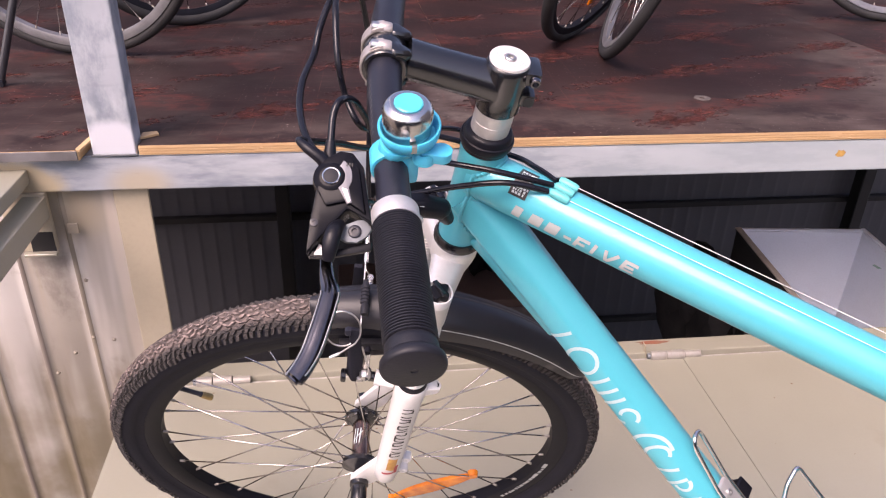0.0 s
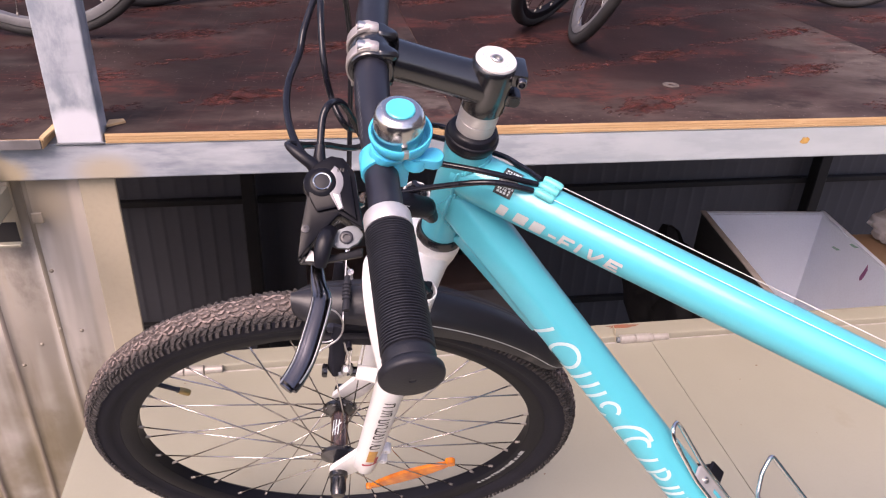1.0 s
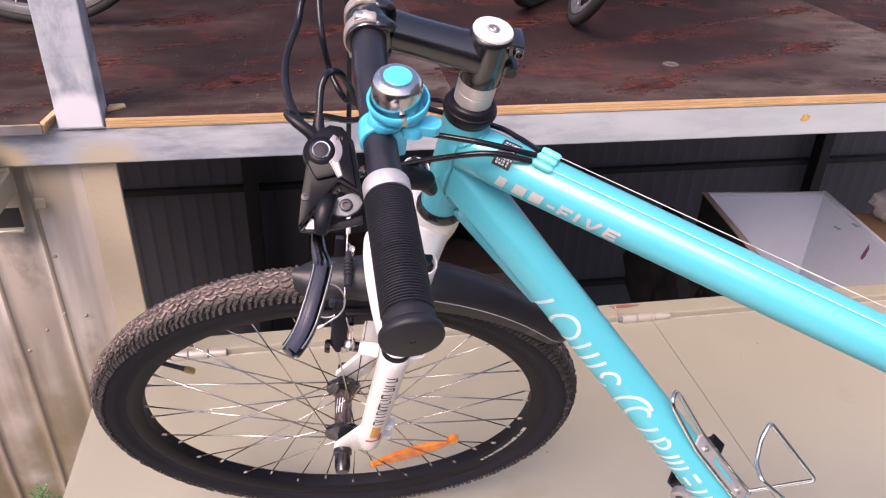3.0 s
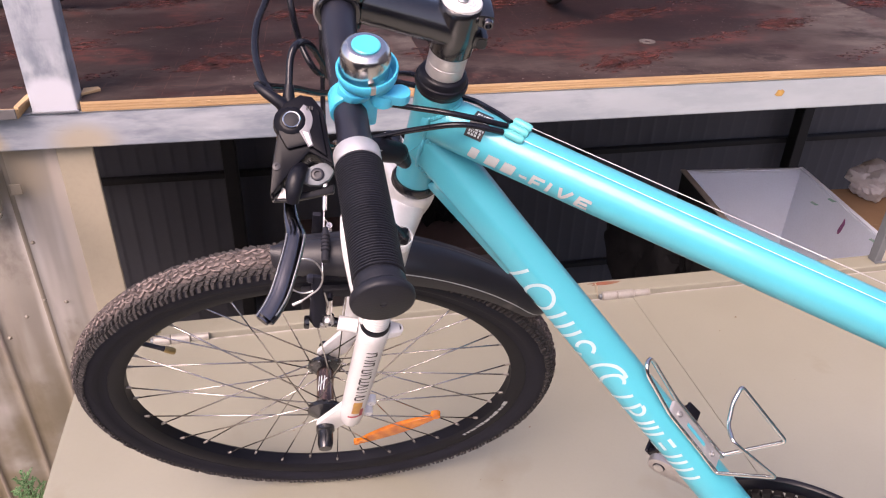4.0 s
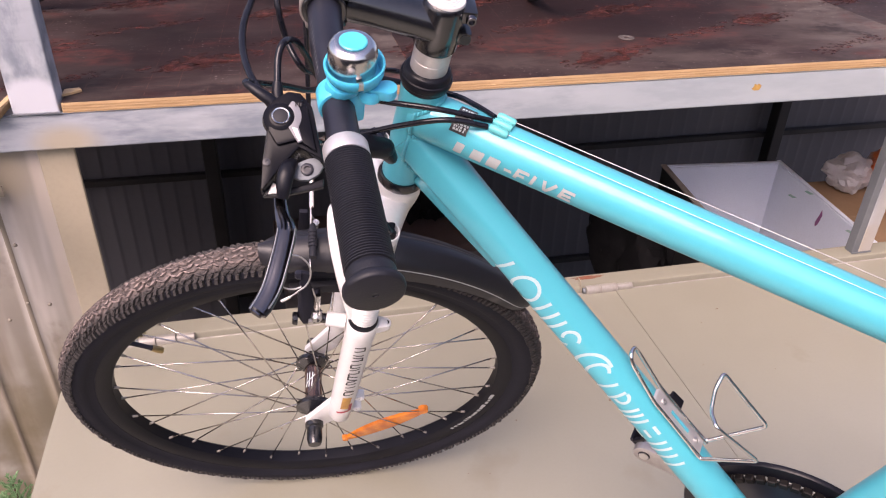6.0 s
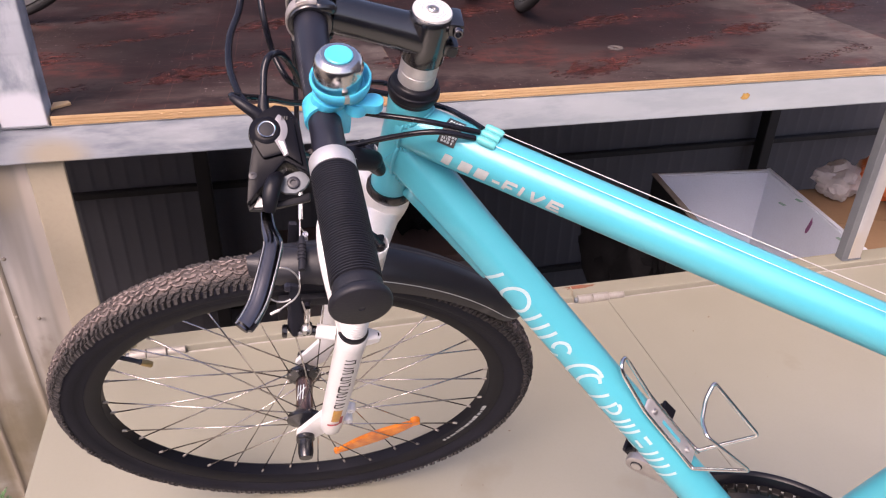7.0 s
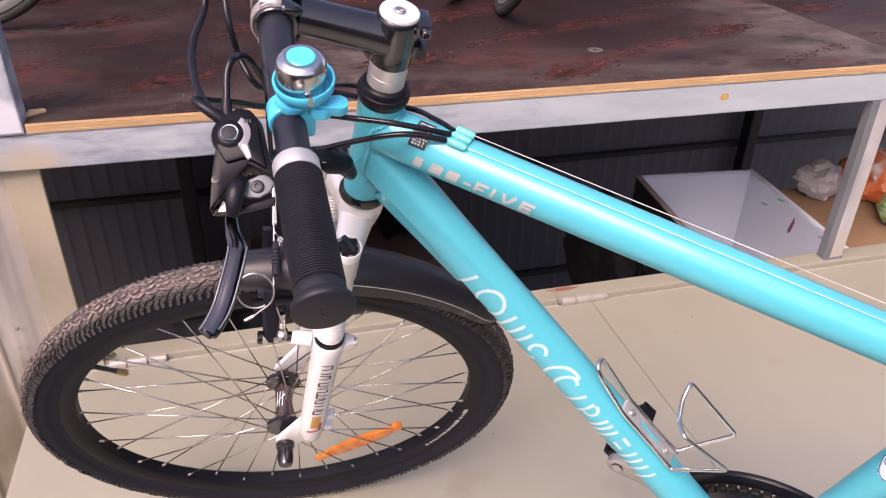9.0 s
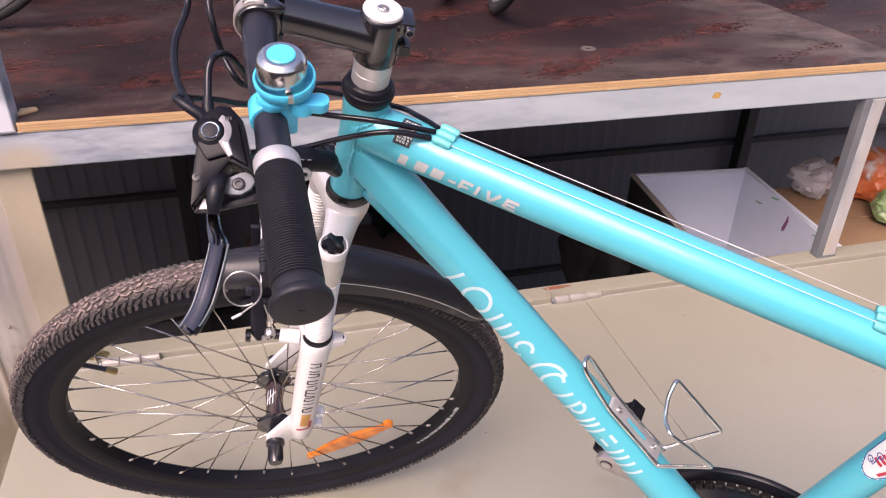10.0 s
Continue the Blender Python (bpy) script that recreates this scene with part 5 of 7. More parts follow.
def grip(s):
    p0, p1 = V(0.0332, 0.1645, 0.6375), V(0.023, 0.267, 0.64)
    if s < 0:
        p0.y, p1.y = -p0.y, -p1.y
    m = along(p0, p1)
    ln = (p1 - p0).length
    prof = [(0.0112, 0.0), (0.0142, 0.0)]
    z = 0.0012
    while z < ln - 0.017:
        prof += [(0.0149, z), (0.0153, z + 0.0003), (0.0153, z + 0.001), (0.0149, z + 0.0012), (0.0139, z + 0.0014), (0.0139, z + 0.0017)]
        z += 0.0019
    prof += [(0.0146, ln - 0.0155), (0.015, ln - 0.013), (0.0148, ln - 0.0085), (0.0165, ln - 0.007), (0.018, ln - 0.0052), (0.0183, ln - 0.0025), (0.0178, ln - 0.0008), (0.0166, ln), (0.002, ln + 0.0006), (0.0018, ln - 0.002), (0, ln - 0.002)]
    part("grip", lathe(prof, 44), GRIP_RUBBER, bar, "ribbed black rubber grip with a flanged end", m=m)
    part("grip_collar", lathe([(0.0112, -0.0118), (0.0146, -0.0118), (0.015, -0.0108), (0.015, -0.0008), (0.0148, 0), (0.0112, 0)], 40), ALLOY, bar, "silver grip collar", m=m)


grip(1)
grip(-1)


# ---- bell ----
DOME = mat("brushed_steel_dome", (0.62, 0.61, 0.6), (0.52, 0.51, 0.5), rough=0.22, metal=1, scale=30, fine=300, bump=0.04)


def bell():
    c = V(0.0374, 0.1095, 0.6388)
    bar_dir = (V(0.0336, 0.16, 0.6375) - V(0.0392, 0.1, 0.6385)).normalized()
    m = FRONT @ Matrix.Translation(c) @ bar_dir.to_track_quat("Y", "Z").to_matrix().to_4x4() @ Matrix.Rotation(radians(5), 4, "Y")
    # y along the bar, z up; clamp band round the bar
    b = part("bell", lathe([(0.0115, -0.0085), (0.0136, -0.0085), (0.0144, -0.0075), (0.0144, 0.0075), (0.0136, 0.0085), (0.0115, 0.0085)], 36, closed=True, axis="y"), BELL_BLUE, bike, "sky-blue and steel handlebar bell", m=m)
    part("clamp_foot", hull([(x, y, z) for x in (-0.0172, -0.004) for y in (-0.0085, 0.0095) for z in (-0.013, 0.012)], 0.0035), BELL_BLUE, b)
    part("pedestal", hull(ring_pts((-0.002, 0), 0.0115, 0.01) + ring_pts((-0.006, 0), 0.0145, 0.0175), 0.001), BELL_BLUE, b)
    # a deep soft cup, split in front, holds the dome
    prof = [(0.0, 0.0175), (0.0135, 0.0175), (0.018, 0.0205), (0.0196, 0.025), (0.0201, 0.0295), (0.0196, 0.0306), (0.0184, 0.0302), (0.0178, 0.027), (0.0166, 0.0245), (0.0, 0.0245)]
    tray = bmesh.new()
    rows, n_ = [], 56
    for k in range(n_ + 1):
        q = radians(100 + 350 * k / n_)
        rise = 0.0018 * math.cos(q - radians(200))
        rows.append([tray.verts.new((r * math.cos(q), r * math.sin(q), h + (rise if h > 0.025 else 0))) for r, h in prof])
    for r0, r1 in zip(rows, rows[1:]):
        for j in range(len(prof) - 1):
            tray.faces.new((r0[j], r0[j + 1], r1[j + 1], r1[j]))
    tray.faces.new(rows[0])
    tray.faces.new(rows[-1][::-1])
    bmesh.ops.remove_doubles(tray, verts=tray.verts, dist=2e-5)
    top_m = Matrix.Translation((-0.0083, 0.0, 0.0008))
    part("tray", finish(tray), BELL_BLUE, b, "sky-blue translucent bell cup", m=Matrix.Translation((-0.0098, 0.0, 0.0014)))
    dome = lathe([(0, 0.026), (0.0152, 0.026), (0.0157, 0.0272), (0.0161, 0.0405), (0.0156, 0.0436), (0.0143, 0.046), (0.0122, 0.0476), (0.0104, 0.0481), (0.0092, 0.0478), (0, 0.0478)], 48)
    part("dome", dome, DOME, b, "brushed steel bell dome", m=top_m)
    part("button", lathe([(0, 0.0476), (0.0088, 0.0476), (0.009, 0.0484), (0.0082, 0.049), (0.006, 0.0488), (0, 0.0486)], 36), BELL_CYAN, b, "cyan button on the dome", m=top_m)
    part("striker", hull([(x, y, z) for x in (-0.0025, 0.0025) for y in (0.0165, 0.0195) for z in (0.0235, 0.0295)], 0.001), STEEL, b, m=top_m @ Matrix.Rotation(radians(10), 4, "Z"))
    lev = hull(ring_pts((-0.031, 0.0085), 0.0066, 0.0105) + ring_pts((-0.031, 0.0085), 0.0066, 0.0175) + ring_pts((-0.0205, 0.01), 0.0046, 0.0125) + ring_pts((-0.0205, 0.01), 0.0046, 0.0195), 0.003)
    part("thumb_lever", lev, BELL_BLUE, b, "sky-blue thumb lever")
    part("lever_pivot", lathe([(0, 0.0125), (0.0075, 0.0125), (0.0078, 0.019), (0.0065, 0.021), (0, 0.021)], 20), BELL_BLUE, b, m=Matrix.Translation((-0.0195, 0.009, -0.003)))


bell()


# ---- shifter and brake lever ----
GROOVE = mat("smoky_polished_groove", (0.1, 0.1, 0.115), (0.07, 0.07, 0.082), rough=0.22, metal=0.8, scale=30, fine=400, bump=0.01)
INDICATOR = mat("satin_grey_indicator", (0.19, 0.19, 0.21), (0.14, 0.142, 0.16), rough=0.4, metal=0.0, scale=60, fine=400, bump=0.02)


def shifter():
    # the pod's face lies in a plane that looks up and back at the rider
    face = Matrix(((0.9928, 0.0, 0.12, 0.0757), (-0.0507, 0.9062, 0.4198, 0.1265), (-0.1087, -0.4229, 0.8996, 0.6375), (0, 0, 0, 1)))

    def flat(outline, z0, z1, bevel):
        return slab(outline, z1 - z0, bevel, face @ Matrix.Translation((0, 0, z0)))

    pod = [(0.0035, -0.0116), (-0.0049, -0.0165), (-0.0129, -0.0155), (-0.0208, -0.006), (-0.0245, 0.0124), (-0.0285, 0.0306), (-0.0125, 0.0222), (0.0015, 0.0398), (0.011, 0.053), (0.0105, 0.0326), (0.008, 0.006)]
    s = part("shifter", flat(pod, -0.021, 0.0, 0.0022), GREY_PLASTIC, bike, "charcoal plastic gear shifter pod with a round gear dial", m=FRONT)
    hood = [(0.005, -0.009), (-0.005, -0.014), (-0.012, -0.0125), (-0.018, -0.004), (-0.0215, 0.013), (-0.0245, 0.0265), (-0.0115, 0.0185), (0.001, 0.0225), (0.0072, 0.012), (0.0078, 0.0)]
    part("pod_hood", flat(hood, -0.002, 0.0032, 0.0024), GREY_PLASTIC, s)
    dm = face @ Matrix.Translation((-0.0009, 0.003, 0.0026))
    part("dial_seat", lathe([(0, -0.006), (0.0125, -0.006), (0.0115, -0.001), (0.0078, 0.0019), (0.0062, 0.0021), (0, 0.0016)], 32), GREY_PLASTIC, s, m=dm)
    part("dial_ring", lathe([(0.0048, 0.0014), (0.0058, 0.0014), (0.0058, 0.0026), (0.0054, 0.003), (0.0048, 0.0027)], 32, closed=True), CHROME, s, "chrome dial ring", m=dm)
    part("dial", lathe([(0, 0.0014), (0.0048, 0.0014), (0.0046, 0.0025), (0.003, 0.0029), (0, 0.003)], 32), RUBBER, s, "black dial", m=dm)
    cxd, cyd = -0.0009, 0.003
    outer = [(cxd - 0.0132 * math.cos(radians(q)), cyd + 0.0132 * math.sin(radians(q))) for q in range(-58, 31, 8)]
    inner = [(cxd - 0.0072 * math.cos(radians(q)), cyd + 0.0072 * math.sin(radians(q))) for q in range(54, -59, -8)]
    part("gear_window", flat(outer + [(-0.0152, 0.0192), (-0.0122, 0.0206)] + inner, 0.002, 0.0038, 0.0004), INDICATOR, s, "satin grey gear indicator arc")
    part("pointer", flat([(-0.0082, 0.0104), (-0.0116, 0.0108), (-0.0146, 0.0186), (-0.0128, 0.0198)], 0.0038, 0.0044, 0.0002), ALLOY, s, "white pointer")
    for k in range(3):
        part("gear_mark", flat([(-0.0098 - k * 0.0016, -0.0066), (-0.0106 - k * 0.0016, -0.0066), (-0.0106 - k * 0.0016, -0.0042), (-0.0098 - k * 0.0016, -0.0042)], 0.0041, 0.0044, 0), INK, s, smooth=False)
    part("clamp_plate", flat([(-0.011, 0.031), (-0.0185, 0.0275), (-0.0245, 0.0265), (-0.0285, 0.033), (-0.0255, 0.0385), (-0.0195, 0.0425), (-0.0125, 0.0425), (-0.0085, 0.0405), (-0.0065, 0.0345)], -0.0105, -0.006, 0.0013), GALV_DULL, s, "bare alloy clamp plate")
    part("clamp_screw", lathe([(0, -0.003), (0.0042, -0.003), (0.0042, 0.0012), (0.0036, 0.0016), (0.002, 0.0015), (0.002, 0.0002), (0, 0.0002)], 18), BLACK_SATIN, s, m=face @ Matrix.Translation((-0.0178, 0.0355, -0.0058)))
    part("under_paddle", flat([(0.0105, 0.0525), (0.0, 0.0525), (-0.0285, 0.0455), (-0.0285, 0.0395), (-0.011, 0.0452), (0.002, 0.047)], -0.016, -0.0115, 0.0012), BLACK_PLASTIC, s)
    part("pale_edge", flat([(0.0042, 0.0436), (-0.0022, 0.0478), (-0.002, 0.0508), (0.0072, 0.0515)], -0.0112, -0.0085, 0.0006), ALLOY, s)
    pts = [face @ V(*p) for p in ((-0.0085, 0.031, -0.004), (-0.006, 0.0365, 0.0005), (-0.0045, 0.043, 0.0015), (-0.0035, 0.05, -0.0005), (-0.003, 0.0555, -0.004))]
    part("thumb_paddle", tube(smooth_path(pts, 5), [0.0028 + 0.0026 * math.sin(math.pi * (k / 20 * 0.75 + 0.15)) for k in range(21)], 16, flat=0.75), BLACK_PLASTIC, s, "black thumb paddle")
    part("housing_screw", lathe([(0, 0), (0.0026, 0), (0.0026, 0.001), (0.001, 0.0012), (0.001, 0.0004), (0, 0.0004)], 12), BLACK_SATIN, s, m=face @ Matrix.Translation((0.0075, 0.033, 0.0)))
    # barrel adjuster and its boot
    part("barrel_adjuster", tube([(0.078, 0.116, 0.633), (0.083, 0.1125, 0.637), (0.0923, 0.1095, 0.6415), (0.0975, 0.1035, 0.6405)], [0.0048, 0.0042, 0.0034, 0.0026], 14), BLACK_PLASTIC, s)
    part("barrel_adjuster", tube([(0.076, 0.111, 0.63), (0.0777, 0.105, 0.636), (0.0778, 0.099, 0.6405)], [0.0046, 0.004, 0.003], 14), BLACK_PLASTIC, s)
    # brake lever
    path = smooth_path([(0.076, 0.128, 0.598), (0.0746, 0.15, 0.5965), (0.0722, 0.172, 0.592), (0.0692, 0.1835, 0.5905), (0.07, 0.193, 0.5893), (0.0733, 0.209, 0.586), (0.0776, 0.2252, 0.5815), (0.0828, 0.2365, 0.579), (0.0872, 0.2425, 0.578)], 6)
    n_ = len(path)
    lever = part("brake_lever", tube(path, [0.0039 + 0.0028 * min(1, max(0, (k / n_ - 0.18) / 0.22)) - (0.0022 if k > n_ - 3 else 0) for k in range(n_)], 20, flat=0.55, up=(0, 0.3, 1)), LEVER, bike, "smoky polished two-finger brake lever", m=FRONT)
    top = [p + V(0.0, 0.0009, 0.0026) for p in path[20:-4]]
    part("lever_groove", tube(top, 0.0034, 12, flat=0.3, up=(0, 0.3, 1)), GROOVE, lever, "smoky polished groove")
    for dx in (-0.0056, 0.0056):
        part("lever_edge", tube([p + V(dx, 0.0004, 0.0023) for p in path[19:-3]], 0.0006, 8), STEEL, lever)
    part("lever_pivot", lathe([(0, -0.007), (0.0055, -0.007), (0.006, -0.005), (0.006, 0.005), (0.0055, 0.007), (0, 0.007)], 16, axis="z"), BLACK_SATIN, lever, m=Matrix.Translation((0.077, 0.13, 0.594)))


shifter()

# remote lever beside the head tube
lk = part("lockout_lever", balls([(0.014, 0.041, 0.527, 0.0105), (0.0, 0.04, 0.527, 0.0105), (-0.018, 0.0345, 0.5195, 0.0098)]), BLACK_PLASTIC, bike, "black remote lever with a pale raised mark", m=FRONT)
part("lever_tail", balls([(-0.018, 0.0345, 0.5195, 0.0092), (-0.0265, 0.0325, 0.5065, 0.0062)]), BLACK_PLASTIC, lk)
part("lever_eye", lathe([(0.0025, -0.002), (0.0052, -0.002), (0.0058, 0), (0.0052, 0.002), (0.0025, 0.002)], 18, closed=True, axis="y"), ALLOY, lk, m=Matrix.Translation((0.003, 0.055, 0.524)) @ Matrix.Rotation(radians(25), 4, "X"))
LK_MARK = Matrix.Translation((0.006, 0.0485, 0.5345)) @ Matrix.Rotation(radians(-42), 4, "X")
bm = bmesh.new()
for k in range(4):
    box(0.0105 - k * 0.006, 0.0135 - k * 0.006, -0.0003, 0.0003, -0.003, 0.003, 0, 1, bm)
part("raised_mark", bm, PINKGREY, lk, smooth=False, m=LK_MARK)

# ---- frame ----
def tt(x):
    return V(x, 0, 0.5445 + 0.1085 * (x - 0.089))


def dt(x):
    return V(x, 0, 0.4735 - 0.585 * (x - 0.061))


BB = V(0.557, 0, 0.182)
HUB = V(0.935, 0, 0.3515)
ST_TOP = V(0.53, 0, 0.64)
DT_R = 0.0218


def tt_r(x):
    return 0.0222 - 0.0072 * min(max(x, 0), 0.5)


fr_ = part("frame", lathe([(0, 0.4556), (0.0196, 0.4556), (0.0199, 0.458), (0.0194, 0.465), (0.0194, 0.55), (0.0203, 0.562), (0.02, 0.5664), (0, 0.5664)], 44), TEAL, bike, "turquoise aluminium frame with welded joints", m=FRAME)
xs = [0.0, 0.05, 0.1, 0.2, 0.3, 0.4, 0.535]
part("top_tube", tube([tt(x) for x in xs], [tt_r(x) for x in xs], 40), TEAL, fr_, "turquoise top tube")


DT_AXIS = (BB - dt(0)).normalized()
DT_UP = V(-DT_AXIS.z, 0, DT_AXIS.x)


def dt_shape(s, out):
    """The shaped down tube's radius as a share of a round one: six soft flats towards the head."""
    q = math.degrees(math.atan2(out.y, out.dot(DT_UP)))
    fold = abs((q + 52 + 30) % 60 - 30)  # degrees from the nearest crease
    flat_ = min(0.965 / math.cos(radians(30 - fold)), 1.07)
    return (1 + 0.05 * max(0, 1 - s / 0.12)) * (1 + 0.62 * max(0.0, 1 - s / 0.44) * (flat_ - 1))


def down_tube():
    path = [dt(0.5 * k / 40) for k in range(41)] + [BB]
    bm = tube(path, DT_R, 96)
    for v in bm.verts:
        s = (v.co - path[0]).dot(DT_AXIS)
        c = path[0] + DT_AXIS * s
        v.co = c + (v.co - c) * dt_shape(s, v.co - c)
    return bm


part("down_tube", down_tube(), TEAL, fr_, "turquoise shaped down tube")
part("seat_tube", tube([BB, BB.lerp(ST_TOP, 0.5), ST_TOP], 0.0172, 36), TEAL, fr_, "turquoise seat tube")
part("bottom_bracket", lathe([(0, -0.036), (0.019, -0.036), (0.0205, -0.034), (0.0205, 0.034), (0.019, 0.036), (0, 0.036)], 32, axis="y"), TEAL, fr_, m=Matrix.Translation(BB))
for s in (-1, 1):
    part("chain_stay", tube(smooth_path([BB + V(0.015, s * 0.016, 0.005), BB + V(0.1, s * 0.045, 0.05), HUB + V(-0.05, s * 0.066, -0.012), HUB + V(0, s * 0.0665, 0)], 5), 0.0085, 14), TEAL, fr_)
    part("seat_stay", tube(smooth_path([ST_TOP + V(0.012, s * 0.014, -0.03), ST_TOP + V(0.12, s * 0.045, -0.11), HUB + V(-0.02, s * 0.066, 0.03), HUB + V(0, s * 0.0665, 0.0)], 5), 0.0075, 14), TEAL, fr_)
# welded plate under the down tube
under = hull([(0.03, y, dt(0.03).z - 0.0295) for y in (-0.0115, 0.0115)] + [(0.122, y, dt(0.122).z - 0.0292) for y in (-0.0115, 0.0115)] + [(0.03, y, dt(0.03).z - 0.012) for y in (-0.0135, 0.0135)] + [(0.128, y, dt(0.128).z - 0.014) for y in (-0.0135, 0.0135)] + [(0.0135, y, 0.459) for y in (-0.008, 0.008)], 0.0015)
part("under_gusset", under, TEAL, fr_)


def weld(centre, d, r, bead, n, squeeze=1.0):
    """Overlapping beads round a tube joint that meets the head tube."""
    d = d.normalized()
    u = (V(0, 1, 0) - d * d.y).normalized()
    w = d.cross(u)
    bm = bmesh.new()
    for k in range(n):
        q = 2 * math.pi * k / n
        off = u * math.cos(q) * r + w * math.sin(q) * r
        # slide along the tube to the head tube's surface
        p = centre + off
        y = max(-0.0188, min(0.0188, p.y))
        x_on = math.sqrt(0.0193 ** 2 - y * y)
        p += d * ((x_on + 0.0012 - p.x) / d.x)
        tmp = bmesh.new()
        bmesh.ops.create_uvsphere(tmp, u_segments=8, v_segments=6, radius=bead)
        join(bm, tmp, Matrix.Translation(p) @ Matrix.Diagonal((0.6, 0.8, 0.8, 1)))
    return finish(bm)


part("weld_bead", weld(tt(0.02), tt(0.1) - tt(0), tt_r(0) - 0.0004, 0.0032, 62), TEAL, fr_)
part("weld_bead", weld(dt(0.02), dt(0.1) - dt(0), DT_R * 1.06, 0.0034, 64), TEAL, fr_)

# plain printed shapes on the tubes: strokes, rings and waves
def down_print():
    """A row of plain thin shapes: bars, rings, bows and ticks."""
    c = 0.0068
    out = [[(0.0795, c + 0.011), (0.084, c - 0.0105)]]
    out.append(arc(0.114, c, 0.0145, 0, 360, 24))
    for a_ in (0.139, 0.152, 0.164):
        out.append([(a_, c + 0.012), (a_ + 0.002, c - 0.0125)])
    out.append(arc(0.185, c - 0.004, 0.0085, 340, 120, 12))
    out.append([(0.191, c + 0.005), (0.185, c + 0.013)])
    out.append(arc(0.229, c, 0.0185, -70, -290, 24, 1.15))
    out.append(arc(0.2335, c - 0.002, 0.0125, -50, -250, 14, 0.8))
    out.append([(0.25, c + 0.012), (0.256, c - 0.0115)])
    out.append([(0.269, c + 0.013), (0.269, c - 0.012)])
    out.append(arc(0.273, c - 0.0045, 0.0075, -100, 100, 9))
    for a_ in (0.292, 0.3, 0.309):
        out.append([(a_ - 0.002, c + 0.012), (a_ + 0.002, c - 0.0115)])
    for a_ in (-0.011, 0.0, 0.011):
        out.append([(0.321, c + a_), (0.333, c + a_)])
    for a_ in (0.343, 0.353, 0.364, 0.377):
        out.append([(a_ - 0.002, c + 0.012), (a_ + 0.002, c - 0.0115)])
    return out


DT_SIDE = (0.25, -1, 0.28)


part("down_tube_print", prints(down_print(), dt(0.061), BB, DT_R, DT_SIDE, 0.0036, 0.0005, lambda s, out: dt_shape(s + 0.0707, out)), PALE_PRINT, fr_, "white printed strokes and rings", smooth=False)
# plain slanted blocks, then the word FIVE
LEAN = 0.0035


def slanted(points, s):
    """Glyph strokes: (along, up) in units of the letter's height, leaning forward."""
    h = 0.0115
    return [(s + x * h + (y - 0.5) * LEAN, (0.5 - y) * h) for x, y in points]


blocks = []
for s, w in ((0.0005, 0.0065), (0.0165, 0.0105), (0.032, 0.0105)):
    for k in range(4):
        blocks.append(slanted([(w * k / 4 / 0.0115, 0), (w * k / 4 / 0.0115, 1)], s))
blocks.append(slanted([(0, 0.45), (0.6, 0.45)], 0.047))
for s, glyph in ((0.0585, ([(0, 0), (0, 1)], [(0, 0.88), (0.85, 0.88)], [(0, 0.45), (0.65, 0.45)])), (0.0735, ([(0, 0), (0, 1)],)), (0.082, ([(0, 1), (0.4, 0)], [(0.4, 0), (0.95, 1)])),
                 (0.1, ([(0, 0), (0, 1)], [(0, 0.88), (0.9, 0.88)], [(0, 0.5), (0.75, 0.5)], [(0, 0.12), (0.9, 0.12)]))):
    blocks += [slanted(g, s) for g in glyph]
part("top_tube_print", prints(blocks, tt(0.0495), tt(0.5), 0.0214, (0, -1, -0.04), 0.003, 0.0009), PINKGREY, fr_, "pale grey-pink printed slanted marks and the word FIVE", smooth=False)
# maker's small sticker near the head: black and white bars
part("sticker", prints([[(0.0, 0.0), (0.016, 0.0)]], tt(0.04), tt(0.5), 0.022, (0, -0.42, 0.9), 0.026, 0.0007), INK, fr_, "small black sticker with white bars", smooth=False)
rnd = random.Random(9)
tiny = []
for a_ in (-0.009, -0.006, -0.003, 0.0025, 0.005, 0.0075, 0.01):
    s = 0.0025
    while s < 0.014:
        w = rnd.uniform(0.001, 0.003)
        tiny.append([(s, a_), (min(s + w, 0.0155), a_)])
        s += w + rnd.uniform(0.0006, 0.0016)
part("sticker_print", prints(tiny, tt(0.04), tt(0.5), 0.022, (0, -0.42, 0.9), 0.0019, 0.0011), WHITE, fr_, smooth=False)
# round sticker on the seat tube
sp, sq = BB, ST_TOP
shield = []
for k in range(14):
    s = 0.274 + 0.05 * k / 13
    h = 0.0135 * min(1, 0.35 + 0.65 * math.sqrt(k / 4)) if k < 4 else 0.0135
    shield.append([(s, -h), (s, h)])
ST_SIDE = (-0.62, -1, 0.45)
part("seat_tube_sticker", prints(shield, sp, sq, 0.0172, ST_SIDE, 0.0041, 0.0005), WHITE, fr_, "white shield-shaped sticker with red and blue shapes", smooth=False)
part("sticker_border", prints([[(0.3240, -0.0135), (0.2880, -0.0135), (0.2745, -0.006), (0.2725, 0.0), (0.2745, 0.006), (0.2880, 0.0135), (0.3240, 0.0135)]], sp, sq, 0.0172, ST_SIDE, 0.0011, 0.0008), BLUE_RED, fr_, smooth=False)
part("sticker_band", prints([[(0.2810, 0.0055), (0.2940, 0.0095)], [(0.2930, 0.002), (0.2945, -0.006)], [(0.2980, 0.003), (0.2995, -0.005)], [(0.3025, 0.004), (0.3040, -0.004)], [(0.3100, 0.004), (0.3100, -0.006)]], sp, sq, 0.0172, ST_SIDE, 0.0032, 0.0009), RED, fr_, smooth=False)
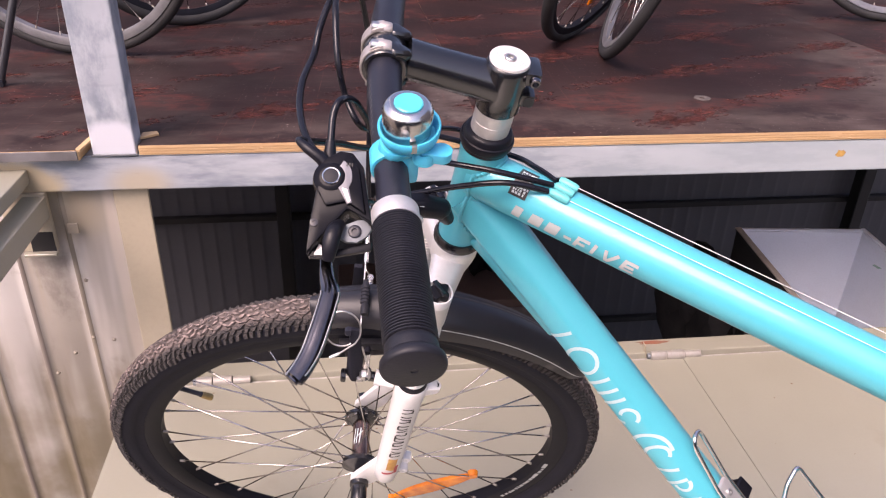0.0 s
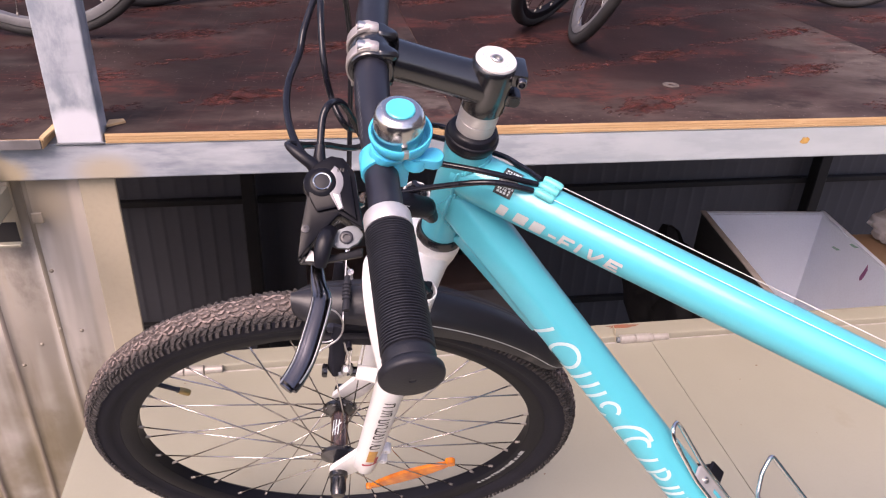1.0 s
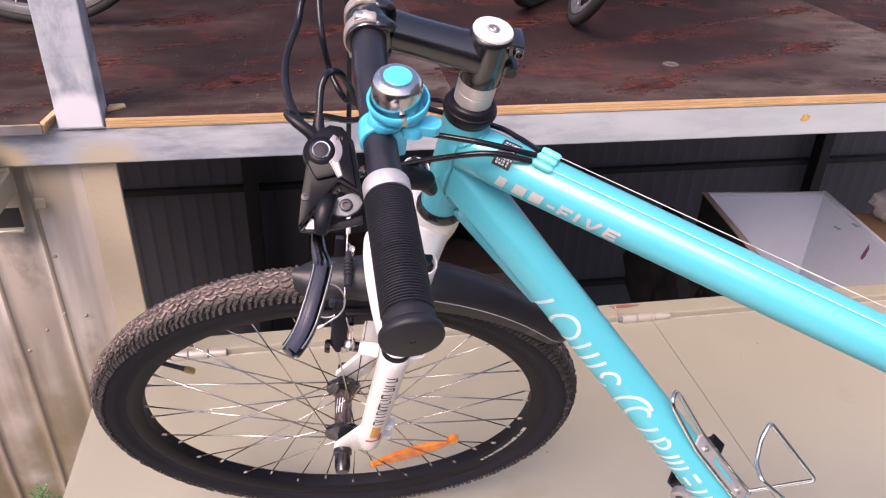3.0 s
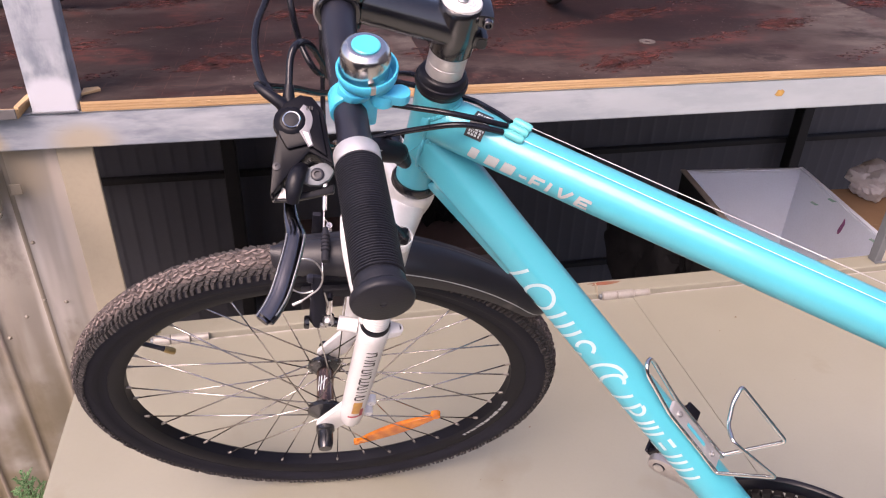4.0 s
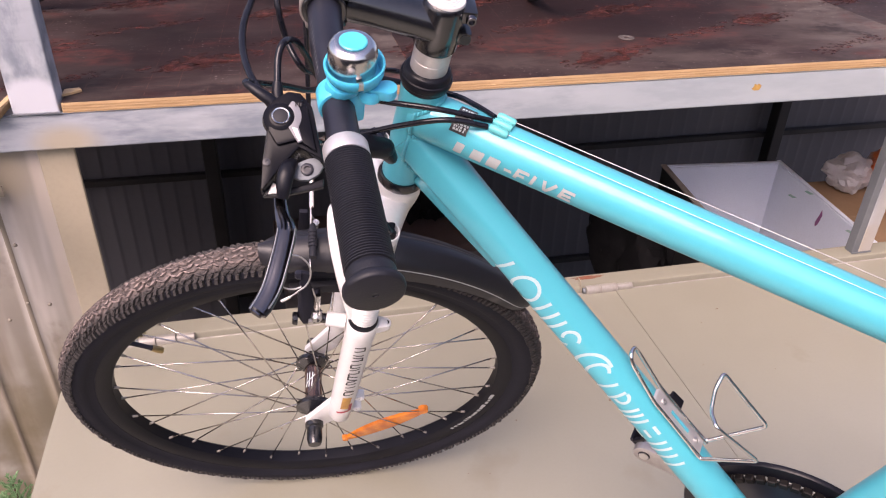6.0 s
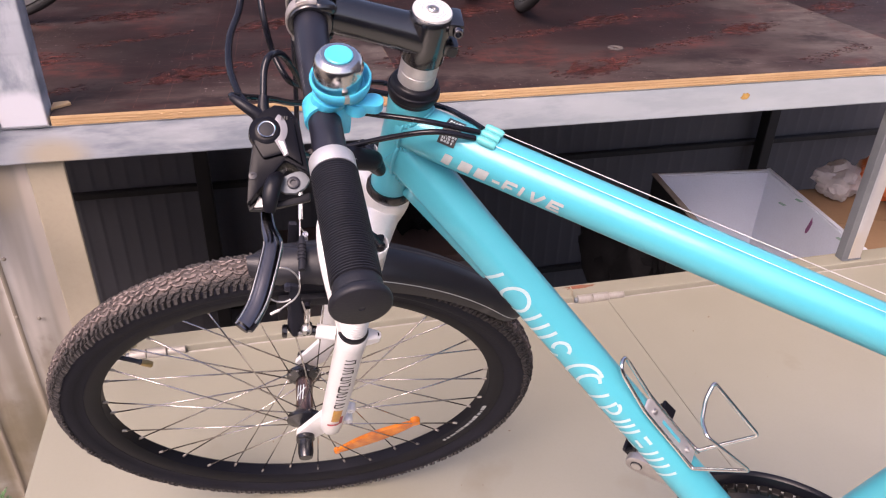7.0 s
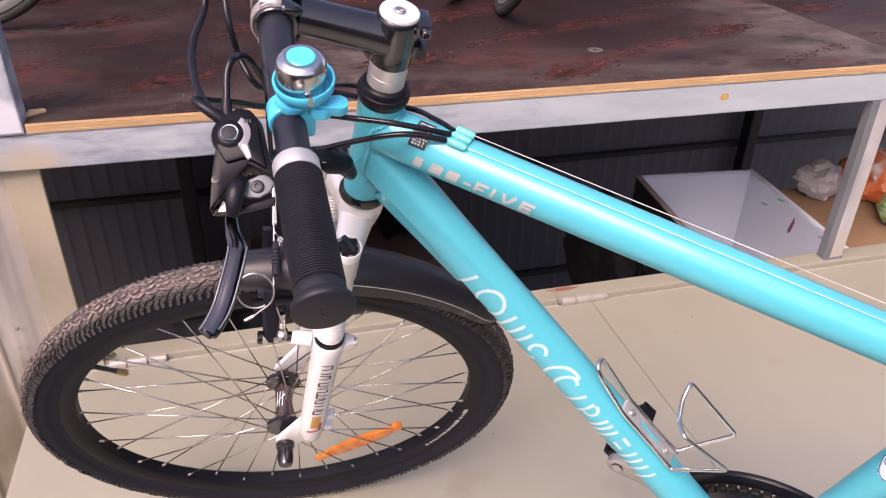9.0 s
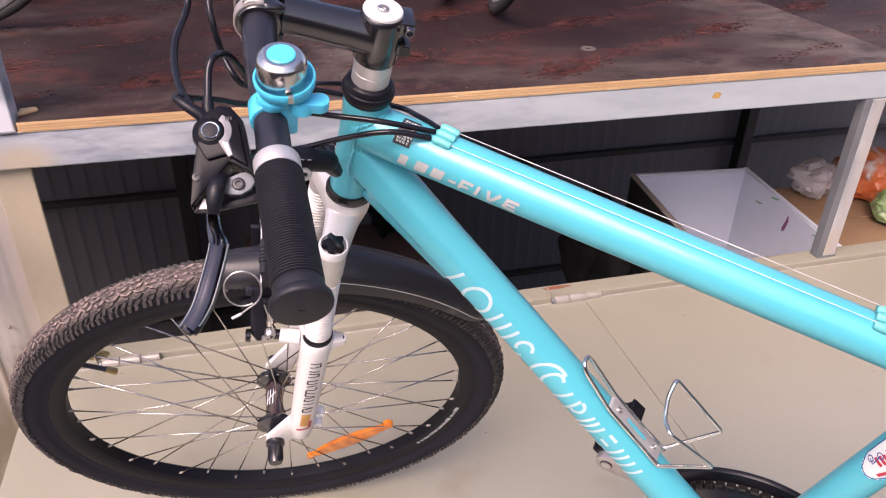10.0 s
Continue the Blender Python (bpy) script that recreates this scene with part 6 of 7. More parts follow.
part("sticker_mark", prints([arc(0.3000, -0.0045, 0.0028, 0, 360, 12), arc(0.2890, -0.0075, 0.0028, 0, 360, 12), [(0.3, -0.0045), (0.2870, -0.003), (0.2890, -0.0075)]], sp, sq, 0.0172, ST_SIDE, 0.001, 0.0009), BLUE_RED, fr_, smooth=False)


# cable stops on the top tube and the bare wires between them
def cable_stop(x):
    base = tt(x)
    TT_R = tt_r(x)
    part("cable_stop", hull([(dx, y, TT_R - 0.004) for dx in (-0.006, 0.006) for y in (-0.01, 0.01)] + [(dx, y, TT_R + 0.0012) for dx in (-0.005, 0.005) for y in (-0.0095, 0.0095)], 0.001), TEAL_PLASTIC, fr_, "turquoise triple cable stop", m=Matrix.Translation(base))
    return base


STOP_Y = (-0.0078, 0.0, 0.0078)
for x in (0.078, 0.445):
    base = cable_stop(x)
    for y in STOP_Y:
        z = (math.sqrt(tt_r(x) ** 2 - y * y) if y < 0 else tt_r(x) + 0.05 * y) + 0.002
        part("stop_barrel", tube([base + V(-0.0085, y, z - 0.0005), base + V(-0.0055, y, z), base + V(0.0055, y, z + 0.0005), base + V(0.008, y, z + 0.0005)], [0.0031, 0.0038, 0.0038, 0.0028], 14), TEAL_PLASTIC, fr_)
z = math.sqrt(tt_r(0.08) ** 2 - 0.0078 ** 2) + 0.0026
part("gear_wire", rod(tt(0.085) + V(0, -0.0078, z), tt(0.439) + V(0, -0.0078, z), 0.00028, 6), WIRE, fr_, "bare steel inner wire")
part("gear_wire", rod(tt(0.085) + V(0, 0.0072, 0.0258), tt(0.439) + V(0, 0.0072, 0.0262), 0.00042, 8), WIRE, fr_, "bright bare steel inner wire")

# ---- bottle cage ----
def rounded(points, r=0.006, n=5):
    """A straight-sided line with small bends at its corners."""
    p = [Vector(q) for q in points]
    out = [p[0]]
    for a_, b_, c_ in zip(p, p[1:], p[2:]):
        k = min(r, (a_ - b_).length * 0.45, (c_ - b_).length * 0.45)
        u, v = b_ + (a_ - b_).normalized() * k, b_ + (c_ - b_).normalized() * k
        for i in range(n + 1):
            t = i / n
            out.append(u * (1 - t) ** 2 + b_ * 2 * t * (1 - t) + v * t * t)
    return out + [p[-1]]


cage_dir = (dt(0.4) - dt(0.3)).normalized()
cage_up = V(-cage_dir.z, 0, cage_dir.x)
org = dt(0.3257) + cage_up * DT_R
CM = Matrix(((cage_dir.x, 0, cage_up.x, org.x), (0, 1, 0, 0), (cage_dir.z, 0, cage_up.z, org.z), (0, 0, 0, 1)))
plate = hull([(x, y, z) for x in (-0.011, 0.073) for y in (-0.0085, 0.0085) for z in (0.002, 0.0045)] + [(-0.014, y, 0.003) for y in (-0.005, 0.005)], 0.001)
cage = part("bottle_cage", plate, ALLOY, bike, "bent silver wire bottle cage on the down tube", m=FRAME @ CM)
part("slot", box(0.015, 0.047, -0.0022, 0.0022, 0.0046, 0.005, 0.0002, 1), TEAL, cage)
for x in (0.0, 0.0605):
    part("cage_bolt", lathe([(0, 0.0046), (0.0035, 0.0046), (0.0035, 0.0062), (0.0028, 0.0068), (0.0016, 0.0068), (0.0014, 0.0055), (0, 0.0055)], 16), STEEL, cage, "dull steel cage bolt", m=Matrix.Translation((x, 0, 0)))
wire = rounded([(0.078, -0.0105, 0.004), (-0.012, -0.0105, 0.0045), (-0.064, -0.0092, 0.0135), (-0.0735, -0.0055, 0.0165), (-0.0735, 0.0055, 0.0165), (-0.064, 0.0092, 0.0135), (-0.012, 0.0105, 0.0045), (0.078, 0.0105, 0.004)], 0.006)
part("cage_wire", tube(wire, 0.0021, 10), CHROME, cage)
loop = rounded([(0.045, -0.0105, 0.0042), (0.076, -0.0118, 0.0042), (0.0757, -0.0203, 0.0715), (0.009, -0.034, 0.0695), (0.003, -0.019, 0.0635), (-0.0045, 0.002, 0.067), (-0.0085, 0.0185, 0.0745), (0.0725, 0.0203, 0.0745), (0.076, 0.0118, 0.0042), (0.045, 0.0105, 0.0042)], 0.0048)
part("cage_wire", tube(loop, 0.0021, 10), CHROME, cage, "bright wire hoop")

# ---- cranks, chain guard, pedals ----
OILY = mat("oily_chain", (0.02, 0.016, 0.015), (0.01, 0.009, 0.0085), rough=0.5, metal=0.6, scale=90)


CRANK = mat("worn_crank_alloy", (0.42, 0.4, 0.38), (0.3, 0.28, 0.265), rough=0.42, metal=0.6, scale=40, fine=300)


def cranks():
    c = part("chainset", lathe([(0.094, 0.046), (0.112, 0.046), (0.1135, 0.048), (0.1135, 0.0515), (0.111, 0.0535), (0.098, 0.0535), (0.094, 0.0515)], 72, closed=True, axis="y"), BLACK_PLASTIC, bike, "black chainset with a plastic chain guard ring", m=FRAME @ Matrix.Translation(BB))
    part("chainring", lathe([(0.05, 0.04), (0.091, 0.04), (0.091, 0.043), (0.05, 0.043)], 60, closed=True, axis="y"), BLACK_SATIN, c)
    bm = bmesh.new()
    for k in range(44):
        q = 2 * math.pi * k / 44
        box(-0.0022, 0.0022, 0.0403, 0.0427, 0.0908, 0.0965, 0.0006, 1, bm)
        bmesh.ops.rotate(bm, verts=bm.verts, cent=(0, 0, 0), matrix=Matrix.Rotation(2 * math.pi / 44, 3, "Y"))
    part("teeth", bm, OILY, c)
    link = box(-0.0048, 0.0048, 0.0375, 0.0455, 0.0888, 0.0978, 0.001, 1)
    me = bpy.data.meshes.new("chain_link")
    link.to_mesh(me)
    me.materials.append(OILY)
    for k in range(26):
        part("chain_link", me, None, c, m=Matrix.Rotation(radians(-95 + k * 7.4), 4, "Y"))
    for k in range(4):
        part("spider_arm", hull([(x, y, z) for x in (-0.007, 0.007) for y in (0.0435, 0.0475) for z in (0.015, 0.095)], 0.001), BLACK_SATIN, c, m=Matrix.Rotation(radians(90 * k + 20), 4, "Y"))
    for s, ang in ((1, -101.5), (-1, 78.5)):
        m = Matrix.Rotation(radians(ang), 4, "Y")
        y = s * 0.062
        arm = hull(ring_xz(0, 0, 0.0165, y - 0.006) + ring_xz(0, 0, 0.0165, y + 0.006) + ring_xz(0, 0.1715, 0.0145, y - 0.0055) + ring_xz(0, 0.1715, 0.0145, y + 0.0055), 0.002)
        part("crank_arm", arm, CRANK, c, "silver alloy crank arm", m=m)
        yi = y - s * 0.0064
        part("axle_end", lathe([(0, yi), (0.0075, yi), (0.0075, yi + s * 0.0008), (0, yi + s * 0.0008)], 18, axis="y"), BLACK_SATIN, c, "dark pedal axle end", m=m @ Matrix.Translation((0, 0, 0.1715)))
        part("pedal_axle", lathe([(0, y - 0.0075), (0.0062, y - 0.0075), (0.0062, y + s * 0.07), (0, y + s * 0.07)], 14, axis="y"), STEEL, c, m=m @ Matrix.Translation((0, 0, 0.1715)))
        y0, y1 = sorted((y + s * 0.016, y + s * 0.088))
        ped = part("pedal", lathe([(0, y0), (0.011, y0), (0.0115, y0 + 0.01), (0.0115, y1 - 0.01), (0.011, y1), (0, y1)], 18, axis="y"), BLACK_PLASTIC, c, "black plastic platform pedal", m=m @ Matrix.Translation((0, 0, 0.1715)) @ Matrix.Rotation(radians(35), 4, "Y"))
        for x in (-0.025, 0.021):
            part("pedal_cage", box(x, x + 0.005, y0, y1, -0.011, 0.011, 0.0015, 1), BLACK_PLASTIC, bike, m=FRAME @ Matrix.Translation(BB) @ m @ Matrix.Translation((0, 0, 0.1715)) @ Matrix.Rotation(radians(35), 4, "Y"))
        for yy in (y0, y1 - 0.006):
            part("pedal_cage", box(-0.025, 0.026, yy, yy + 0.006, -0.008, 0.008, 0.0015, 1), BLACK_PLASTIC, bike, m=FRAME @ Matrix.Translation(BB) @ m @ Matrix.Translation((0, 0, 0.1715)) @ Matrix.Rotation(radians(35), 4, "Y"))


def ring_xz(x, z, r, y, n=16):
    return [(x + r * math.cos(2 * math.pi * k / n), y, z + r * math.sin(2 * math.pi * k / n)) for k in range(n)]


cranks()

# seat post, saddle, stand
d = (ST_TOP - BB).normalized()
part("seat_post", tube([ST_TOP - d * 0.05, ST_TOP + d * 0.16], 0.0136, 24), BLACK_SATIN, bike, "black seat post", m=FRAME)
top = ST_TOP + d * 0.165
sad = hull([top + V(x, y, z) for x, y, z in ((-0.14, -0.018, 0.028), (-0.14, 0.018, 0.028), (-0.14, 0.015, 0.005), (-0.14, -0.015, 0.005), (0.0, -0.04, 0.05), (0.0, 0.04, 0.05), (0.11, -0.07, 0.1), (0.11, 0.07, 0.1), (0.13, -0.05, 0.105), (0.13, 0.05, 0.105), (0.1, 0.06, 0.06), (0.1, -0.06, 0.06))], 0.012)
part("saddle", sad, BLACK_PLASTIC, bike, "black padded saddle", m=FRAME)
foot_w = (FRAME @ (HUB + V(-0.12, -0.09, -0.02)))
part("kick_stand", tube(smooth_path([foot_w, foot_w + V(-0.02, -0.05, -0.12), V(foot_w.x - 0.04, foot_w.y - 0.13, 0.012)], 5), 0.008, 12), BLACK_SATIN, bike, "black side stand")

# ---- cables ----
def cable(points, r, material, label, steps=8, n=12):
    return part("cable", tube(smooth_path(points, steps), r, n), material, bike, label)


def fp(*p):
    return FRONT @ V(*p)


def gp(*p):
    return FRAME @ V(*p)


stop_in = [tt(0.067) + V(0, y, math.sqrt(tt_r(0.07) ** 2 - y * y) + 0.0016) for y in STOP_Y]
HOUSING = "black brake or gear cable housing"
cable([fp(0.0778, 0.1, 0.64), fp(0.0777, 0.085, 0.6513), fp(0.0736, 0.075, 0.6554), fp(0.0654, 0.06, 0.6445), fp(0.0556, 0.047, 0.621), fp(0.0476, 0.043, 0.603), fp(0.034, 0.05, 0.592), gp(-0.012, -0.045, 0.569), gp(0.03, -0.028, 0.5745), FRAME @ stop_in[1]], 0.0025, CABLE, HOUSING)
cable([fp(0.08, 0.114, 0.631), fp(0.083, 0.112, 0.6345), fp(0.0946, 0.09, 0.6341), fp(0.1013, 0.06, 0.6324), fp(0.1018, 0.03, 0.6332), fp(0.0964, 0.0, 0.6345), fp(0.094, -0.02, 0.645), fp(0.086, -0.05, 0.655), fp(0.07, -0.09, 0.64), fp(0.055, -0.11, 0.58), fp(0.045, -0.1, 0.5), fp(0.04, -0.085, 0.45), fp(0.034, -0.077, 0.398)], 0.0026, CABLE, HOUSING)
cable([fp(0.07, 0.12, 0.612), fp(0.045, 0.1, 0.588), gp(-0.055, -0.062, 0.511), gp(-0.029, -0.056, 0.528), gp(0.004, -0.044, 0.5515), gp(0.038, -0.0285, 0.5685), FRAME @ stop_in[0]], 0.0025, CABLE, HOUSING)
cable([fp(0.0965, 0.1045, 0.641), fp(0.0978, 0.099, 0.638), fp(0.0889, 0.09, 0.6298), fp(0.0727, 0.06, 0.6034), fp(0.0442, 0.02, 0.567), fp(0.012, -0.03, 0.545), gp(0.011, 0.032, 0.541), gp(0.044, 0.019, 0.556), FRAME @ stop_in[2]], 0.0025, CABLE, HOUSING)
cable([fp(0.083, -0.15, 0.64), fp(0.085, -0.05, 0.66), fp(0.08, 0.0, 0.6395), fp(0.071, 0.015, 0.612), fp(0.06, 0.03, 0.6), fp(0.05, 0.02, 0.585), fp(0.03, -0.01, 0.56), gp(-0.05, 0.05, 0.52), gp(0.0, 0.033, 0.537)], 0.0025, CABLE, HOUSING)

# ---- front brake ----
def brake():
    b = None
    for s in (-1, 1):
        arm = hull([(0.019, s * 0.0545, 0.238), (0.033, s * 0.056, 0.238), (0.02, s * 0.05, 0.255), (0.036, s * 0.053, 0.252), (0.033, s * 0.044, 0.318), (0.042, s * 0.043, 0.319), (0.033, s * 0.039, 0.317), (0.042, s * 0.0385, 0.318), (0.024, s * 0.046, 0.24), (0.04, s * 0.047, 0.24)], 0.0018)
        if b is None:
            b = part("front_brake", arm, TYRE, bike, "black linear-pull front brake with a rubber boot", m=FRONT @ Matrix.Translation((0, 0, 0.02)))
        else:
            part("brake_arm", arm, TYRE, b)
        part("pivot_boss", rod((-0.012, s * LEG_B * 0.96, 0.25), (0.009, s * 0.055, 0.25), 0.0085, 16), WHITE_PAINT, b, "white brake boss")
        part("pivot_pin", rod((0.009, s * 0.055, 0.25), (0.026, s * 0.0535, 0.25), 0.0055, 14), BLACK_GLOSS, b)
        part("pad_washer", lathe([(0, 0), (0.0065, 0), (0.0065, 0.0022), (0, 0.0022)], 16, axis="y"), CHROME, b, m=Matrix.Translation((0.02, s * 0.0505, 0.256)))
        part("tension_screw", rod((0.026, s * 0.0575, 0.25), (0.026, s * 0.0615, 0.25), 0.003, 10), STEEL, b)
        part("threaded_stud", tube([V(0.0215, s * 0.05, 0.288), V(0.0215, s * 0.057, 0.275), V(0.0215, s * 0.0575, 0.272)], [0.0036, 0.0036, 0.0026], 12), CHROME, b, "bright threaded pad stud")
        part("pivot_bolt", lathe([(0, 0), (0.0075, 0), (0.0075, 0.004), (0.006, 0.0055), (0, 0.0055)], 16, axis="x"), BLACK_GLOSS, b, m=Matrix.Translation((0.04, s * 0.052, 0.244)))
        pad = hull([(x, s * y, z) for x, z in ((-0.02, 0.2655), (0.0, 0.2695), (0.035, 0.267), (0.05, 0.262), (0.05, 0.271), (0.0, 0.279), (-0.02, 0.2755)) for y in (0.0135, 0.023)], 0.0015)
        part("brake_pad", pad, RUBBER, b, m=Matrix.Translation((0, 0, -0.012)))
        part("pad_bolt", rod((0.018, s * 0.02, 0.256), (0.02, s * 0.062, 0.256), 0.0033, 12), BLACK_SATIN, b)
        part("pad_nut", lathe([(0, 0), (0.0062, 0), (0.0062, 0.006), (0.0045, 0.008), (0, 0.008)], 8, axis="y"), STEEL, b, m=Matrix.Translation((0.02, s * 0.054 - (0.008 if s < 0 else 0), 0.256)))
        part("return_spring", tube(smooth_path([(0.018, s * 0.056, 0.244), (0.018, s * 0.06, 0.27), (0.028, s * 0.05, 0.3)], 5), 0.0009, 6), STEEL, b)
    arch = [(-0.024, 0.058, 0.262), (-0.018, 0.056, 0.285), (-0.005, 0.047, 0.325), (0.006, 0.026, 0.358), (0.009, 0.0, 0.366), (0.006, -0.026, 0.358), (-0.005, -0.047, 0.325), (-0.018, -0.056, 0.285), (-0.024, -0.058, 0.262)]
    part("fork_arch", tube(smooth_path(arch, 6), 0.0095, 18, flat=0.7), WHITE_PAINT, b, "white fork brace arch", m=Matrix.Translation((0, 0, -0.02)))
    part("brake_wire", rod((0.032, 0.046, 0.32), (0.031, -0.07, 0.345), 0.0009, 8), CHROME, b, "bare brake wire")
    prof = [(0, -0.034), (0.0028, -0.034), (0.0034, -0.03)]
    for k in range(5):
        z = -0.026 + k * 0.0042
        prof += [(0.0046, z), (0.0046, z + 0.0022), (0.0034, z + 0.003)]
    prof += [(0.0042, -0.003), (0.004, 0.006), (0, 0.007)]
    part("boot", lathe(prof, 18, axis="y"), RUBBER, b, "ribbed black rubber boot", m=Matrix.Translation((0.0295, 0.024, 0.329)) @ Matrix.Rotation(radians(-8), 4, "X"))
    part("noodle", tube(smooth_path([(0.0308, -0.03, 0.338), (0.031, -0.055, 0.347), (0.032, -0.07, 0.358), (0.034, -0.076, 0.375)], 5), 0.0026, 12), CHROME, b, "bent steel cable guide")
    part("anchor_bolt", lathe([(0, 0), (0.0055, 0), (0.0055, 0.004), (0.0035, 0.006), (0, 0.006)], 6, axis="x"), BLACK_SATIN, b, m=Matrix.Translation((0.041, 0.042, 0.314)))
    # spare wire curled into a ring, with its crimped end
    cen = V(0.05, 0.045, 0.342)
    e1, e2 = V(1, 0, 0.05).normalized(), V(0, -0.45, 0.89).normalized()
    loop = [cen + e1 * 0.0185 * math.cos(q) + e2 * 0.0205 * math.sin(q) + V(0, 0.0015 * q / 3, 0) for q in (math.radians(-150 + 10 * k) for k in range(40))]
    part("wire_tail", tube([V(0.039, 0.043, 0.315), V(0.04, 0.046, 0.318)] + loop[3:] + [loop[-1] + V(0.01, 0.004, -0.008)], 0.0009, 8), STEEL, b, "curled spare brake wire", m=Matrix.Translation((0, 0, -0.02)))
    e = loop[-1] + V(0.01, 0.004, -0.008)
    part("wire_end", rod(e, e + V(0.009, 0.003, -0.004), 0.0017, 10), ALLOY, b, m=Matrix.Translation((0, 0, -0.02)))


brake()

# ---- mudguard ----
def mudguard():
    bm = bmesh.new()
    rows = []
    n_ = 40
    edge = []
    for i in range(n_ + 1):
        t = i / n_
        deg = 14.5 - 61 * t
        ang = radians(deg)
        # the crest rises behind the fork, and the tail twists and narrows
        w = min(1, max(0, (14 - deg) / 24))
        w = w * w * (3 - 2 * w)
        u = max(0, (-deg - 8) / 38.5)
        crest, tilt = 0.3385 + 0.01 * w + 0.002 * u, 0.002 * u
        half = 0.021 + 0.0035 * w - 0.004 * u - (0.012 * ((t - 0.88) / 0.12) ** 2 if t > 0.88 else 0) - (0.012 * ((0.08 - t) / 0.08) ** 2 if t < 0.08 else 0)
        prof = [(-1.12, -0.0145), (-1.05, -0.0105), (-0.8, -0.0085), (-0.62, -0.007), (-0.5, -0.003), (-0.25, 0.0008), (0, 0.0015), (0.3, 0.0005), (0.6, -0.003), (0.85, -0.008), (0.97, -0.012), (1.0, -0.0145)]
        v = min(1, max(0, (6 - deg) / 14))
        prof.append((1.0, -0.0145 - (0.006 + 0.014 * v - 0.0125 * min(u, 1))))
        pts = [Vector(((crest + h + tilt * y) * math.sin(ang), 0.003 + y * half, (crest + h + tilt * y) * math.cos(ang))) for y, h in prof]
        rows.append([bm.verts.new(p) for p in pts])
        if deg < -4:
            edge.append(pts[-2] + Vector((0, 0.0009, 0)))
    for r0, r1 in zip(rows, rows[1:]):
        for k in range(len(r0) - 1):
            bm.faces.new((r0[k], r0[k + 1], r1[k + 1], r1[k]))
    bm.normal_update()
    bmesh.ops.solidify(bm, geom=bm.faces[:], thickness=-0.0016)
    g = part("mudguard", finish(bm), MUDGUARD, bike, "dark grey plastic front mudguard", m=FRONT, flat_over=50)
    # thin pale line along the near side's crease
    part("crease_line", tube(edge, 0.001, 6), PINKGREY, g, "pale line along the crease")
    part("mount", rod((AXIS, 0, 0.35), (AXIS, 0, 0.394), 0.009, 16), BLACK_PLASTIC, g)


mudguard()


# ---- bicycles parked on the platform ----
BG_TYRE = mat("grey_dusty_tyre", (0.013, 0.013, 0.014), (0.024, 0.0235, 0.024), rough=0.75, scale=20, fine=200, bump=0.1)
BG_RIM = mat("dull_silver_rim", (0.26, 0.26, 0.27), (0.18, 0.18, 0.19), rough=0.45, metal=0.6, scale=20)
BG_FRAME = mat("dark_bicycle_paint", (0.03, 0.03, 0.035), rough=0.3, coat=0.4, scale=20)
bg_spokes = [spoke_mesh("spoke", 0.02, f, 0.29, radians(c), 0.0013) for f in (0.03, -0.03) for c in (60, -60)]


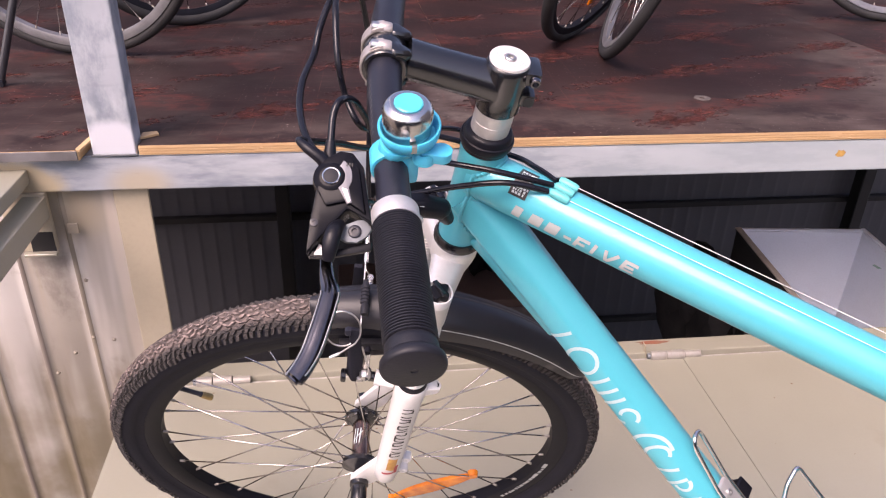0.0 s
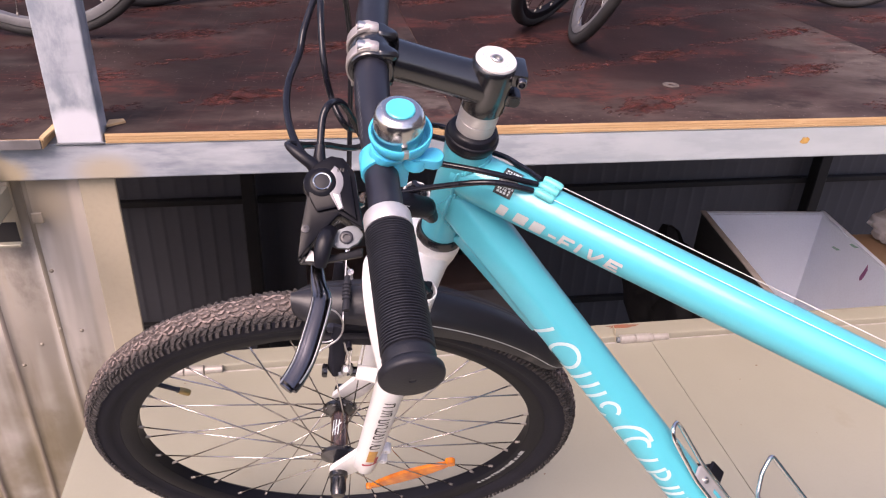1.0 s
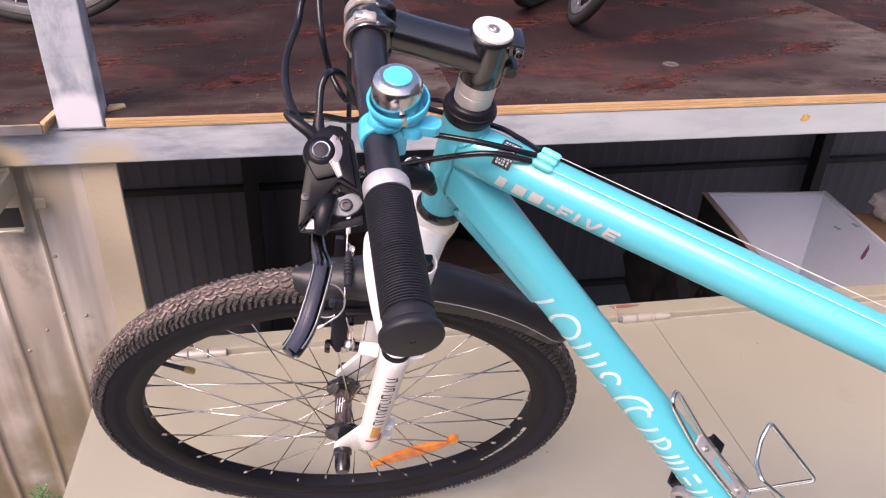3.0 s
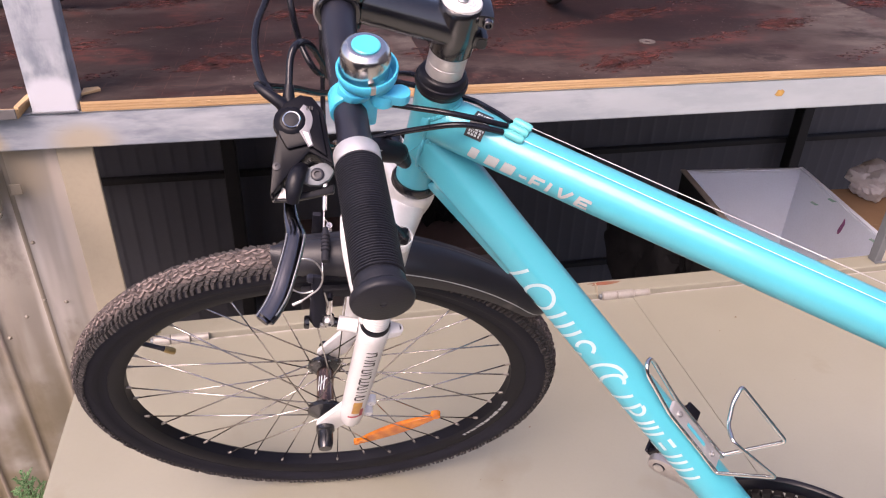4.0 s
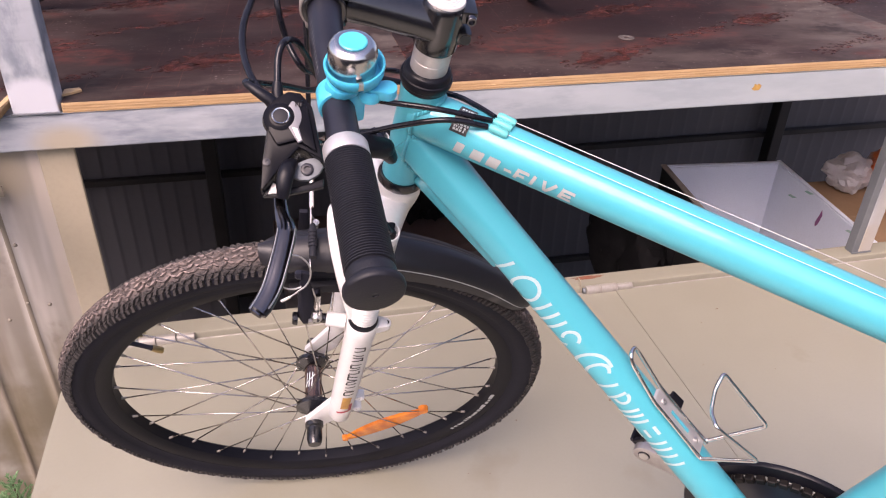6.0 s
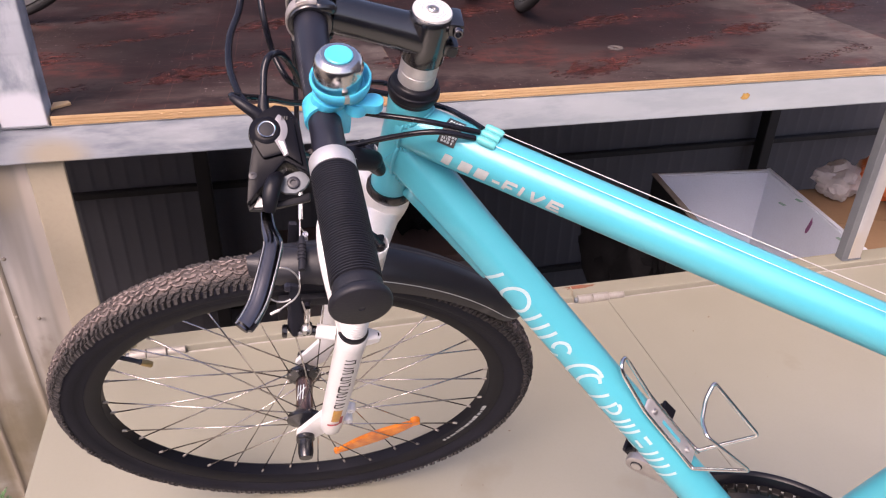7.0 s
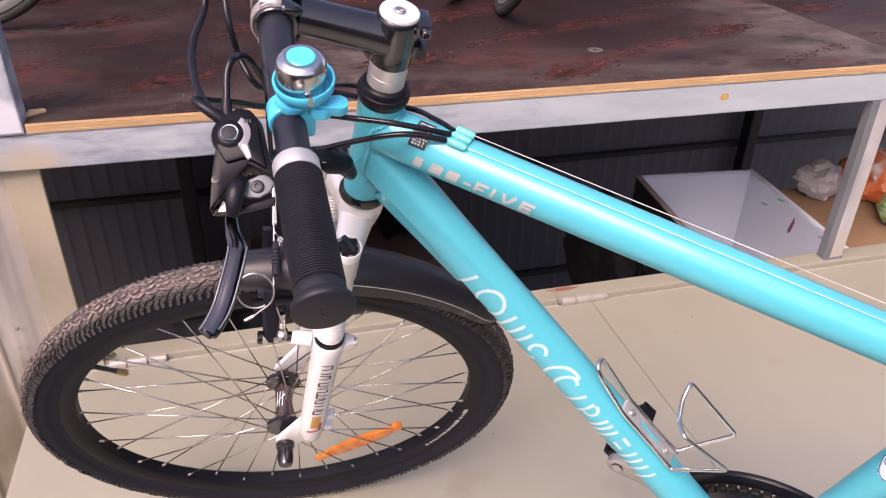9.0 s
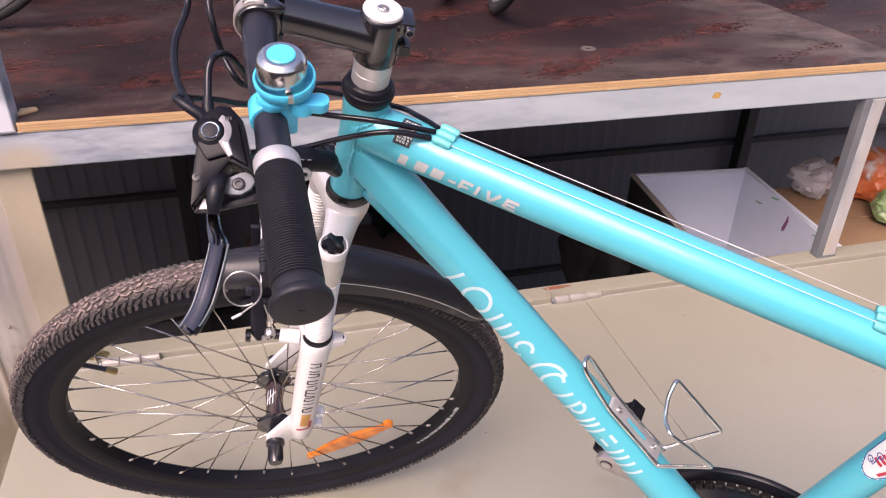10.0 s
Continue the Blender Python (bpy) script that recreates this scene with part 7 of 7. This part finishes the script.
def parked_bicycle(x, y, heading, lean, label, tyre_r=0.0155, reflect=None, black_rim=False, frame_heading=None, frame_lean=5):
    """heading and lean are the front wheel's; the frame may stand at another angle."""
    wheel_m = pose(x, y, 0.5478) @ pose(0, 0, 0, 0, 0, heading) @ pose(0, 0, 0, lean, 0, 0)
    m = wheel_m if frame_heading is None else pose(x, y, 0.5478) @ pose(0, 0, 0, 0, 0, frame_heading) @ pose(0, 0, 0, frame_lean, 0, 0)
    steer = m.inverted() @ wheel_m
    b = thing("parked_bicycle", label, "bicycle", "bicycles parked on the platform", m=m)
    R = 0.335
    for k, wx in enumerate((0.0, 1.05)):
        c = (steer if k == 0 else Matrix()) @ Matrix.Translation((wx, 0, R))
        rim = part("wheel", lathe([(0.289, -0.008), (0.2885, 0.008), (0.297, 0.0115), (0.309, 0.0115), (0.309, -0.0115), (0.297, -0.0115)], 80, closed=True, axis="y"), RIM if black_rim else BG_RIM, b, m=c)
        part("tyre", wheel_tyre(R - tyre_r, tyre_r, 80, 10), BG_TYRE, rim)
        part("hub", lathe([(0, -0.05), (0.006, -0.05), (0.012, -0.036), (0.024, -0.034), (0.024, -0.028), (0.013, -0.022), (0.013, 0.022), (0.024, 0.028), (0.024, 0.034), (0.012, 0.036), (0.006, 0.05), (0, 0.05)], 20, axis="y"), STEEL, rim)
        spokes(rim, 32, bg_spokes, 4 * k)
    fx = [(0, 0), (0.28, 0.62), (0.62, 0.54), (0.55, 0.28), (1.05, 0.0)]
    P = [V(px, 0, R + pz) for px, pz in fx]
    for p, q, r in ((P[1], P[2], 0.017), (P[1] - V(0.02, 0, 0.06), P[3] - V(0, 0, 0.0), 0.019), (P[2] + V(0, 0, 0.1), P[3], 0.015)):
        part("frame_tube", rod(p, q, r, 16), BG_FRAME, b)
    for s in (-1, 1):
        part("fork_blade", tube(smooth_path([steer @ V(0, s * 0.055, R), steer @ V(0.08, s * 0.057, R + 0.25), (steer @ V(0.2, s * 0.05, R + 0.42)).lerp(V(0.2, s * 0.05, R + 0.42), 0.6), P[1] - V(0.03, 0, 0.09)], 4), 0.011, 12), BG_FRAME, b)
        part("chain_stay", rod(P[3], V(1.05, s * 0.06, R), 0.009, 10), BG_FRAME, b)
        part("seat_stay", rod(P[2], V(1.05, s * 0.06, R), 0.008, 10), BG_FRAME, b)
    part("handlebar", rod(P[1] + V(0.02, -0.29, 0.12), P[1] + V(0.02, 0.29, 0.12), 0.012, 12), BG_FRAME, b)
    part("stem", rod(P[1], P[1] + V(0.02, 0, 0.12), 0.015, 12), BG_FRAME, b)
    part("saddle", hull([P[2] + V(a_, b_, c_) for a_, b_, c_ in ((-0.1, -0.02, 0.16), (-0.1, 0.02, 0.16), (0.12, -0.07, 0.18), (0.12, 0.07, 0.18), (-0.08, 0, 0.13), (0.1, 0.05, 0.14), (0.1, -0.05, 0.14))], 0.01), BLACK_PLASTIC, b)
    if reflect:
        part("reflector", slab([(-0.012, -0.03), (0.012, -0.03), (0.014, 0.03), (-0.014, 0.03)], 0.006, 0.0015), ORANGE, b, "orange wheel reflector", m=steer @ Matrix.Translation((0, 0, R)) @ Matrix.Rotation(radians(reflect), 4, "Y") @ Matrix.Translation((0, 0.003, 0.2)) @ Matrix.Rotation(radians(90), 4, "X"))
    return b


parked_bicycle(-0.665, 1.125, 171, -11, "parked bicycle with a silver rim and dark tyre on the platform", tyre_r=0.014)
parked_bicycle(-0.463, 1.472, 205, 8, "parked bicycle with a dark rim, standing behind another on the platform", tyre_r=0.017, black_rim=True, frame_heading=160, frame_lean=3)
parked_bicycle(0.69, 1.085, 74.8, 22, "parked bicycle with a grey tyre seen nearly edge on", tyre_r=0.014)
parked_bicycle(0.637, 1.279, 49, 26, "parked bicycle with an orange wheel reflector", tyre_r=0.0165, reflect=168, black_rim=True, frame_heading=102, frame_lean=6)
parked_bicycle(1.835, 1.505, -5, -14, "parked bicycle with a silver rim at the platform's far end", tyre_r=0.014)
ob = part("side_stand", tube([V(-0.772, 0.842, 0.5558), V(-0.62, 0.9, 1.0)], 0.0085, 14), BG_FRAME, None, "dark tubular stand leg on the platform floor")
tagged(ob, category="stand")
part("foot", tube([V(-0.772, 0.832, 0.5545), V(-0.772, 0.852, 0.5575)], 0.0095, 12), RUBBER, ob)


# ---- conifer sprig beside the walkway ----
def conifer():
    rnd = random.Random(7)
    t = thing("conifer_shrub", "young green conifer rising beside the walkway plate", "shrub", m=pose(-0.528, 0.078, GROUND_Z))
    h = 0.022 - GROUND_Z
    part("trunk", tube(smooth_path([(0.0, 0, 0), (-0.02, 0.01, h * 0.4), (0.0, 0, h * 0.75), (0.003, 0, h - 0.012)], 5), [0.02 * (1 - k / 15.5) ** 1.3 + 0.0008 for k in range(16)], 10), BARK, t)
    verts, faces = [], []

    def scale_leaf(p, d, s):
        d = d.normalized()
        u = d.orthogonal().normalized()
        w = d.cross(u)
        o = len(verts)
        for q in range(3):
            a_ = 2 * math.pi * q / 3
            verts.append(p + (u * math.cos(a_) + w * math.sin(a_)) * s * 0.3)
        verts.append(p + d * s)
        faces.extend([(o, o + 1, o + 3), (o + 1, o + 2, o + 3), (o + 2, o, o + 3)])

    def twig(p, d, ln, depth):
        d = d.normalized()
        n_ = int(ln / 0.0022)
        for k in range(n_):
            q = p + d * (ln * k / n_)
            for j in range(2):
                side = Vector((rnd.uniform(-1, 1), rnd.uniform(-1, 1), rnd.uniform(-1, 1)))
                scale_leaf(q, d * 0.9 + (side - d * side.dot(d)).normalized() * 0.8, rnd.uniform(0.003, 0.0052))
            if depth and k % 3 == 2:
                side = Vector((rnd.uniform(-1, 1), rnd.uniform(-1, 1), rnd.uniform(-0.3, 0.8)))
                twig(q, d * 0.8 + side * 0.7, ln * rnd.uniform(0.25, 0.45), depth - 1)

    for k in range(90):
        a_ = k * 2.4
        z = h - 0.006 - 0.0036 * k
        ln = 0.017 + 0.0011 * k
        twig(Vector((0.003 - 0.0002 * k, 0, z)), Vector((math.cos(a_), math.sin(a_), 1.15)), ln, 1)
    me = bpy.data.meshes.new("foliage")
    me.from_pydata(verts, [], faces)
    me.materials.append(LEAF)
    part("foliage", me, None, t, "dense scale-like green needles")


conifer()

# chips of rust and scuffs on the walkway plates
bm = bmesh.new()
rnd = random.Random(21)
for k in range(26):
    x, y, s = rnd.uniform(-0.4, 1.6), rnd.uniform(-0.5, 0.4), rnd.uniform(0.0008, 0.0032)
    pts = [(x + s * math.cos(a_) * rnd.uniform(0.5, 1.2), y + s * 0.8 * math.sin(a_) * rnd.uniform(0.5, 1.2)) for a_ in (2 * math.pi * j / 7 for j in range(7))]
    join(bm, slab(pts, 0.0003, m=Matrix.Translation((0, 0, 0.0059))))
ob = part("paint_chip", bm, mat("brown_chip", (0.22, 0.15, 0.1), rough=0.9, scale=60), None, "scattered tiny rust chips in the beige enamel", smooth=False)
tagged(ob, category="rust chips", kind="stuff")
pts = [(0.69 + 0.045 * math.cos(2 * math.pi * k / 16) * (0.8 + 0.3 * math.sin(k * 2.1)), 0.474 + 0.007 * math.sin(2 * math.pi * k / 16)) for k in range(16)]
ob = part("rust_patch", slab(pts, 0.0004, m=Matrix.Translation((0, 0, 0.0181))), mat("brick_red_rust", (0.26, 0.09, 0.05), (0.2, 0.12, 0.08), rough=0.9, scale=40), None, "worn red-brown rust patch on the beige sill")
tagged(ob, category="rust patch")


# tuft of moss by the end hinge
def moss():
    rnd = random.Random(31)
    verts, faces = [], []
    for k in range(420):
        a_, r = rnd.uniform(0, 2 * math.pi), 0.021 * math.sqrt(rnd.random())
        p = Vector((-0.364 + r * math.cos(a_) * 1.0, 0.453 + r * math.sin(a_) * 0.75, 0.018))
        d = Vector((rnd.uniform(-0.7, 0.7), rnd.uniform(-0.7, 0.7), 1)).normalized() * rnd.uniform(0.003, 0.009) * (1.2 - r / 0.021 * 0.6)
        w = Vector((math.cos(a_ * 3), math.sin(a_ * 3), 0)) * 0.0011
        o = len(verts)
        verts.extend([p - w, p + w, p + d])
        faces.append((o, o + 1, o + 2))
    me = bpy.data.meshes.new("moss_tuft")
    me.from_pydata(verts, [], faces)
    me.materials.append(mat("olive_moss", (0.13, 0.13, 0.045), (0.22, 0.17, 0.08), rough=0.9, scale=90))
    ob = part("moss_tuft", me, None, None, "small olive moss tuft on the beige sill")
    tagged(ob, category="moss", kind="stuff")


moss()
